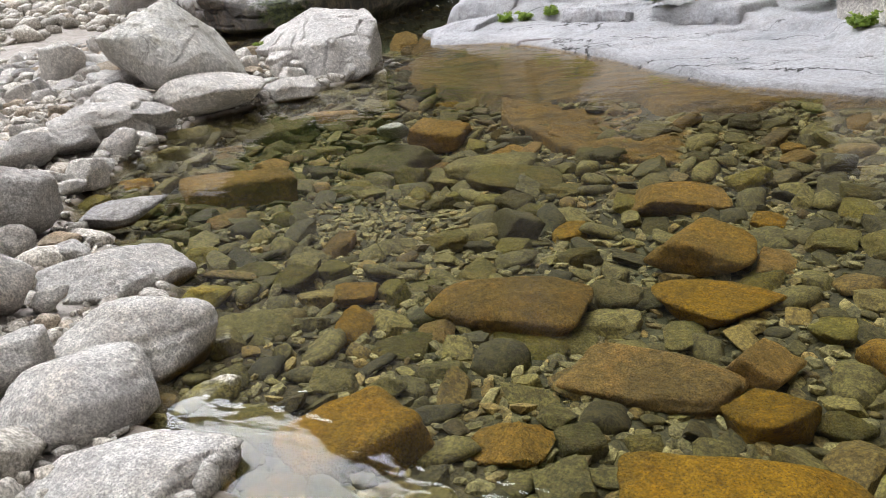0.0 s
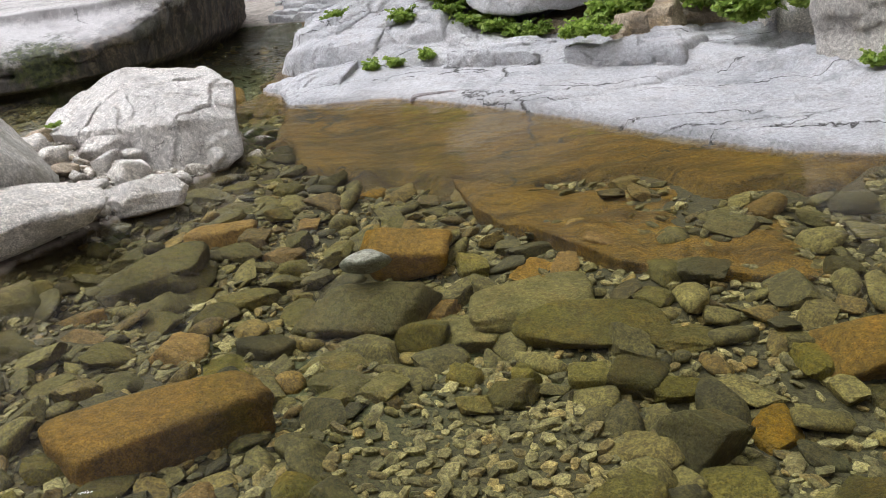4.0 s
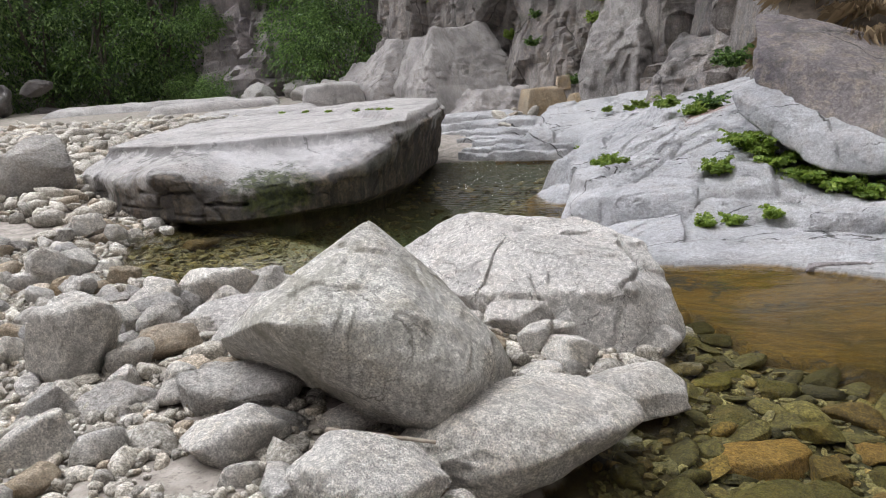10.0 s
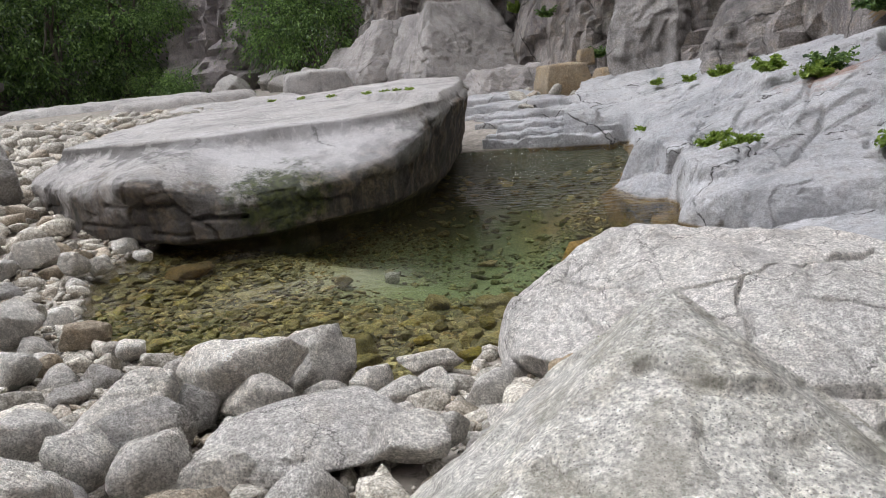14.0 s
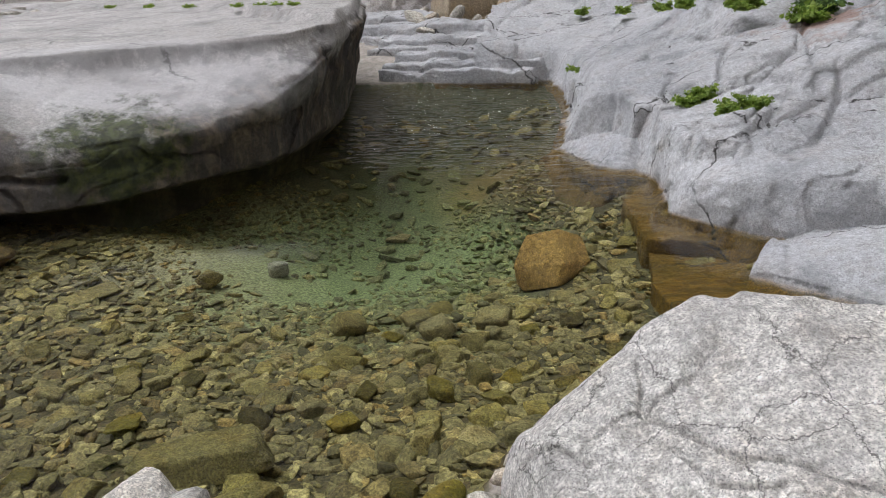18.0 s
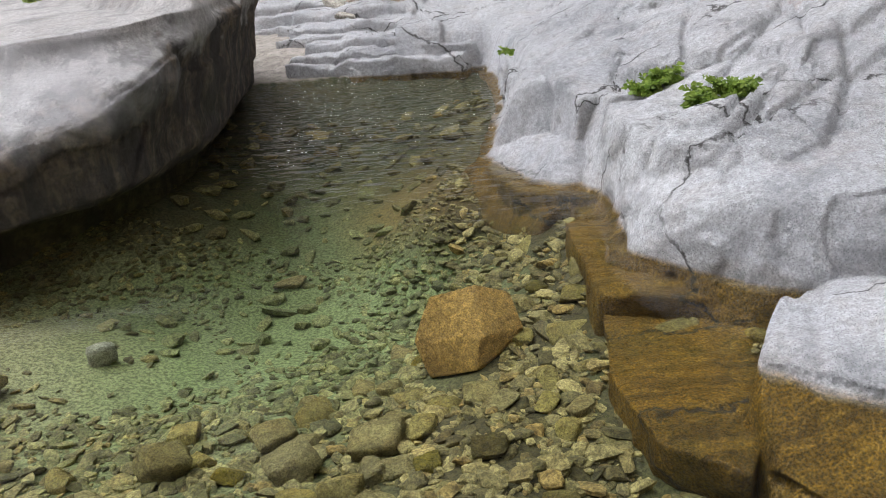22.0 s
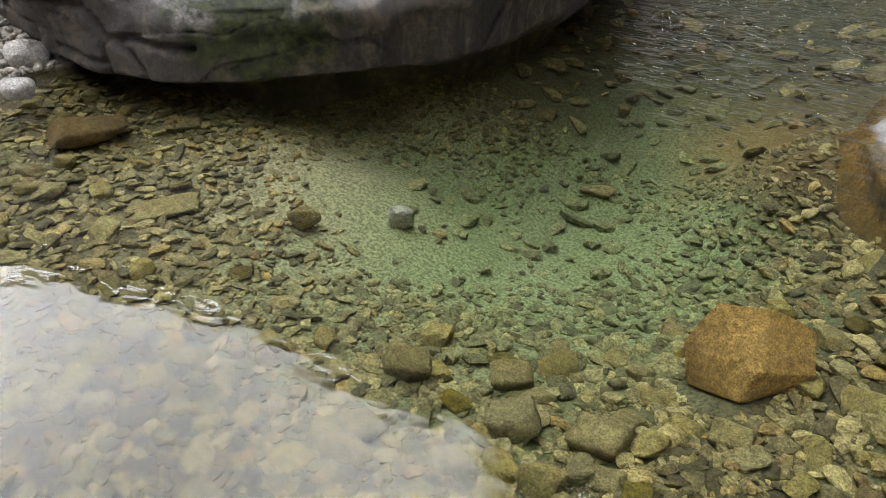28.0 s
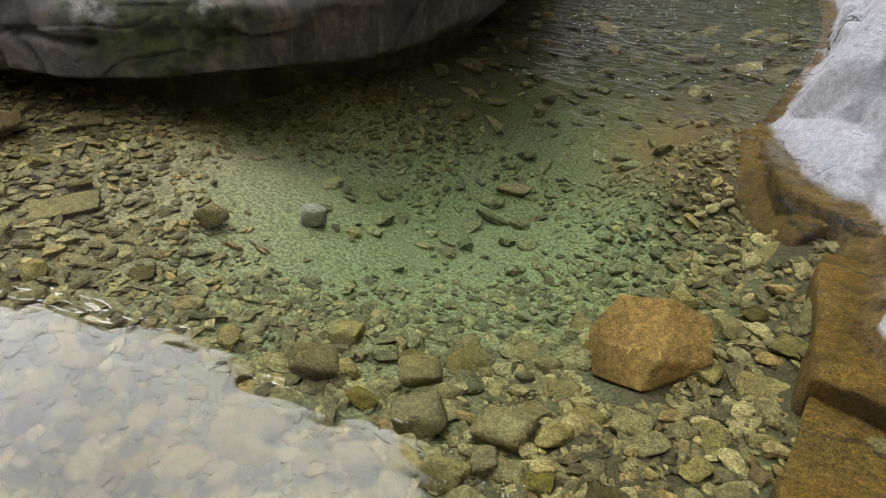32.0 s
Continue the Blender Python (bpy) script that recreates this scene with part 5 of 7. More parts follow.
rock("sunken_stone", "olive-brown stone lying under clear water", 2.9, 0.61, -0.25, 0.42, 0.34, 0.24, 44, 814, 0.25, OLIVE)
rock("sunken_stone", "olive-brown stone lying under clear water", 3.52, 0.75, -0.3, 0.28, 0.22, 0.17, 29, 821, 0.25, OLIVE)
rock("sunken_stone", "olive-brown stone lying under clear water", 3.93, 1.02, -0.32, 0.37, 0.26, 0.11, 17, 828, 0.25, OLIVE)
rock("sunken_stone", "olive-brown stone lying under clear water", 4.17, 1.52, -0.35, 0.24, 0.19, 0.19, 9, 835, 0.25, OLIVE)
rock("sunken_stone", "olive-brown stone lying under clear water", 5.21, 1.17, -0.28, 0.18, 0.14, 0.19, -16, 842, 0.25, ORANGE)
rock("sunken_stone", "olive-brown stone lying under clear water", 5.23, 1.94, -0.28, 0.35, 0.24, 0.06, -12, 849, 0.25, OLIVE)
rock("sunken_stone", "olive-brown stone lying under clear water", 5.07, 1.38, -0.28, 0.23, 0.18, 0.13, -11, 856, 0.25, OLIVE)
rock("river_boulder", "white rounded stone at the far shore", 5.49, 2.58, -0.05, 0.32, 0.23, 0.19, -14, 863, 0.2, GRANITE)
rock("sunken_boulder", "large rust-brown boulder lying under clear water", 3.75, 0.1, -0.25, 0.5, 0.4, 0.23, 41, 870, 0.25, ORANGE)
rock("sunken_boulder", "large rust-brown boulder lying under clear water", 4.91, 0.29, -0.22, 0.73, 0.37, 0.17, 5, 877, 0.25, ORANGE)
rock("sunken_stone", "olive-brown stone lying under clear water", 4.89, 0.75, -0.28, 0.28, 0.22, 0.19, 4, 884, 0.25, ORANGE)
rock("sunken_stone", "olive-brown stone lying under clear water", 4.38, 0.4, -0.28, 0.17, 0.13, 0.18, 20, 891, 0.25, OLIVE)
rock("sunken_stone", "olive-brown stone lying under clear water", 4.56, 0.5, -0.28, 0.13, 0.11, 0.11, 14, 898, 0.25, OLIVE)
rock("sunken_stone", "olive-brown stone lying under clear water", 5.1, 0.81, -0.28, 0.18, 0.14, 0.11, -2, 905, 0.25, OLIVE)
rock("sunken_boulder", "large rust-brown boulder lying under clear water", 2.75, 3.3, -0.4, 0.65, 0.45, 0.17, 22, 912, 0.25, OLIVE)
rock("sunken_boulder", "large rust-brown boulder lying under clear water", 2.0, 3.87, -0.25, 0.54, 0.32, 0.27, 6, 919, 0.25, ORANGE)
rock("sunken_boulder", "large rust-brown boulder lying under clear water", 0.65, 3.5, -0.25, 0.65, 0.39, 0.2, 28, 926, 0.25, OLIVE)
rock("sunken_stone", "olive-brown stone lying under clear water", 2.24, 3.04, -0.38, 0.25, 0.2, 0.23, 3, 933, 0.25, OLIVE)
rock("sunken_stone", "olive-brown stone lying under clear water", 2.43, 3.11, -0.38, 0.36, 0.29, 0.17, -1, 940, 0.25, OLIVE)
rock("sunken_stone", "olive-brown stone lying under clear water", 1.83, 2.86, -0.35, 0.36, 0.22, 0.08, 12, 947, 0.25, OLIVE)
rock("sunken_stone", "olive-brown stone lying under clear water", 1.5, 2.92, -0.35, 0.28, 0.22, 0.19, 18, 954, 0.25, OLIVE)
rock("sunken_stone", "olive-brown stone lying under clear water", 1.11, 2.79, -0.3, 0.31, 0.25, 0.21, 26, 961, 0.25, ORANGE)
rock("sunken_stone", "olive-brown stone lying under clear water", 0.79, 3.23, -0.28, 0.34, 0.24, 0.2, 28, 968, 0.25, OLIVE)
rock("sunken_stone", "olive-brown stone lying under clear water", 0.43, 3.07, -0.25, 0.29, 0.2, 0.17, 34, 975, 0.25, ORANGE)
rock("sunken_stone", "olive-brown stone lying under clear water", 0.53, 2.88, -0.25, 0.35, 0.25, 0.15, 35, 982, 0.25, ORANGE)
rock("sunken_stone", "olive-brown stone lying under clear water", 0.31, 2.66, -0.2, 0.37, 0.3, 0.27, 40, 989, 0.25, OLIVE)
rock("sunken_stone", "olive-brown stone lying under clear water", 0.13, 3.57, -0.22, 0.25, 0.2, 0.19, 34, 996, 0.25, OLIVE)
rock("sunken_stone", "olive-brown stone lying under clear water", 1.21, 3.39, -0.3, 0.35, 0.24, 0.12, 20, 1003, 0.25, OLIVE)
rock("sunken_stone", "olive-brown stone lying under clear water", 1.12, 3.18, -0.3, 0.29, 0.2, 0.15, 23, 1010, 0.25, OLIVE)
rock("sunken_stone", "olive-brown stone lying under clear water", 0.99, 2.51, -0.25, 0.21, 0.16, 0.14, 31, 1017, 0.25, OLIVE)
rock("sunken_stone", "olive-brown stone lying under clear water", 1.35, 3.76, -0.32, 0.22, 0.17, 0.16, 16, 1024, 0.25, OLIVE)
rock("sunken_stone", "olive-brown stone lying under clear water", 0.75, 5.06, -0.22, 0.35, 0.24, 0.13, 19, 1031, 0.25, OLIVE)
rock("sunken_stone", "olive-brown stone lying under clear water", 0.68, 4.51, -0.22, 0.39, 0.27, 0.16, 22, 1038, 0.25, OLIVE)
rock("sunken_stone", "olive-brown stone lying under clear water", 0.03, 3.04, -0.18, 0.39, 0.31, 0.27, 40, 1045, 0.25, OLIVE)
rock("sunken_boulder", "large rust-brown boulder lying under clear water", 0.77, 4.1, -0.28, 0.46, 0.32, 0.2, 23, 1052, 0.25, ORANGE)
rock("sunken_stone", "olive-brown stone lying under clear water", 1.36, 2.71, -0.3, 0.32, 0.26, 0.1, 22, 1059, 0.25, OLIVE)
rock("sunken_stone", "olive-brown stone lying under clear water", 3.01, 2.71, -0.4, 0.19, 0.16, 0.15, -14, 1066, 0.25, OLIVE)
rock("sunken_stone", "olive-brown stone lying under clear water", 3.2, 2.68, -0.4, 0.24, 0.19, 0.19, -18, 1073, 0.25, OLIVE)
rock("sunken_stone", "olive-brown stone lying under clear water", 2.74, 2.73, -0.4, 0.14, 0.12, 0.14, -8, 1080, 0.25, OLIVE)
rock("sunken_stone", "olive-brown stone lying under clear water", 2.48, 2.72, -0.42, 0.17, 0.13, 0.19, -2, 1087, 0.25, OLIVE)
rock("sunken_stone", "olive-brown stone lying under clear water", 1.1, 2.5, -0.28, 0.25, 0.2, 0.09, 29, 1094, 0.25, OLIVE)
rock("sunken_stone", "flat tan plate of rock in shallow water", -2.79, 6.73, -0.12, 0.48, 0.24, 0.17, 22, 1108, 0.6, KHAKI)
rock("sunken_stone", "flat tan plate of rock in shallow water", -2.6, 6.47, -0.12, 0.32, 0.16, 0.14, 20, 1115, 0.6, KHAKI)
rock("sunken_stone", "rusty oval stone under the slab's edge", -5.0, 8.92, -0.12, 0.45, 0.27, 0.19, 56, 1122, 0.6, ORANGE)
rock("sunken_stone", "olive stone on the green pool bed", -0.8, 8.84, -0.4, 0.29, 0.23, 0.2, -10, 1129, 0.6, KHAKI)
rock("sunken_stone", "olive stone on the green pool bed", -0.8, 9.87, -0.42, 0.4, 0.32, 0.2, -7, 1136, 0.6, KHAKI)
rock("sunken_stone", "olive stone on the green pool bed", -2.5, 8.31, -0.35, 0.2, 0.16, 0.22, 34, 1143, 0.6, KHAKI)
rock("sunken_stone", "olive stone on the green pool bed", -1.99, 8.22, -0.35, 0.21, 0.17, 0.19, 24, 1150, 0.6, KHAKI)
rock("sunken_stone", "olive stone on the green pool bed", -1.67, 8.27, -0.35, 0.25, 0.2, 0.16, 14, 1157, 0.6, KHAKI)
rock("sunken_stone", "olive stone on the green pool bed", -2.5, 7.89, -0.25, 0.27, 0.19, 0.12, 41, 1164, 0.6, KHAKI)
rock("sunken_stone", "white stone on the pool bed", -3.17, 9.4, -0.42, 0.14, 0.11, 0.15, 33, 1171, 0.6, PALEWET)
rock("sunken_stone", "olive stone on the green pool bed", -3.53, 9.01, -0.25, 0.17, 0.14, 0.16, 42, 1178, 0.6, KHAKI)
rock("sunken_stone", "olive stone on the green pool bed", -2.43, 10.72, -0.4, 0.24, 0.14, 0.08, 16, 1185, 0.6, KHAKI)
rock("sunken_stone", "olive stone on the green pool bed", -1.78, 7.97, -0.33, 0.17, 0.13, 0.15, 20, 1192, 0.6, KHAKI)
rock("sunken_stone", "olive stone on the green pool bed", -1.92, 7.95, -0.3, 0.12, 0.1, 0.13, 25, 1199, 0.6, KHAKI)
rock("sunken_stone", "olive stone on the green pool bed", -0.8, 8.58, -0.4, 0.15, 0.12, 0.16, -11, 1206, 0.6, KHAKI)
rock("sunken_stone", "olive stone on the green pool bed", -1.41, 8.47, -0.35, 0.17, 0.13, 0.07, 6, 1213, 0.6, KHAKI)
rock("sunken_stone", "olive stone on the green pool bed", -1.26, 8.47, -0.35, 0.15, 0.12, 0.1, 2, 1220, 0.6, KHAKI)
rock("sunken_stone", "olive stone on the green pool bed", -1.58, 8.09, -0.33, 0.15, 0.12, 0.08, 13, 1227, 0.6, KHAKI)
rock("sunken_stone", "olive stone on the green pool bed", -2.12, 8.52, -0.35, 0.18, 0.14, 0.15, 24, 1234, 0.6, KHAKI)
rock("sunken_stone", "olive stone on the green pool bed", -3.22, 8.43, -0.25, 0.15, 0.12, 0.07, 45, 1241, 0.6, KHAKI)
rock("sunken_stone", "olive stone on the green pool bed", -4.17, 8.63, -0.12, 0.44, 0.2, 0.06, 53, 1248, 0.6, KHAKI)
rock("sunken_stone", "olive stone on the green pool bed", -1.55, 8.64, -0.38, 0.18, 0.12, 0.06, 9, 1262, 0.6, KHAKI)
rock("sunken_stone", "olive stone on the green pool bed", -2.43, 7.78, -0.2, 0.21, 0.13, 0.13, 11, 1269, 0.6, KHAKI)

# rocks of the right bank and of the pool's far end
def block(name, label, x0, x1, y0, y1, z0, z1, mat, seed, turn=0.0, taper=0.78, p=18, amp=0.05, n=5, category="rock", cell=0.0, skew=(0, 0)):
    """A rounded block: a base and a smaller top, turned about its middle."""
    rs = np.random.RandomState(seed)
    cx, cy, c, s = (x0 + x1) / 2, (y0 + y1) / 2, math.cos(radians(turn)), math.sin(radians(turn))
    pts = []
    for z, k in ((z0, 0.96), (z0 + 0.55 * (z1 - z0), 1.0), (z1, taper)):
        for ax, ay in ((-1, -1), (1, -1), (1, 1), (-1, 1)):
            u, v = (ax * (x1 - x0) / 2 * k * rs.uniform(0.86, 1.04), ay * (y1 - y0) / 2 * k * rs.uniform(0.86, 1.04))
            f = (z - z0) / (z1 - z0)
            pts.append((cx + c * u - s * v + skew[0] * f, cy + s * u + c * v + skew[1] * f, z + (z1 - z0) * rs.uniform(-0.06, 0.06) * (z > z0)))
    return big_rock(name, label, pts, mat, category, n=n, p=p, amp=amp, seed=seed, cell=cell)


for n_, (x0, x1, y0, y1, z1) in enumerate([(-0.47, 0.5, 9.2, 9.98, 0.46), (-0.42, 0.4, 9.98, 10.32, 0.47), (-0.6, 0.3, 10.28, 10.68, 0.45), (-0.74, 0.1, 11.3, 11.95, 0.36),
                                           (-0.72, 0.1, 11.95, 12.6, 0.32), (-0.7, 0.2, 12.6, 13.5, 0.3)]):
    block("bank_rock", "blue-white rounded bedrock block rising from the pool", x0, x1, y0, y1, -0.45, z1, SHELF, 300 + n_, (4, -6, 12, 0, -8, -12)[n_], 0.86, 30, 0.045, 6, cell=0.4)
big_rock("bank_nose", "broad blue-white bedrock nose with a broken grey face above the pool",
         [(-0.48, 9.5, -0.45), (-0.56, 8.95, -0.45), (-0.36, 8.72, -0.45), (0.1, 8.36, -0.45), (0.9, 8.25, -0.45), (0.9, 9.8, -0.45), (-0.44, 9.55, 0.0), (-0.53, 8.97, 0.02), (-0.38, 8.8, 0.02), (-0.12, 8.53, 0.02), (0.06, 8.4, 0.04),
          (0.8, 8.2, 0.1), (-0.42, 9.4, 0.3), (-0.42, 9.05, 0.24), (-0.25, 8.72, 0.27), (0.05, 8.58, 0.34), (0.34, 8.42, 0.36), (0.9, 8.4, 0.38), (0.17, 8.8, 0.42), (0.65, 9.4, 0.53), (-0.2, 9.5, 0.46), (0.1, 9.9, 0.52), (0.9, 9.8, 0.55)],
         SHELF, "rock", n=7, p=60, amp=0.035, seed=305, cell=0.35, cracks=[(line, 0.04, 0.04) for line in BANK_JOINTS])
big_rock("bank_rock", "low white bedrock block with a bright orange submerged foot",
         [(-0.43, 7.94, 0.0), (-0.36, 8.05, 0.08), (-0.15, 8.3, 0.09), (0.1, 8.26, 0.12), (0.7, 8.2, 0.22), (-0.22, 7.92, 0.13), (0.1, 7.8, 0.14), (0.7, 7.5, 0.17), (-0.47, 7.9, -0.15), (-0.49, 7.45, -0.3), (-0.2, 7.28, -0.33),
          (0.5, 7.1, -0.33), (-0.46, 8.0, -0.55), (-0.2, 8.35, -0.55), (0.7, 8.2, -0.55), (-0.5, 7.35, -0.6), (0.5, 7.05, -0.6), (0.1, 7.55, 0.04)],
         SHELF, "rock", n=7, p=50, amp=0.035, seed=311, cell=0.4, grooves=[([(-0.5, 7.7, -0.2), (-0.35, 7.5, -0.2), (-0.1, 7.42, -0.22), (0.3, 7.3, -0.22)], 0.05, 0.05), ([(-0.1, 8.3, 0.12), (-0.02, 8.15, 0.12), (0.0, 7.9, 0.12), (-0.02, 7.75, 0.0)], 0.03, 0.03)])
block("bank_toe", "low pinkish tongue of rock sloping into the pool", -1.12, -0.3, 9.9, 11.1, -0.35, 0.16, SHELF, 315, 24, 0.45, 40, 0.04, cell=0.4, skew=(0.25, 0))
big_rock("sunken_wedge", "rust-orange wedge of rock just under the water", [(-1.28 + 0.76 * a, 8.84 + 0.8 * b, -0.33 + 0.85 * c) for a, b, c in (
    (-0.31, -0.02, 0.1), (-0.2, 0.08, 0.3), (0.07, 0.1, 0.33), (0.02, -0.22, 0.0), (0.05, -0.16, 0.13), (0.32, 0.02, 0.1), (0.27, 0.16, 0.24), (-0.28, 0.1, -0.1), (0.3, 0.1, -0.1), (-0.24, -0.1, -0.08))],
    RUST, "rock", n=6, p=110, amp=0.015, seed=33)
TAKEN.append((-1.32, 8.77, 0.3))
def sunken_plate(label, outline, top, seed, deep=0.45, amp=0.03):
    """A flat plate of bedrock under the water, its edge broken and a little undercut."""
    mx, my = (sum(c) / len(outline) for c in zip(*outline))
    pts = [(x, y, top) for x, y in outline] + [(x, y, top - 0.07) for x, y in outline] + [(mx + 0.86 * (x - mx), my + 0.86 * (y - my), top - deep) for x, y in outline]
    for x, y in outline:
        TAKEN.extend(((mx + f * (x - mx), my + f * (y - my), 0.13) for f in (0.25, 0.6, 0.85)))
    return big_rock("sunken_ledge", label, pts, SHELF, "rock", n=6, p=110, amp=amp, seed=seed, cell=0.3)


sunken_plate("flat orange ledge of rock just under the water", [(-1.03, 10.66), (-0.9, 10.1), (-0.4, 9.7), (-0.2, 10.2), (-0.6, 10.7)], -0.012, 318)
sunken_plate("flat orange ledge of rock just under the water", [(-0.7, 9.56), (-0.3, 9.7), (-0.1, 8.55), (-0.74, 8.7), (-0.6, 8.95)], -0.05, 319)
sunken_plate("flat brown ledge of rock under the water", [(-0.68, 8.8), (-0.12, 8.66), (-0.15, 8.25), (-0.52, 7.68), (-0.74, 7.86), (-0.8, 8.3)], -0.16, 320)
sunken_plate("flat orange-brown sheet of bedrock under the near pool", [(2.04, 5.18), (3.81, 4.51), (4.67, 4.12), (4.04, 3.25), (3.2, 3.54), (2.37, 4.37)], -0.17, 322, 0.3, 0.05)
block("dark_lip_rock", "thin dark rock lip along the waterline", 1.5, 2.2, 6.74, 6.82, 0.0, 0.06, DARKROCK, 325, -6, 0.7, 20, 0.02)
block("dark_lip_rock", "thin dark rock lip along the waterline", 2.12, 2.56, 6.42, 6.48, 0.0, 0.06, DARKROCK, 326, -50, 0.7, 20, 0.02)
block("bank_step", "low pale step of bedrock below the ferns", 1.7, 2.9, 7.5, 8.1, -0.05, 0.27, SHELF, 327, -25, 0.9, 26, 0.07, 6, cell=0.4)
block("bank_step", "low pale step of bedrock below the ferns", 2.9, 4.3, 6.9, 7.7, -0.05, 0.31, SHELF, 328, -30, 0.85, 22, 0.07, 6, cell=0.4)
block("shore_boulder", "tall grey fissured boulder beside the stream", 4.95, 6.2, 5.4, 6.6, 0.05, 1.25, GRANITE, 331, 35, 0.6, 18, 0.1, 6, "boulder", 0.8)
block("shore_boulder", "tall grey fissured boulder beside the stream", 5.7, 7.2, 4.7, 5.8, 0.05, 1.6, GRANITE, 332, 20, 0.7, 18, 0.12, 6, "boulder", 0.8)
block("shore_boulder", "tall grey fissured boulder beside the stream", 6.6, 8.2, 3.6, 5.2, 0.0, 1.7, GRANITE, 333, 50, 0.7, 18, 0.12, 6, "boulder", 0.8)
block("shore_boulder", "low pale boulder at the shore corner", 5.5, 6.6, 3.7, 4.4, -0.1, 0.32, SHELF, 334, 15, 0.7, 14, 0.06, 5, "boulder")
block("bank_rock", "pale broken rock under the cliff", 4.8, 5.7, 7.0, 8.0, 0.1, 0.95, GRANITE, 335, 10, 0.6, 20, 0.1, 5, "boulder", 0.6)
block("tan_rock", "pinkish broken rock between the shrubs", 3.4, 3.72, 7.2, 7.6, 0.1, 0.52, TAN, 337, 20, 0.7, 30, 0.05, 5, "rock", 0.3)
block("tan_rock", "pale broken rock between the shrubs", 3.72, 4.1, 7.5, 8.0, 0.1, 0.52, TAN, 338, -25, 0.65, 30, 0.05, 5, "rock", 0.3)
block("bank_rock", "pale broken rock under the cliff", 5.2, 6.8, 6.9, 8.2, 0.1, 1.5, CLIFF, 336, 30, 0.7, 20, 0.1, 5, "boulder", 0.6)
# stepped ledges across the pool's end
def stepped_ledge(x0, x1, y0, y1, z1, turn, seed):
    """Thin beds of rock, one on another, each a little set back and broken at its edge."""
    rs = np.random.RandomState(seed)
    ledge = new("stepped_ledge")
    ledge.location = ((x0 + x1) / 2, (y0 + y1) / 2, 0)
    tagged(ledge, "low layered ledge of pale bedrock across the pool's end", "rock")
    z, back = -0.3, 0.0
    while z < z1 - 0.02:
        thick = 0.3 + rs.uniform(0.14, 0.2) if z < 0 else rs.uniform(0.13, 0.2)
        top = min(z + thick, z1)
        bed = block("bed", "", x0 + rs.uniform(0, 0.25), x1 - rs.uniform(0, 0.25), y0 + back, y1, -0.35, top, SHELF, seed * 10 + int(100 * back), turn + rs.uniform(-2, 2), 0.95, 44, 0.06, 6, "", 0.4)
        bed.parent, bed.location = ledge, bed.location - ledge.location
        z, back = top, back + rs.uniform(0.2, 0.35)


for n_, ledge_ in enumerate([(-3.1, -0.4, 14.6, 15.6, 0.34, -17), (-3.3, -0.3, 15.5, 16.6, 0.52, -18), (-3.5, 0.2, 16.5, 18.0, 0.62, -15), (-4.9, -1.9, 17.6, 19.6, 0.68, -10)]):
    stepped_ledge(*ledge_, 340 + n_)
block("bank_slope", "pale sloping bedrock beside the pool's end", -0.7, 1.3, 13.3, 16.2, -0.2, 0.75, SHELF, 350, 12, 0.55, 16, 0.12, 6, cell=0.8, skew=(0.5, 0.5))
block("bank_slope", "pale sloping bedrock beside the pool's end", -0.1, 2.0, 11.2, 13.8, -0.2, 1.0, SHELF, 351, 5, 0.6, 16, 0.12, 6, cell=0.8, skew=(0.5, 0.2))
block("bank_slope", "pale fractured rock rising to the cliff", 0.4, 2.2, 14.8, 18.2, 0.0, 1.9, CLIFF, 352, -8, 0.55, 18, 0.15, 6, cell=0.7, skew=(0.5, 0.6))
block("tan_block", "tan cubic block of fallen rock at the cliff foot", -2.25, -1.15, 18.9, 20.0, 0.15, 1.15, TAN, 355, 18, 0.8, 60, 0.04, 5, "boulder")
block("tan_block", "small pale block of fallen rock at the cliff foot", -1.05, -0.3, 18.6, 19.5, 0.3, 1.0, TAN, 356, -20, 0.7, 30, 0.04, 5, "boulder")
block("tan_block", "small squared stone perched on a fallen block", -1.35, -1.02, 19.2, 19.6, 1.08, 1.42, TAN, 357, 12, 0.85, 36, 0.02, 4, "stone")
PALECLIFF = rock_material("pale_cliff_foot", (0.42, 0.395, 0.38), (0.31, 0.29, 0.285), (0.39, 0.325, 0.27), 0.5, crack=0.7, crack_scale=0.5, streak=0.4, vary=0.12, algae=False)
for n_, (x0, x1, y0, y1, z1, tn, sk) in enumerate([(-5.9, -2.7, 20.6, 23.2, 2.9, 38, (-0.5, 1.4)), (-8.3, -5.2, 23.6, 26.4, 2.9, 42, (-0.3, 1.6)), (-4.6, -2.0, 19.6, 21.4, 1.2, 30, (0.2, 0.8)),
                                                  (-10.5, -7.6, 26.5, 29.4, 2.4, 40, (0, 1.3)), (-0.6, 1.0, 17.6, 19.6, 3.2, -30, (0.4, 0.9)), (-7.2, -5.0, 22.4, 24.2, 1.1, 40, (0, 0.6))]):
    block("cliff_foot_slab", "pale slanting slab at the foot of the cliff", x0, x1, y0, y1, 0.1, z1, PALECLIFF, 360 + n_, tn, 0.55, 70, 0.14, 6, "rock", 0.9, sk)
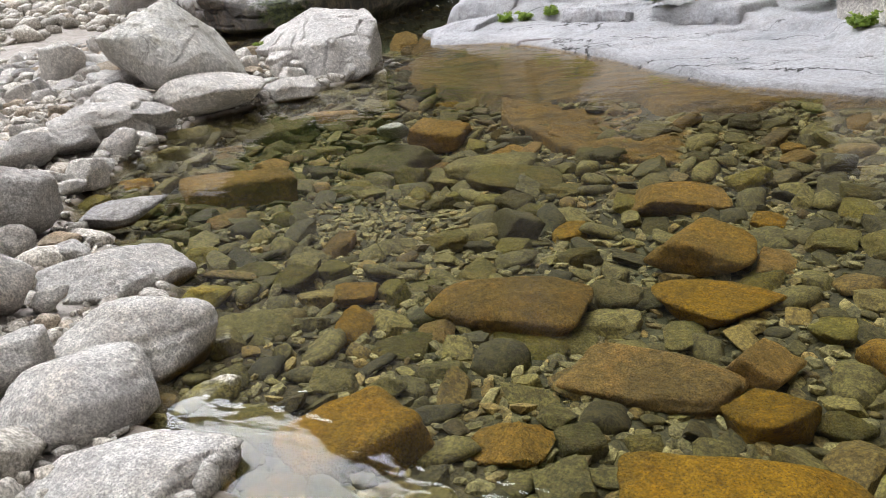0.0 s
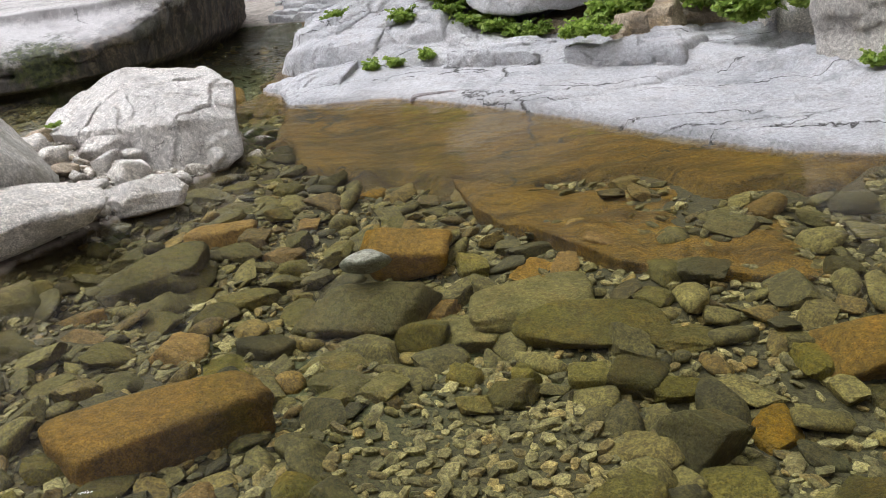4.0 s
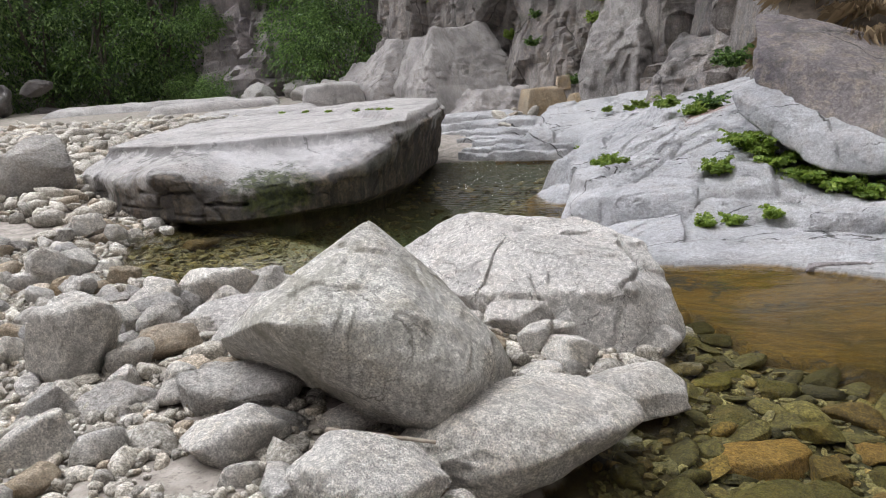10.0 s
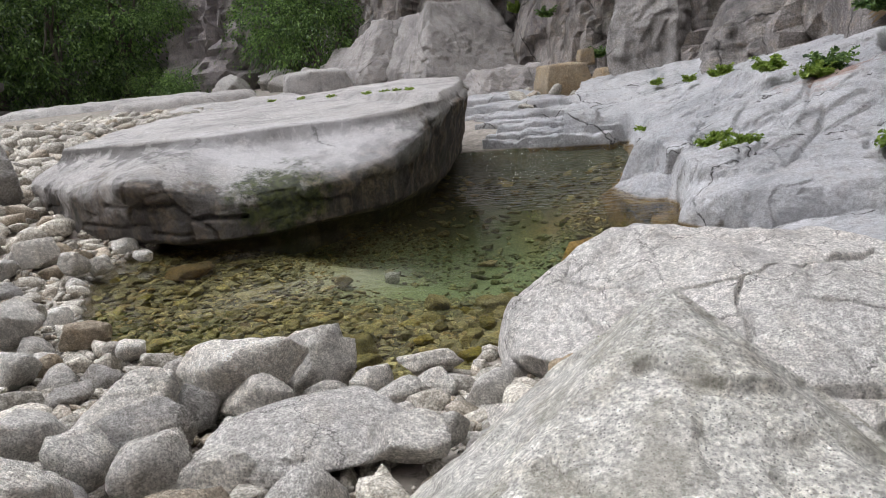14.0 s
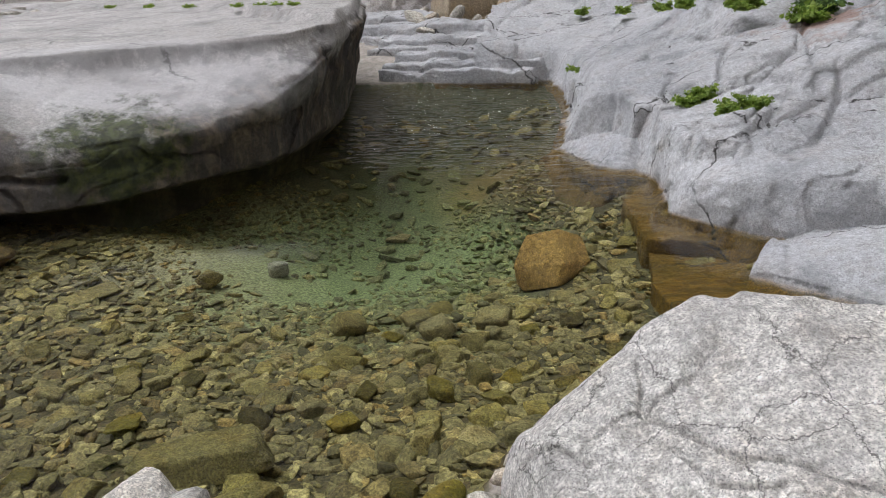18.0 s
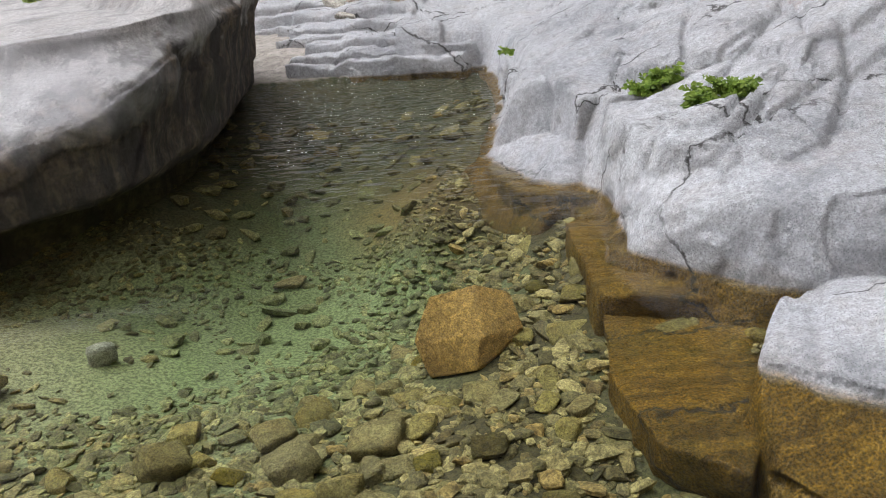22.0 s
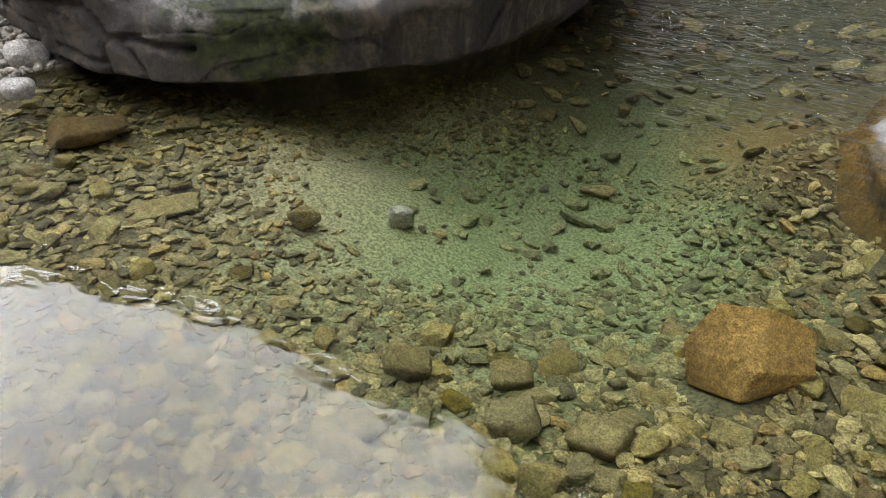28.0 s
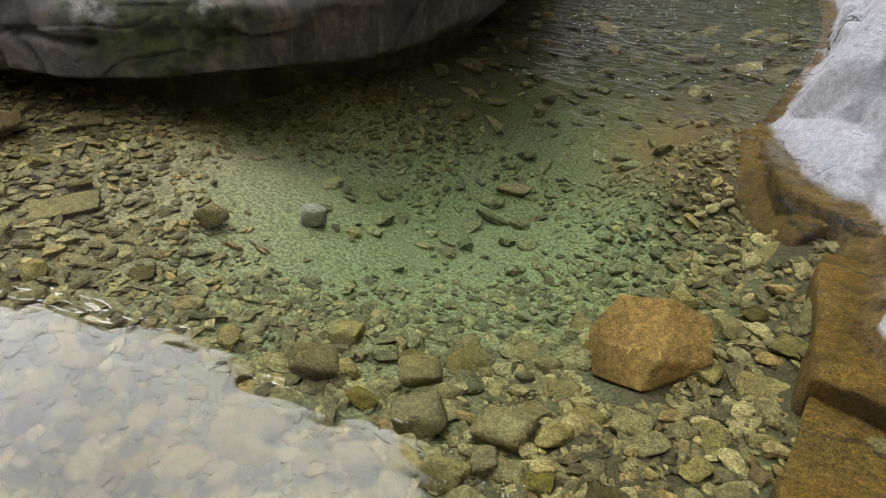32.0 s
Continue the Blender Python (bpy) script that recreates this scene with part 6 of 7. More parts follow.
# the upstream flats beyond the great slab
for n_, (x0, x1, y0, y1, z1) in enumerate([(-12.5, -8.0, 19.5, 23, 1.15), (-17, -11.5, 24, 28, 1.35), (-11, -7.5, 17.2, 19.4, 1.0), (-24, -15, 27, 33, 1.5), (-15.5, -11.5, 20.5, 22.5, 0.95), (-10.2, -8.0, 23.4, 25.4, 1.6)]):
    block("flat_bedrock", "long flat grey bedrock upstream", x0, x1, y0, y1, 0.0, z1, SLAB, 380 + n_, 25, 0.8, 18, 0.12, 5)
rs_ = np.random.RandomState(5)
for n_ in range(16):
    u = n_ / 15
    x, y, r = -37 + 10 * u + rs_.uniform(-1, 1), 25 + 6 * u + rs_.uniform(-1.5, 1.5), rs_.uniform(1.0, 1.9)
    rock("dark_boulder", "dark grey boulder in a far pile upstream", round(x, 2), round(y, 2), 0.6 + 0.8 * (n_ % 3), r * 1.4, r * 1.1, r * 0.8, n_ * 40, 900 + n_, 0.9, PILE, 5)
for n_ in range(14):
    x, y, r = -15.5 + 9 * n_ / 14 + rs_.uniform(-0.6, 0.6), 31.5 - 5 * n_ / 14 + rs_.uniform(-1, 1), rs_.uniform(0.7, 1.4)
    rock("grey_boulder", "grey boulder below the bush at the cliff foot", round(x, 2), round(y, 2), 0.7, r * 1.3, r, r * 0.9, n_ * 50, 940 + n_, 0.8, GREY, 4)


# ---------------------------------------------------------------- scattered stones: none lies on another's place
class Floor:
    def __init__(self):
        self.grid = {}
        for x, y, r in TAKEN:
            self.put(x, y, r)

    def put(self, x, y, r):
        for i in range(int((x - r) // 0.25), int((x + r) // 0.25) + 1):
            for j in range(int((y - r) // 0.25), int((y + r) // 0.25) + 1):
                self.grid.setdefault((i, j), []).append((x, y, r))

    def free(self, x, y, r, slack):
        for i in range(int((x - r) // 0.25), int((x + r) // 0.25) + 1):
            for j in range(int((y - r) // 0.25), int((y + r) // 0.25) + 1):
                for a, b, c in self.grid.get((i, j), ()):
                    if (a - x) ** 2 + (b - y) ** 2 < ((c + r) * slack) ** 2:
                        return False
        return True


FLOOR = Floor()


def is_bank(x, y):
    past, out = bank_edge(x, y)
    return bank_keep(x, y) & ((wet_distance(x, y) < 0) | (past < 0.08))


def lay(seed, area, tries, size, want, slack=0.9):
    """Places inside the area for stones of falling size: x, y, radius."""
    rs = np.random.RandomState(seed)
    x0, x1, y0, y1 = area
    x, y = rs.uniform(x0, x1, tries), rs.uniform(y0, y1, tries)
    r = size[1] - (size[1] - size[0]) * np.linspace(0, 1, tries) ** 0.55
    ok = want(x, y)
    out = []
    for a, b, c in zip(x[ok], y[ok], r[ok]):
        if FLOOR.free(a, b, c, slack):
            FLOOR.put(a, b, c)
            out.append((a, b, c))
    return np.array(out).reshape(-1, 3)


def dry_beach(x, y):
    w = wet_distance(x, y)
    return (w < -0.03) & (w > -3.2) & ~bank_keep(x, y) & (x < 5.6) & (y < 9.6) & ~((x > -5.7) & (y > 8.95))


def pool_bed(x, y):
    return (wet_distance(x, y) > 0.02) & ~is_bank(x, y)


def sandy(x, y):
    """Fine gravel lies in the middle of the far pool and in a patch of the near one."""
    return np.maximum(np.maximum(np.exp(-(((x + 3.2) / 1.3) ** 2 + ((y - 9.6) / 1.0) ** 2)), np.exp(-(((x + 2.4) / 0.8) ** 2 + ((y - 10.2) / 0.9) ** 2))), 0.8 * np.exp(-(((x - 2.6) / 0.7) ** 2 + ((y - 2.1) / 0.5) ** 2)))


STONE_KINDS = [stone_points(2000 + 13 * k, 3, (0.4, 0.7, 1.0)[k % 3]) for k in range(12)]


BED_KINDS = [shard_points(2900 + 17 * k, 3) for k in range(12)]
GRIT_KINDS = [shard_points(3100 + 17 * k, 2) for k in range(12)]
CRUMB_KINDS = [shard_points(3300 + 17 * k, 1) for k in range(12)]
COBBLE_KINDS = [stone_points(2700 + 17 * k, 2 + k % 2, (0.2, 0.5, 0.9)[k % 3]) for k in range(12)]


def lone_stones(name, label, category, group, spots, mats, seed, flat, kinds=STONE_KINDS):
    rs = np.random.RandomState(seed)
    shared = {}
    z = ground_height(spots[:, 0], spots[:, 1])
    for n, ((x, y, r), zz) in enumerate(zip(spots, z)):
        k, m = rs.randint(12), mats[rs.randint(len(mats))]
        if (k, m.name) not in shared:
            shared[k, m.name] = mesh_of(name, *kinds[k], m, kinds is not BED_KINDS)
        ob = new(name, shared[k, m.name])
        w, d = 2 * r * rs.uniform(0.9, 1.25), 2 * r * rs.uniform(0.65, 0.95)
        h = 2 * r * rs.uniform(*flat)
        ob.matrix_world = pose(x, y, zz + 0.28 * h, rs.normal(0, 9), rs.normal(0, 9), rs.uniform(0, 360)) @ Matrix.Diagonal((w, d, h, 1))
        tagged(ob, label, category, group)


def heap(name, label, category, spots, kinds, mat, seed, flat, lift=0.25, smooth=True):
    rs = np.random.RandomState(seed)
    z = ground_height(spots[:, 0], spots[:, 1])
    n = len(spots)
    which = rs.randint(12, size=n)
    turn, tilt = rs.uniform(0, 6.283, n), rs.normal(0, 0.22, (n, 2))
    dims = 2 * spots[:, 2:3] * np.stack([rs.uniform(0.9, 1.6, n), rs.uniform(0.6, 1.05, n), rs.uniform(*flat, n)], -1)
    verts, faces, count = [], [], 0
    for k in range(12):
        pick = np.flatnonzero(which == k)
        if not len(pick):
            continue
        p, f = kinds[k]
        q = p[None] * dims[pick][:, None]
        q[..., 2] += q[..., 0] * tilt[pick, 0][:, None] + q[..., 1] * tilt[pick, 1][:, None]
        c, s = np.cos(turn[pick])[:, None], np.sin(turn[pick])[:, None]
        q = np.stack([q[..., 0] * c - q[..., 1] * s + spots[pick, 0][:, None], q[..., 0] * s + q[..., 1] * c + spots[pick, 1][:, None],
                      q[..., 2] + (z[pick] + lift * dims[pick, 2])[:, None]], -1)
        verts.append(q.reshape(-1, 3))
        faces.append((f[None] + (np.arange(len(pick)) * len(p))[:, None, None]).reshape(-1, 3) + count)
        count += len(pick) * len(p)
    return tagged(new(name, mesh_of(name, np.concatenate(verts), np.concatenate(faces), mat, smooth)), label, category, kind="stuff")


def heap_material(name, mat_a, under):
    """Stones of a joined heap, each its own tone."""
    mat = bpy.data.materials.new(name)
    node, wire, noise_of, span, blend, calc = grow(mat)
    pos, z = height_of(node, wire)
    isle = node("ShaderNodeNewGeometry").outputs["Random Per Island"]
    mid, fine, mottle = noise_of(pos, 9, 6, 0.65), noise_of(pos, 90, 5, 0.8), noise_of(pos, 26, 7, 0.75)
    second = calc("FRACT", calc("MULTIPLY", isle, 9.7))
    third = calc("FRACT", calc("MULTIPLY", isle, 31.3))
    dry = blend(isle, mat_a[0], mat_a[1])
    dry = blend(span(second, 0.75, 1.0, 0, 0.6), dry, mat_a[2])
    sunk = blend(isle, under[0], under[1])
    sunk = blend(span(second, 0.7, 1.0, 0, 0.8), sunk, under[2])
    # deep stones take the water's green tint in their colour
    sunk = blend(span(calc("ADD", z, span(mid, 0.3, 0.7, -0.1, 0.1)), -0.34, -0.62, 0, 0.65), sunk, (0.15, 0.2, 0.085))
    sunk = blend(1.0, sunk, blend(span(third, 0, 1), (0.5, 0.5, 0.5), (1.35, 1.35, 1.35)), "MULTIPLY")
    col = blend(span(calc("ADD", z, span(mid, 0.3, 0.7, -0.025, 0.025)), 0.02, -0.015), dry, sunk)
    col = blend(1.0, col, blend(span(fine, 0.41, 0.59), (0.5, 0.49, 0.47), (1.35, 1.33, 1.28)), "MULTIPLY")
    col = blend(1.0, col, blend(span(mottle, 0.42, 0.58), (0.62, 0.6, 0.55), (1.25, 1.25, 1.22)), "MULTIPLY")
    finish(node, wire, col, 0.7, [(mid, 0.6, 0.02), (mottle, 0.8, 0.014), (fine, 0.7, 0.006)])
    return mat


HEAP = heap_material("mixed_pebbles", ((0.57, 0.54, 0.50), (0.30, 0.285, 0.27), (0.46, 0.365, 0.27)), ((0.19, 0.155, 0.046), (0.08, 0.066, 0.019), (0.215, 0.13, 0.028)))

FARBED = heap_material("khaki_gravel", ((0.57, 0.54, 0.50), (0.30, 0.285, 0.27), (0.46, 0.365, 0.27)), ((0.34, 0.29, 0.13), (0.13, 0.112, 0.043), (0.30, 0.2, 0.062)))

spots = lay(1, (-6.5, 5.0, -2.2, 9.5), 9000, (0.04, 0.15), dry_beach, 0.74)
lone_stones("beach_stone", "pale granite stone on the pebble beach", "stone", "beach stones", spots[:290], [GRANITE, GRANITE, GRANITE, GREY, CRACKED, TAN], 11, (0.5, 0.85))
if len(spots) > 290:
    heap("beach_cobbles", "pale mixed cobbles of the beach", "cobbles", spots[290:], COBBLE_KINDS, HEAP, 12, (0.5, 0.85))
spots = lay(2, (-6.5, 5.0, -2.2, 9.5), 70000, (0.012, 0.045), dry_beach, 0.5)
heap("beach_pebbles", "pale grey and cream pebbles between the beach stones", "pebbles", spots, CRUMB_KINDS, HEAP, 13, (0.5, 0.9), 0.3)
spots = lay(3, (-0.5, 6.6, -0.8, 6.8), 9000, (0.025, 0.13), lambda x, y: pool_bed(x, y) & (sandy(x, y) < 0.45), 0.7)
lone_stones("bed_stone", "olive-brown algae-coated stone on the pool bed", "stone", "near pool bed stones", spots[:130], [OLIVE, OLIVE, OLIVE, ORANGE], 14, (0.25, 0.5), BED_KINDS)
if len(spots) > 130:
    heap("bed_cobbles", "olive-brown cobbles covering the near pool bed", "cobbles", spots[130::2], COBBLE_KINDS, HEAP, 15, (0.3, 0.62))
    heap("bed_cobbles", "flat olive-brown broken stones of the near pool bed", "cobbles", spots[131::2], BED_KINDS, HEAP, 25, (0.28, 0.6), smooth=False)
spots = lay(4, (-5.6, 0.2, 5.8, 9.6), 3000, (0.032, 0.085), lambda x, y: pool_bed(x, y) & (sandy(x, y) < np.random.RandomState(6).uniform(0, 0.45, x.shape)) & (x + 0.4 * y > np.random.RandomState(7).uniform(-3.4, 1.6, x.shape)), 0.72)[:170]
lone_stones("bed_stone", "olive and khaki angular stone on the pool bed", "stone", "far pool bed stones", spots, [KHAKI, KHAKI, KHAKI, OLIVE], 16, (0.35, 0.65), BED_KINDS)
spots = lay(10, (-5.6, 0.2, 5.8, 10.4), 34000, (0.014, 0.05), lambda x, y: pool_bed(x, y) & (sandy(x, y) < np.random.RandomState(3).uniform(0, 0.6, x.shape)), 0.68)
if len(spots):
    rest = spots
    pale = (rest[:, 0] < -2.3 + 0.5 * np.sin(5 * rest[:, 1])) & (rest[:, 1] > 7.5 + 0.3 * np.sin(4 * rest[:, 0]))
    heap("bed_cobbles", "khaki cobbles covering the far pool bed", "cobbles", rest[pale], GRIT_KINDS, FARBED, 17, (0.25, 0.5), smooth=False)
    heap("bed_cobbles", "olive-brown cobbles of the far pool bed", "cobbles", rest[~pale], GRIT_KINDS, FARBED, 22, (0.35, 0.7), smooth=False)
spots = lay(5, (-0.5, 6.6, -0.9, 6.8), 40000, (0.011, 0.04), pool_bed, 0.56)
heap("bed_gravel", "fine olive gravel of the near pool", "gravel", spots, CRUMB_KINDS, FARBED, 18, (0.4, 0.8), 0.2, False)
spots = np.concatenate([lay(9, (-6.0, 0.2, 5.8, 11.0), 42000, (0.009, 0.036), lambda x, y: pool_bed(x, y) & (sandy(x, y) < np.random.RandomState(8).uniform(0.08, 0.85, x.shape)), 0.56), lay(14, (-2.9, 0.2, 6.4, 8.9), 24000, (0.012, 0.036), pool_bed, 0.56), lay(6, (-3.4, 0.0, 9.4, 13.5), 700, (0.02, 0.1), pool_bed, 0.9)])
heap("bed_gravel", "fine khaki gravel and sand of the far pool", "gravel", spots, CRUMB_KINDS, FARBED, 21, (0.3, 0.7), 0.15, False)


def far_gravel(x, y):
    return ~bank_keep(x, y) & (np.hypot(x + 5.2, y - 11.8) > 2.6) & ~((x > -6.1) & (y > 9.1)) & (wet_distance(x, y) < -0.05)


spots = lay(7, (-18, -5.4, 8.5, 20), 14000, (0.03, 0.2), far_gravel, 0.75)
heap("far_cobbles", "pale cobbles of the gravel bar beside and beyond the slab", "cobbles", spots, CRUMB_KINDS, HEAP, 19, (0.5, 0.85), 0.3)


def outer_beach(x, y):
    w = wet_distance(x, y)
    return (w < -2.9) & (w > -8) & ~bank_keep(x, y) & ~((x > -9) & (y > 8.6)) & (y < 9)


spots = lay(12, (-11, 8.5, -9, 9), 5200, (0.05, 0.24), outer_beach, 0.8)
heap("beach_cobbles", "pale mixed cobbles higher on the beach", "cobbles", spots, CRUMB_KINDS, HEAP, 23, (0.5, 0.85), 0.25)
spots = lay(8, (-2.6, 0.6, 17.6, 20.4), 500, (0.05, 0.2), lambda x, y: y > 0, 0.8)
for s in spots:
    s[2] *= 0.8
heap("cliff_rubble", "broken tan rubble at the cliff foot", "rubble", spots, COBBLE_KINDS, HEAP, 20, (0.6, 1.0), 1.2)


# ---------------------------------------------------------------- plants
def leaf_cards(centres, ways, length, width, seed, droop=0.2):
    """Folded leaves: four corners each, from a base along a way."""
    rs = np.random.RandomState(seed)
    n = len(centres)
    ways = ways / (np.linalg.norm(ways, axis=1, keepdims=True) + 1e-9)
    side = np.cross(ways, rs.normal(size=(n, 3)))
    side /= np.linalg.norm(side, axis=1, keepdims=True) + 1e-9
    up = np.cross(side, ways)
    ln, wd = (length * rs.uniform(0.6, 1.3, n))[:, None], (width * rs.uniform(0.7, 1.3, n))[:, None]
    mid = centres + ways * ln * 0.5
    tip = centres + ways * ln - np.array((0, 0, 1)) * ln * droop
    verts = np.stack([centres, mid + side * wd / 2 + up * wd * 0.15, tip, mid - side * wd / 2 + up * wd * 0.15], 1).reshape(-1, 3)
    i = np.arange(n)[:, None] * 4
    return verts, np.concatenate([i + (0, 1, 2), i + (0, 2, 3)])


def tube(points, radii, sides=8):
    points = np.array(points, float)
    rings, along = [], np.gradient(points, axis=0)
    for p, r, d in zip(points, radii, along):
        d = d / np.linalg.norm(d)
        a = np.cross(d, (0.3, 0.9, 0.2))
        a /= np.linalg.norm(a)
        b = np.cross(d, a)
        ang = np.linspace(0, 2 * np.pi, sides, endpoint=False)[:, None]
        rings.append(p + r * (np.cos(ang) * a + np.sin(ang) * b))
    verts = np.concatenate(rings)
    faces = [(k * sides + j, k * sides + (j + 1) % sides, (k + 1) * sides + (j + 1) % sides, (k + 1) * sides + j) for k in range(len(points) - 1) for j in range(sides)]
    return verts, faces


def crown_points(seed, clumps, per, radius, centre, clump_r, flat=0.55):
    rs = np.random.RandomState(seed)
    d = rs.normal(size=(clumps, 3))
    d /= np.linalg.norm(d, axis=1, keepdims=True)
    c = d * np.array(radius) * (rs.uniform(0.35, 1.05, clumps) ** 0.6)[:, None] + centre
    off = rs.normal(size=(clumps, per, 3)) * clump_r * rs.uniform(0.6, 1.4, (clumps, 1, 1)) * (1, 1, flat)
    off[:, :, 2] -= 0.35 * (off[:, :, 0] ** 2 + off[:, :, 1] ** 2) / clump_r
    pts = (c[:, None] + off).reshape(-1, 3)
    ways = (off + d[:, None] * clump_r * 0.6 + rs.normal(size=off.shape) * 0.4 * clump_r).reshape(-1, 3)
    return pts, ways, c


def tree(seed, high, spread, leaf, mat, label):
    rs = np.random.RandomState(seed)
    ob = tagged(new("tree"), label, "tree")
    lean = rs.uniform(-0.06, 0.06, 2)
    steps = np.linspace(0, 1, 9)
    spine = np.stack([lean[0] * high * steps + 0.15 * np.sin(4 * steps), lean[1] * high * steps, high * 0.9 * steps], -1)
    part("trunk", mesh_of("trunk", *tube(spine, 0.022 * high * (1 - 0.85 * steps)), BARK), ob)
    pts, ways, c = crown_points(seed, 85, 100, (spread, spread, high * 0.45), (0, 0, high * 0.57), 0.046 * high, 0.3)
    for k in range(7):
        a, b = spine[2 + k % 6], c[k * 9]
        mid_ = (a + b) / 2 + (0, 0, -0.03 * high)
        part("limb", mesh_of("limb", *tube([a, mid_, b], [0.01 * high, 0.006 * high, 0.002 * high], 6), BARK), ob)
    part("crown", mesh_of("crown", *leaf_cards(pts, ways, leaf, leaf * 0.55, seed), mat, False), ob)
    return ob


def bush(seed, radius, high, leaf, mat, label, clumps=60, per=85):
    ob = tagged(new("bush"), label, "bush")
    pts, ways, c = crown_points(seed, clumps, per, (radius, radius, high * 0.5), (0, 0, high * 0.5), 0.16 * radius)
    for k in range(6):
        b = c[k * 5]
        part("stem", mesh_of("stem", *tube([(0.1 * b[0], 0.1 * b[1], -0.1), b * 0.55, b], [0.02 * high, 0.012 * high, 0.004 * high], 6), BARK), ob)
    part("foliage", mesh_of("foliage", *leaf_cards(pts, ways, leaf, leaf * 0.5, seed), mat, False), ob)
    return ob


def settle(ob, x, y, z, turn):
    ob.matrix_world = pose(x, y, z, 0, 0, turn)
    return ob


KINDS = [tree(501, 11, 3.4, 0.2, LEAF_DEEP, "dark green leafy forest tree on the far bank"), tree(502, 13, 3.8, 0.21, LEAF, "green leafy forest tree on the far bank"),
         tree(503, 9, 3.2, 0.18, LEAF, "bright green leafy tree on the far bank"), tree(504, 12, 3.0, 0.2, LEAF_DEEP, "tall dark green tree on the far bank")]
rs_ = np.random.RandomState(31)
grove = []
for row, (far, rise) in enumerate(((42, 0.4), (47, 3.5), (53, 8), (60, 14))):
    for az in np.arange(29 + row, 66, 4.6):
        a = radians(az + rs_.uniform(-1.2, 1.2))
        r = far + rs_.uniform(-1.5, 1.5)
        grove.append((-1 - r * math.sin(a), 5 + r * math.cos(a), rise + rs_.uniform(-0.5, 0.8)))
for x, y in [(-13, 36.5), (-10.5, 33), (-8, 29.5), (-5.5, 26.5), (-3, 24.3), (-0.5, 23.5), (2.5, 22), (4.5, 18), (5, 15.5), (-16, 38), (-20, 41), (-24, 45)]:
    grove.append((x - 1.5, y + 3.0, 24.0))
for n_, (x, y, z) in enumerate(grove):
    ob = KINDS[n_] if n_ < 4 else copy_thing(KINDS[(n_ * 3 + 1) % 4], Matrix())
    settle(ob, round(x, 2), round(y, 2), round(z, 2), n_ * 67 % 360)

BUSHES = [bush(601, 1.9, 3.6, 0.13, LEAF, "dense green bush at the cliff foot"), bush(602, 2.4, 3.0, 0.14, LEAF_DEEP, "dark green bush on the far bank"),
          bush(603, 1.3, 1.6, 0.11, LEAF, "low green bush on the far bank")]
PLACES = [(-12.2, 31.6, 1.4), (-27, 37.5, 1.0), (-18.4, 33.5, 1.0), (-10.9, 30.6, 1.5), (-24, 38.5, 1.2), (-21.5, 36.5, 1.2), (-13.6, 33.2, 2.4), (-30, 35, 1.0), (-20.3, 36.8, 4.5), (-11.6, 32.2, 3.5),
          (-33, 32, 1.0), (-17.2, 34.2, 1.0), (-25.5, 40, 3.2), (-36, 30, 1.2), (-15.0, 35.0, 5.5)]
for n_, (x, y, z) in enumerate(PLACES):
    ob = BUSHES[n_] if n_ < 3 else copy_thing(BUSHES[n_ % 3], Matrix())
    settle(ob, x, y, z, n_ * 83 % 360)


def fern(seed, radius, fronds, mat, label, leaf=0.05, name="fern_clump", high=0.6):
    rs = np.random.RandomState(seed)
    ob = tagged(new(name), label, "plant")
    pts, ways, verts_s, faces_s, base = [], [], [], [], 0
    for k in range(fronds):
        a, ln = rs.uniform(0, 6.283), radius * rs.uniform(0.5, 1.1)
        tip = np.array((math.cos(a) * ln, math.sin(a) * ln, ln * high * rs.uniform(0.2, 1.0)))
        start = rs.normal(0, 0.16 * radius, 3) * (1, 1, 0.1)
        us = np.linspace(0.12, 1, 9)
        line = start + np.outer(us, tip) + np.outer(us * (1 - us), (0, 0, 0.9 * ln * high))
        v, f = tube(line, np.linspace(0.006, 0.002, 9) * (radius / 0.2), 4)
        verts_s.append(v)
        faces_s += [tuple(i + base for i in q) for q in f]
        base += len(v)
        side = np.cross(tip, (0, 0, 1.0))
        side /= np.linalg.norm(side) + 1e-9
        for s in (-1, 1):
            pts.append(line)
            ways.append(np.tile(s * side + 0.5 * tip / ln, (9, 1)) + rs.normal(0, 0.25, (9, 3)))
    part("stalks", mesh_of("stalks", np.concatenate(verts_s), faces_s, mat), ob)
    part("leaves", mesh_of("leaves", *leaf_cards(np.concatenate(pts), np.concatenate(ways), leaf, leaf * 0.85, seed), mat, False), ob)
    return ob


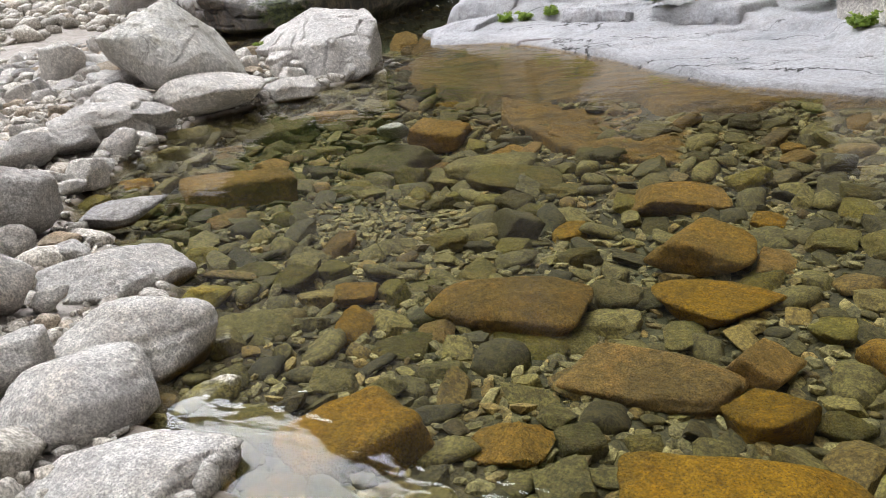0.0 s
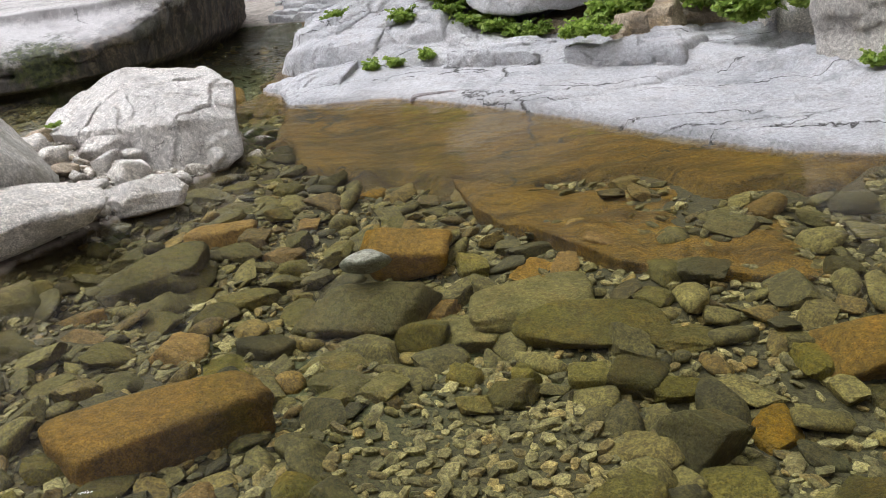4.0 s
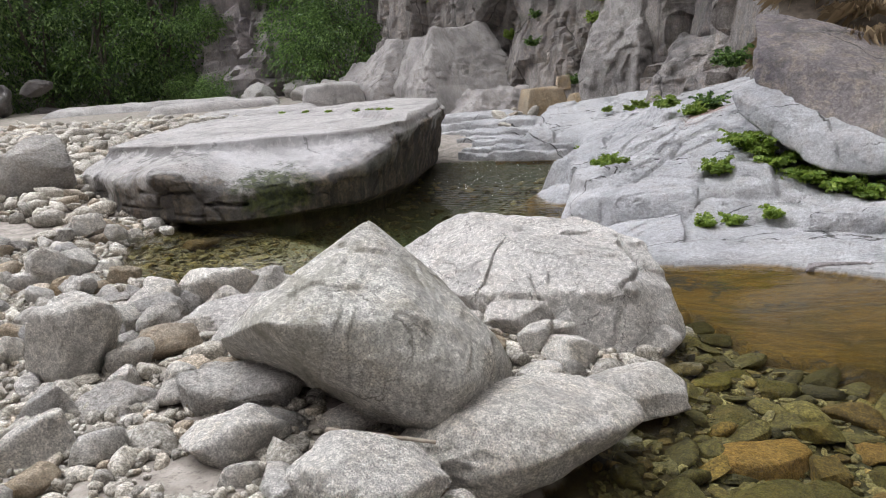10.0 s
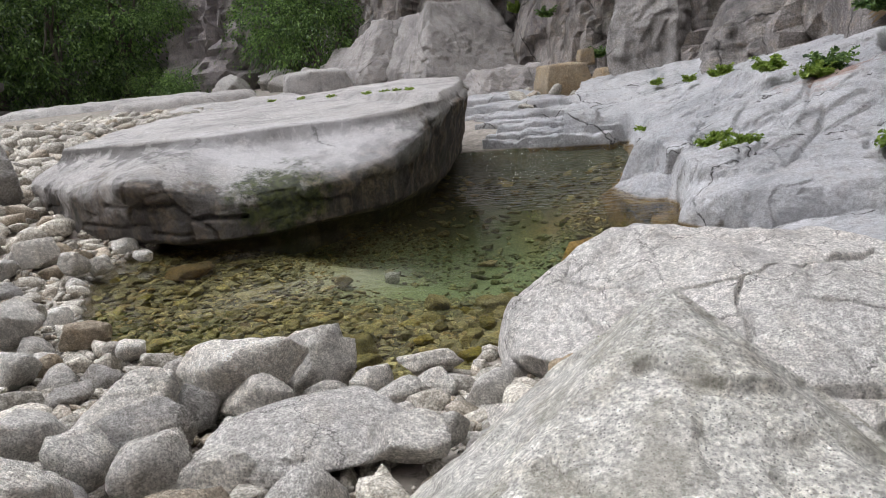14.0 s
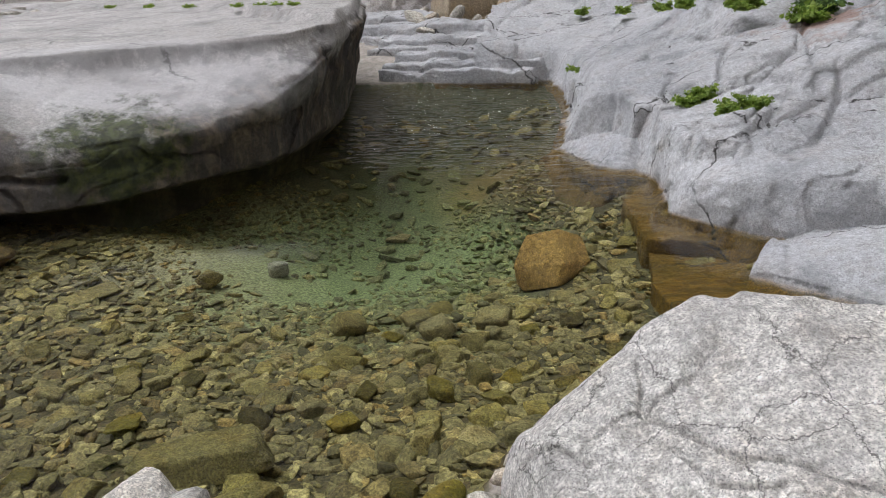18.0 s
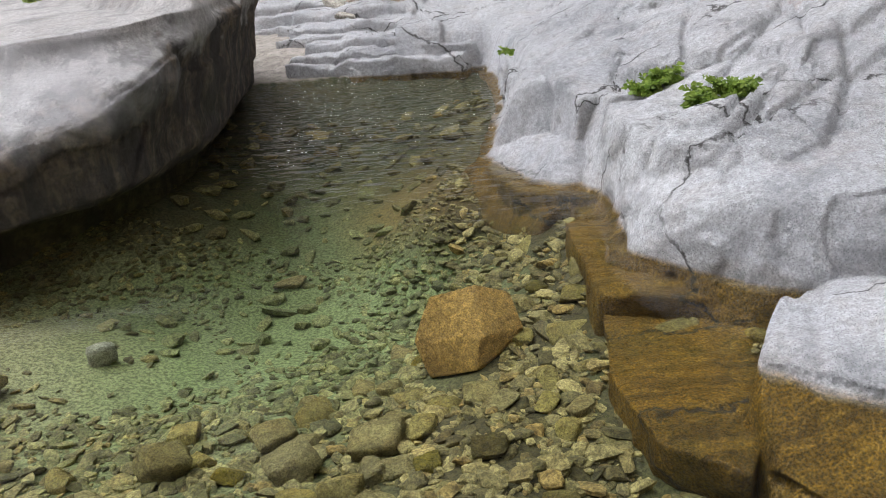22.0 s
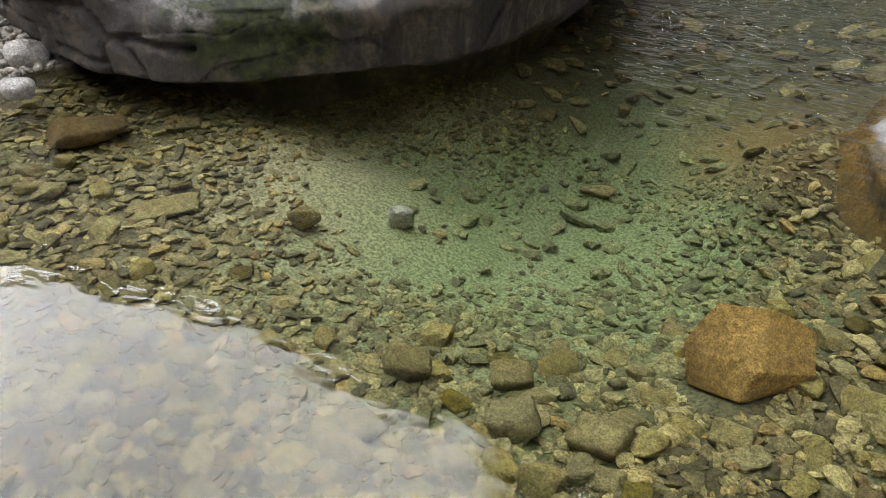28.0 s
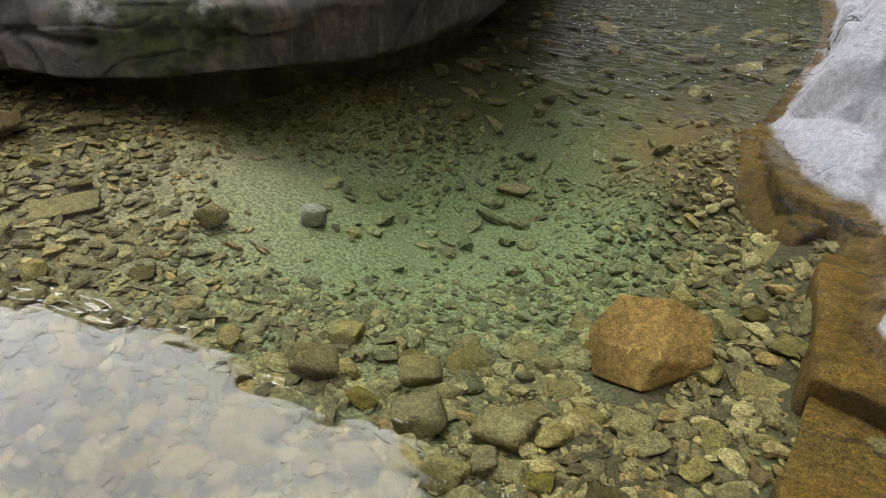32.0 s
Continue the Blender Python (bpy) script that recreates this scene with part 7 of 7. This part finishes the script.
FERNS = [fern(701, 0.15, 60, FERN, "bright green fern growing from a rock joint", 0.045, high=1.1), fern(702, 0.1, 44, FERN, "small green fern in a rock joint", 0.034, high=1.0),
         fern(703, 0.2, 80, FERN, "spreading green fern below the overhang", 0.05, high=0.9), fern(704, 0.2, 40, LEAF, "dark green shrubby plant on the rocks", 0.055, "rock_plant", 1.1),
         fern(705, 0.24, 60, FERN, "leafy green shrub growing between the bank rocks", 0.07, "rock_plant", 1.2)]
SPOTS = [(1.12, 8.88, None, 0), (1.5, 8.06, None, 1), (1.42, 9.25, None, 2), (1.45, 10.35, 1.5, 3), (1.7, 9.0, None, 2), (1.95, 8.8, None, 2), (2.2, 8.62, None, 2), (2.45, 8.48, None, 0), (2.65, 8.38, None, 0),
         (1.55, 9.12, None, 0), (3.16, 7.2, 0.36, 0), (3.0, 7.3, 0.34, 1), (3.35, 7.1, 0.36, 1), (3.42, 7.75, 0.36, 4), (3.65, 8.15, 0.4, 4), (4.3, 7.85, 0.42, 4), (4.4, 8.3, 0.55, 4), (4.15, 8.25, 0.5, 4), (4.5, 7.1, 0.36, 4), (4.7, 7.35, 0.4, 3), (5.03, 5.49, None, 1), (0.0, 9.56, None, 1),
         (0.12, 9.5, None, 1), (0.01, 10.18, None, 1), (-0.12, 10.1, None, 1), (-0.49, 13.27, 0.26, 1), (0.9, 7.95, None, 1), (1.15, 8.0, None, 1), (0.4, 12.2, 1.0, 1), (0.75, 11.6, 1.0, 0),
         (0.5, 13.4, 0.9, 1), (1.1, 11.0, None, 0), (1.3, 11.3, None, 3), (5.9, 4.5, 0.35, 2), (4.9, 6.6, 0.5, 2), (4.75, 6.9, 0.6, 3), (-0.9, 19.4, 1.2, 3), (-2.0, 20.6, 2.2, 3), (0.3, 14.6, 0.8, 1), (-0.1, 15.4, 0.75, 1)]
for n_, (x, y, z, k) in enumerate(SPOTS):
    first = [s_[3] for s_ in SPOTS].index(k) == n_
    ob = FERNS[k] if first else copy_thing(FERNS[k], Matrix())
    if z is None:
        z = float(bank_height(np.array([x]), np.array([y]))[0])
    settle(ob, x, y, round(z, 3), n_ * 71 % 360)
WEEDS = fern(711, 0.07, 16, FERN, "low weed in the long crack of the slab", 0.022, "slab_weed")
for n_, (x, y) in enumerate([(-4.9, 13.4), (-5.6, 14.0), (-4.2, 12.9), (-3.9, 12.75), (-3.7, 12.65), (-3.5, 12.55), (-6.3, 14.5)]):
    settle(WEEDS if n_ == 0 else copy_thing(WEEDS, Matrix()), x, y, 1.2, n_ * 50)
settle(copy_thing(WEEDS, Matrix()), -1.21, 5.52, 0.34, 20)["label"] = "small green weed growing on the cracked boulder"

# the earthy slope above the overhanging boulder
EARTH = big_rock("earth_slope", "brown earthy slope with dry grass above the boulder",
         [(2.0, 10.6, 1.85), (3.5, 10.4, 1.45), (5.6, 9.9, 1.2), (8, 8.9, 1.2), (2.2, 12.2, 3.2), (4.6, 11.8, 3.0), (8.5, 10.6, 2.8), (3, 12.5, 0.5), (8, 11.0, 0.5), (4, 10.6, 0.6)],
         plain_material("dry_earth", (0.155, 0.12, 0.088), (0.06, 0.047, 0.034), 9), "earth", n=6, p=14, amp=0.15, seed=71)


def grass(seed, blades, radius, length, mat, label):
    rs = np.random.RandomState(seed)
    a, r = rs.uniform(0, 6.283, blades), radius * np.sqrt(rs.uniform(0, 1, blades)) * 0.5
    base = np.stack([r * np.cos(a), r * np.sin(a), 0 * a], -1)
    ways = base * 2.6 / radius + rs.normal(0, 0.5, (blades, 3)) + (0, 0, 0.75)
    return tagged(new("grass_tuft", mesh_of("grass_tuft", *leaf_cards(base, ways, length, 0.007, seed, 0.55), mat, False)), label, "grass")


TUFTS = [grass(801, 620, 0.8, 0.3, DRYGRASS, "dry brown grass tuft on the slope"), grass(802, 420, 0.5, 0.34, LEAF, "green grass tuft on the slope")]
for n_, (x, y, z, k) in enumerate([(3.0, 10.8, 2.0, 0), (3.9, 10.7, 1.8, 1), (2.5, 11.1, 2.35, 0), (4.4, 10.7, 1.85, 0), (5.0, 10.4, 1.6, 0), (3.5, 11.0, 2.15, 1), (4.7, 11.0, 2.15, 0), (5.6, 10.2, 1.6, 1),
                                   (2.2, 11.6, 2.75, 0), (3.4, 11.4, 2.5, 0), (6.2, 10.1, 1.65, 0), (4.2, 11.3, 2.45, 0)]):
    ob = TUFTS[k] if n_ < 2 and n_ == k else copy_thing(TUFTS[k], Matrix())
    settle(ob, x, y, z, n_ * 47)


def spots_on(ob, seed, count, test):
    """Places on a thing's surface that pass a test."""
    rs = np.random.RandomState(seed)
    co = np.zeros(len(ob.data.vertices) * 3, np.float32)
    ob.data.vertices.foreach_get("co", co)
    co = co.reshape(-1, 3) + np.array(ob.location)
    co = co[test(co)]
    return co[rs.choice(len(co), min(count, len(co)), False)]


for n_, (x, y, z) in enumerate(spots_on(EARTH, 5, 34, lambda c: (c[:, 2] > 1.35) & (c[:, 1] < 11.6) & (c[:, 0] < 7))):
    settle(copy_thing(TUFTS[1 if n_ % 5 == 0 else 0], Matrix()), float(x), float(y), float(z) - 0.02, n_ * 53)
for n_, (x, y, z) in enumerate(spots_on(CLIFF_BACK, 6, 26, lambda c: (c[:, 2] > 2.2) & (c[:, 2] < 9) & (c[:, 0] > -7) & (c[:, 0] < 2.5))):
    settle(copy_thing(FERNS[3 + n_ % 2], Matrix.Diagonal((1.6, 1.6, 1.6, 1))), float(x), float(y), float(z) - 0.05, n_ * 37)


def stick(label, a, b, r, seed):
    rs = np.random.RandomState(seed)
    us = np.linspace(0, 1, 9)[:, None]
    a, b = np.array(a, float), np.array(b, float)
    line = a + us * (b - a) + np.concatenate([rs.normal(0, 0.012 * np.linalg.norm(b - a), (9, 2)), 0 * us], 1)
    v, f = tube(line - a, np.linspace(r, 0.6 * r, 9), 8)
    ob = new("driftwood_stick", mesh_of("driftwood_stick", v, f, DRIFTWOOD))
    ob.location = a
    return tagged(ob, label, "stick")


stick("bleached driftwood stick lying on the beach stones", (-1.03, 3.32, 0.36), (-0.58, 3.36, 0.3), 0.012, 1)
stick("grey dead branch lying on the slope", (3.1, 10.2, 1.7), (4.6, 9.9, 1.45), 0.03, 2)
stick("fallen grey branch leaning at the cliff foot", (-0.7, 19.0, 1.0), (0.1, 17.6, 0.75), 0.05, 3)
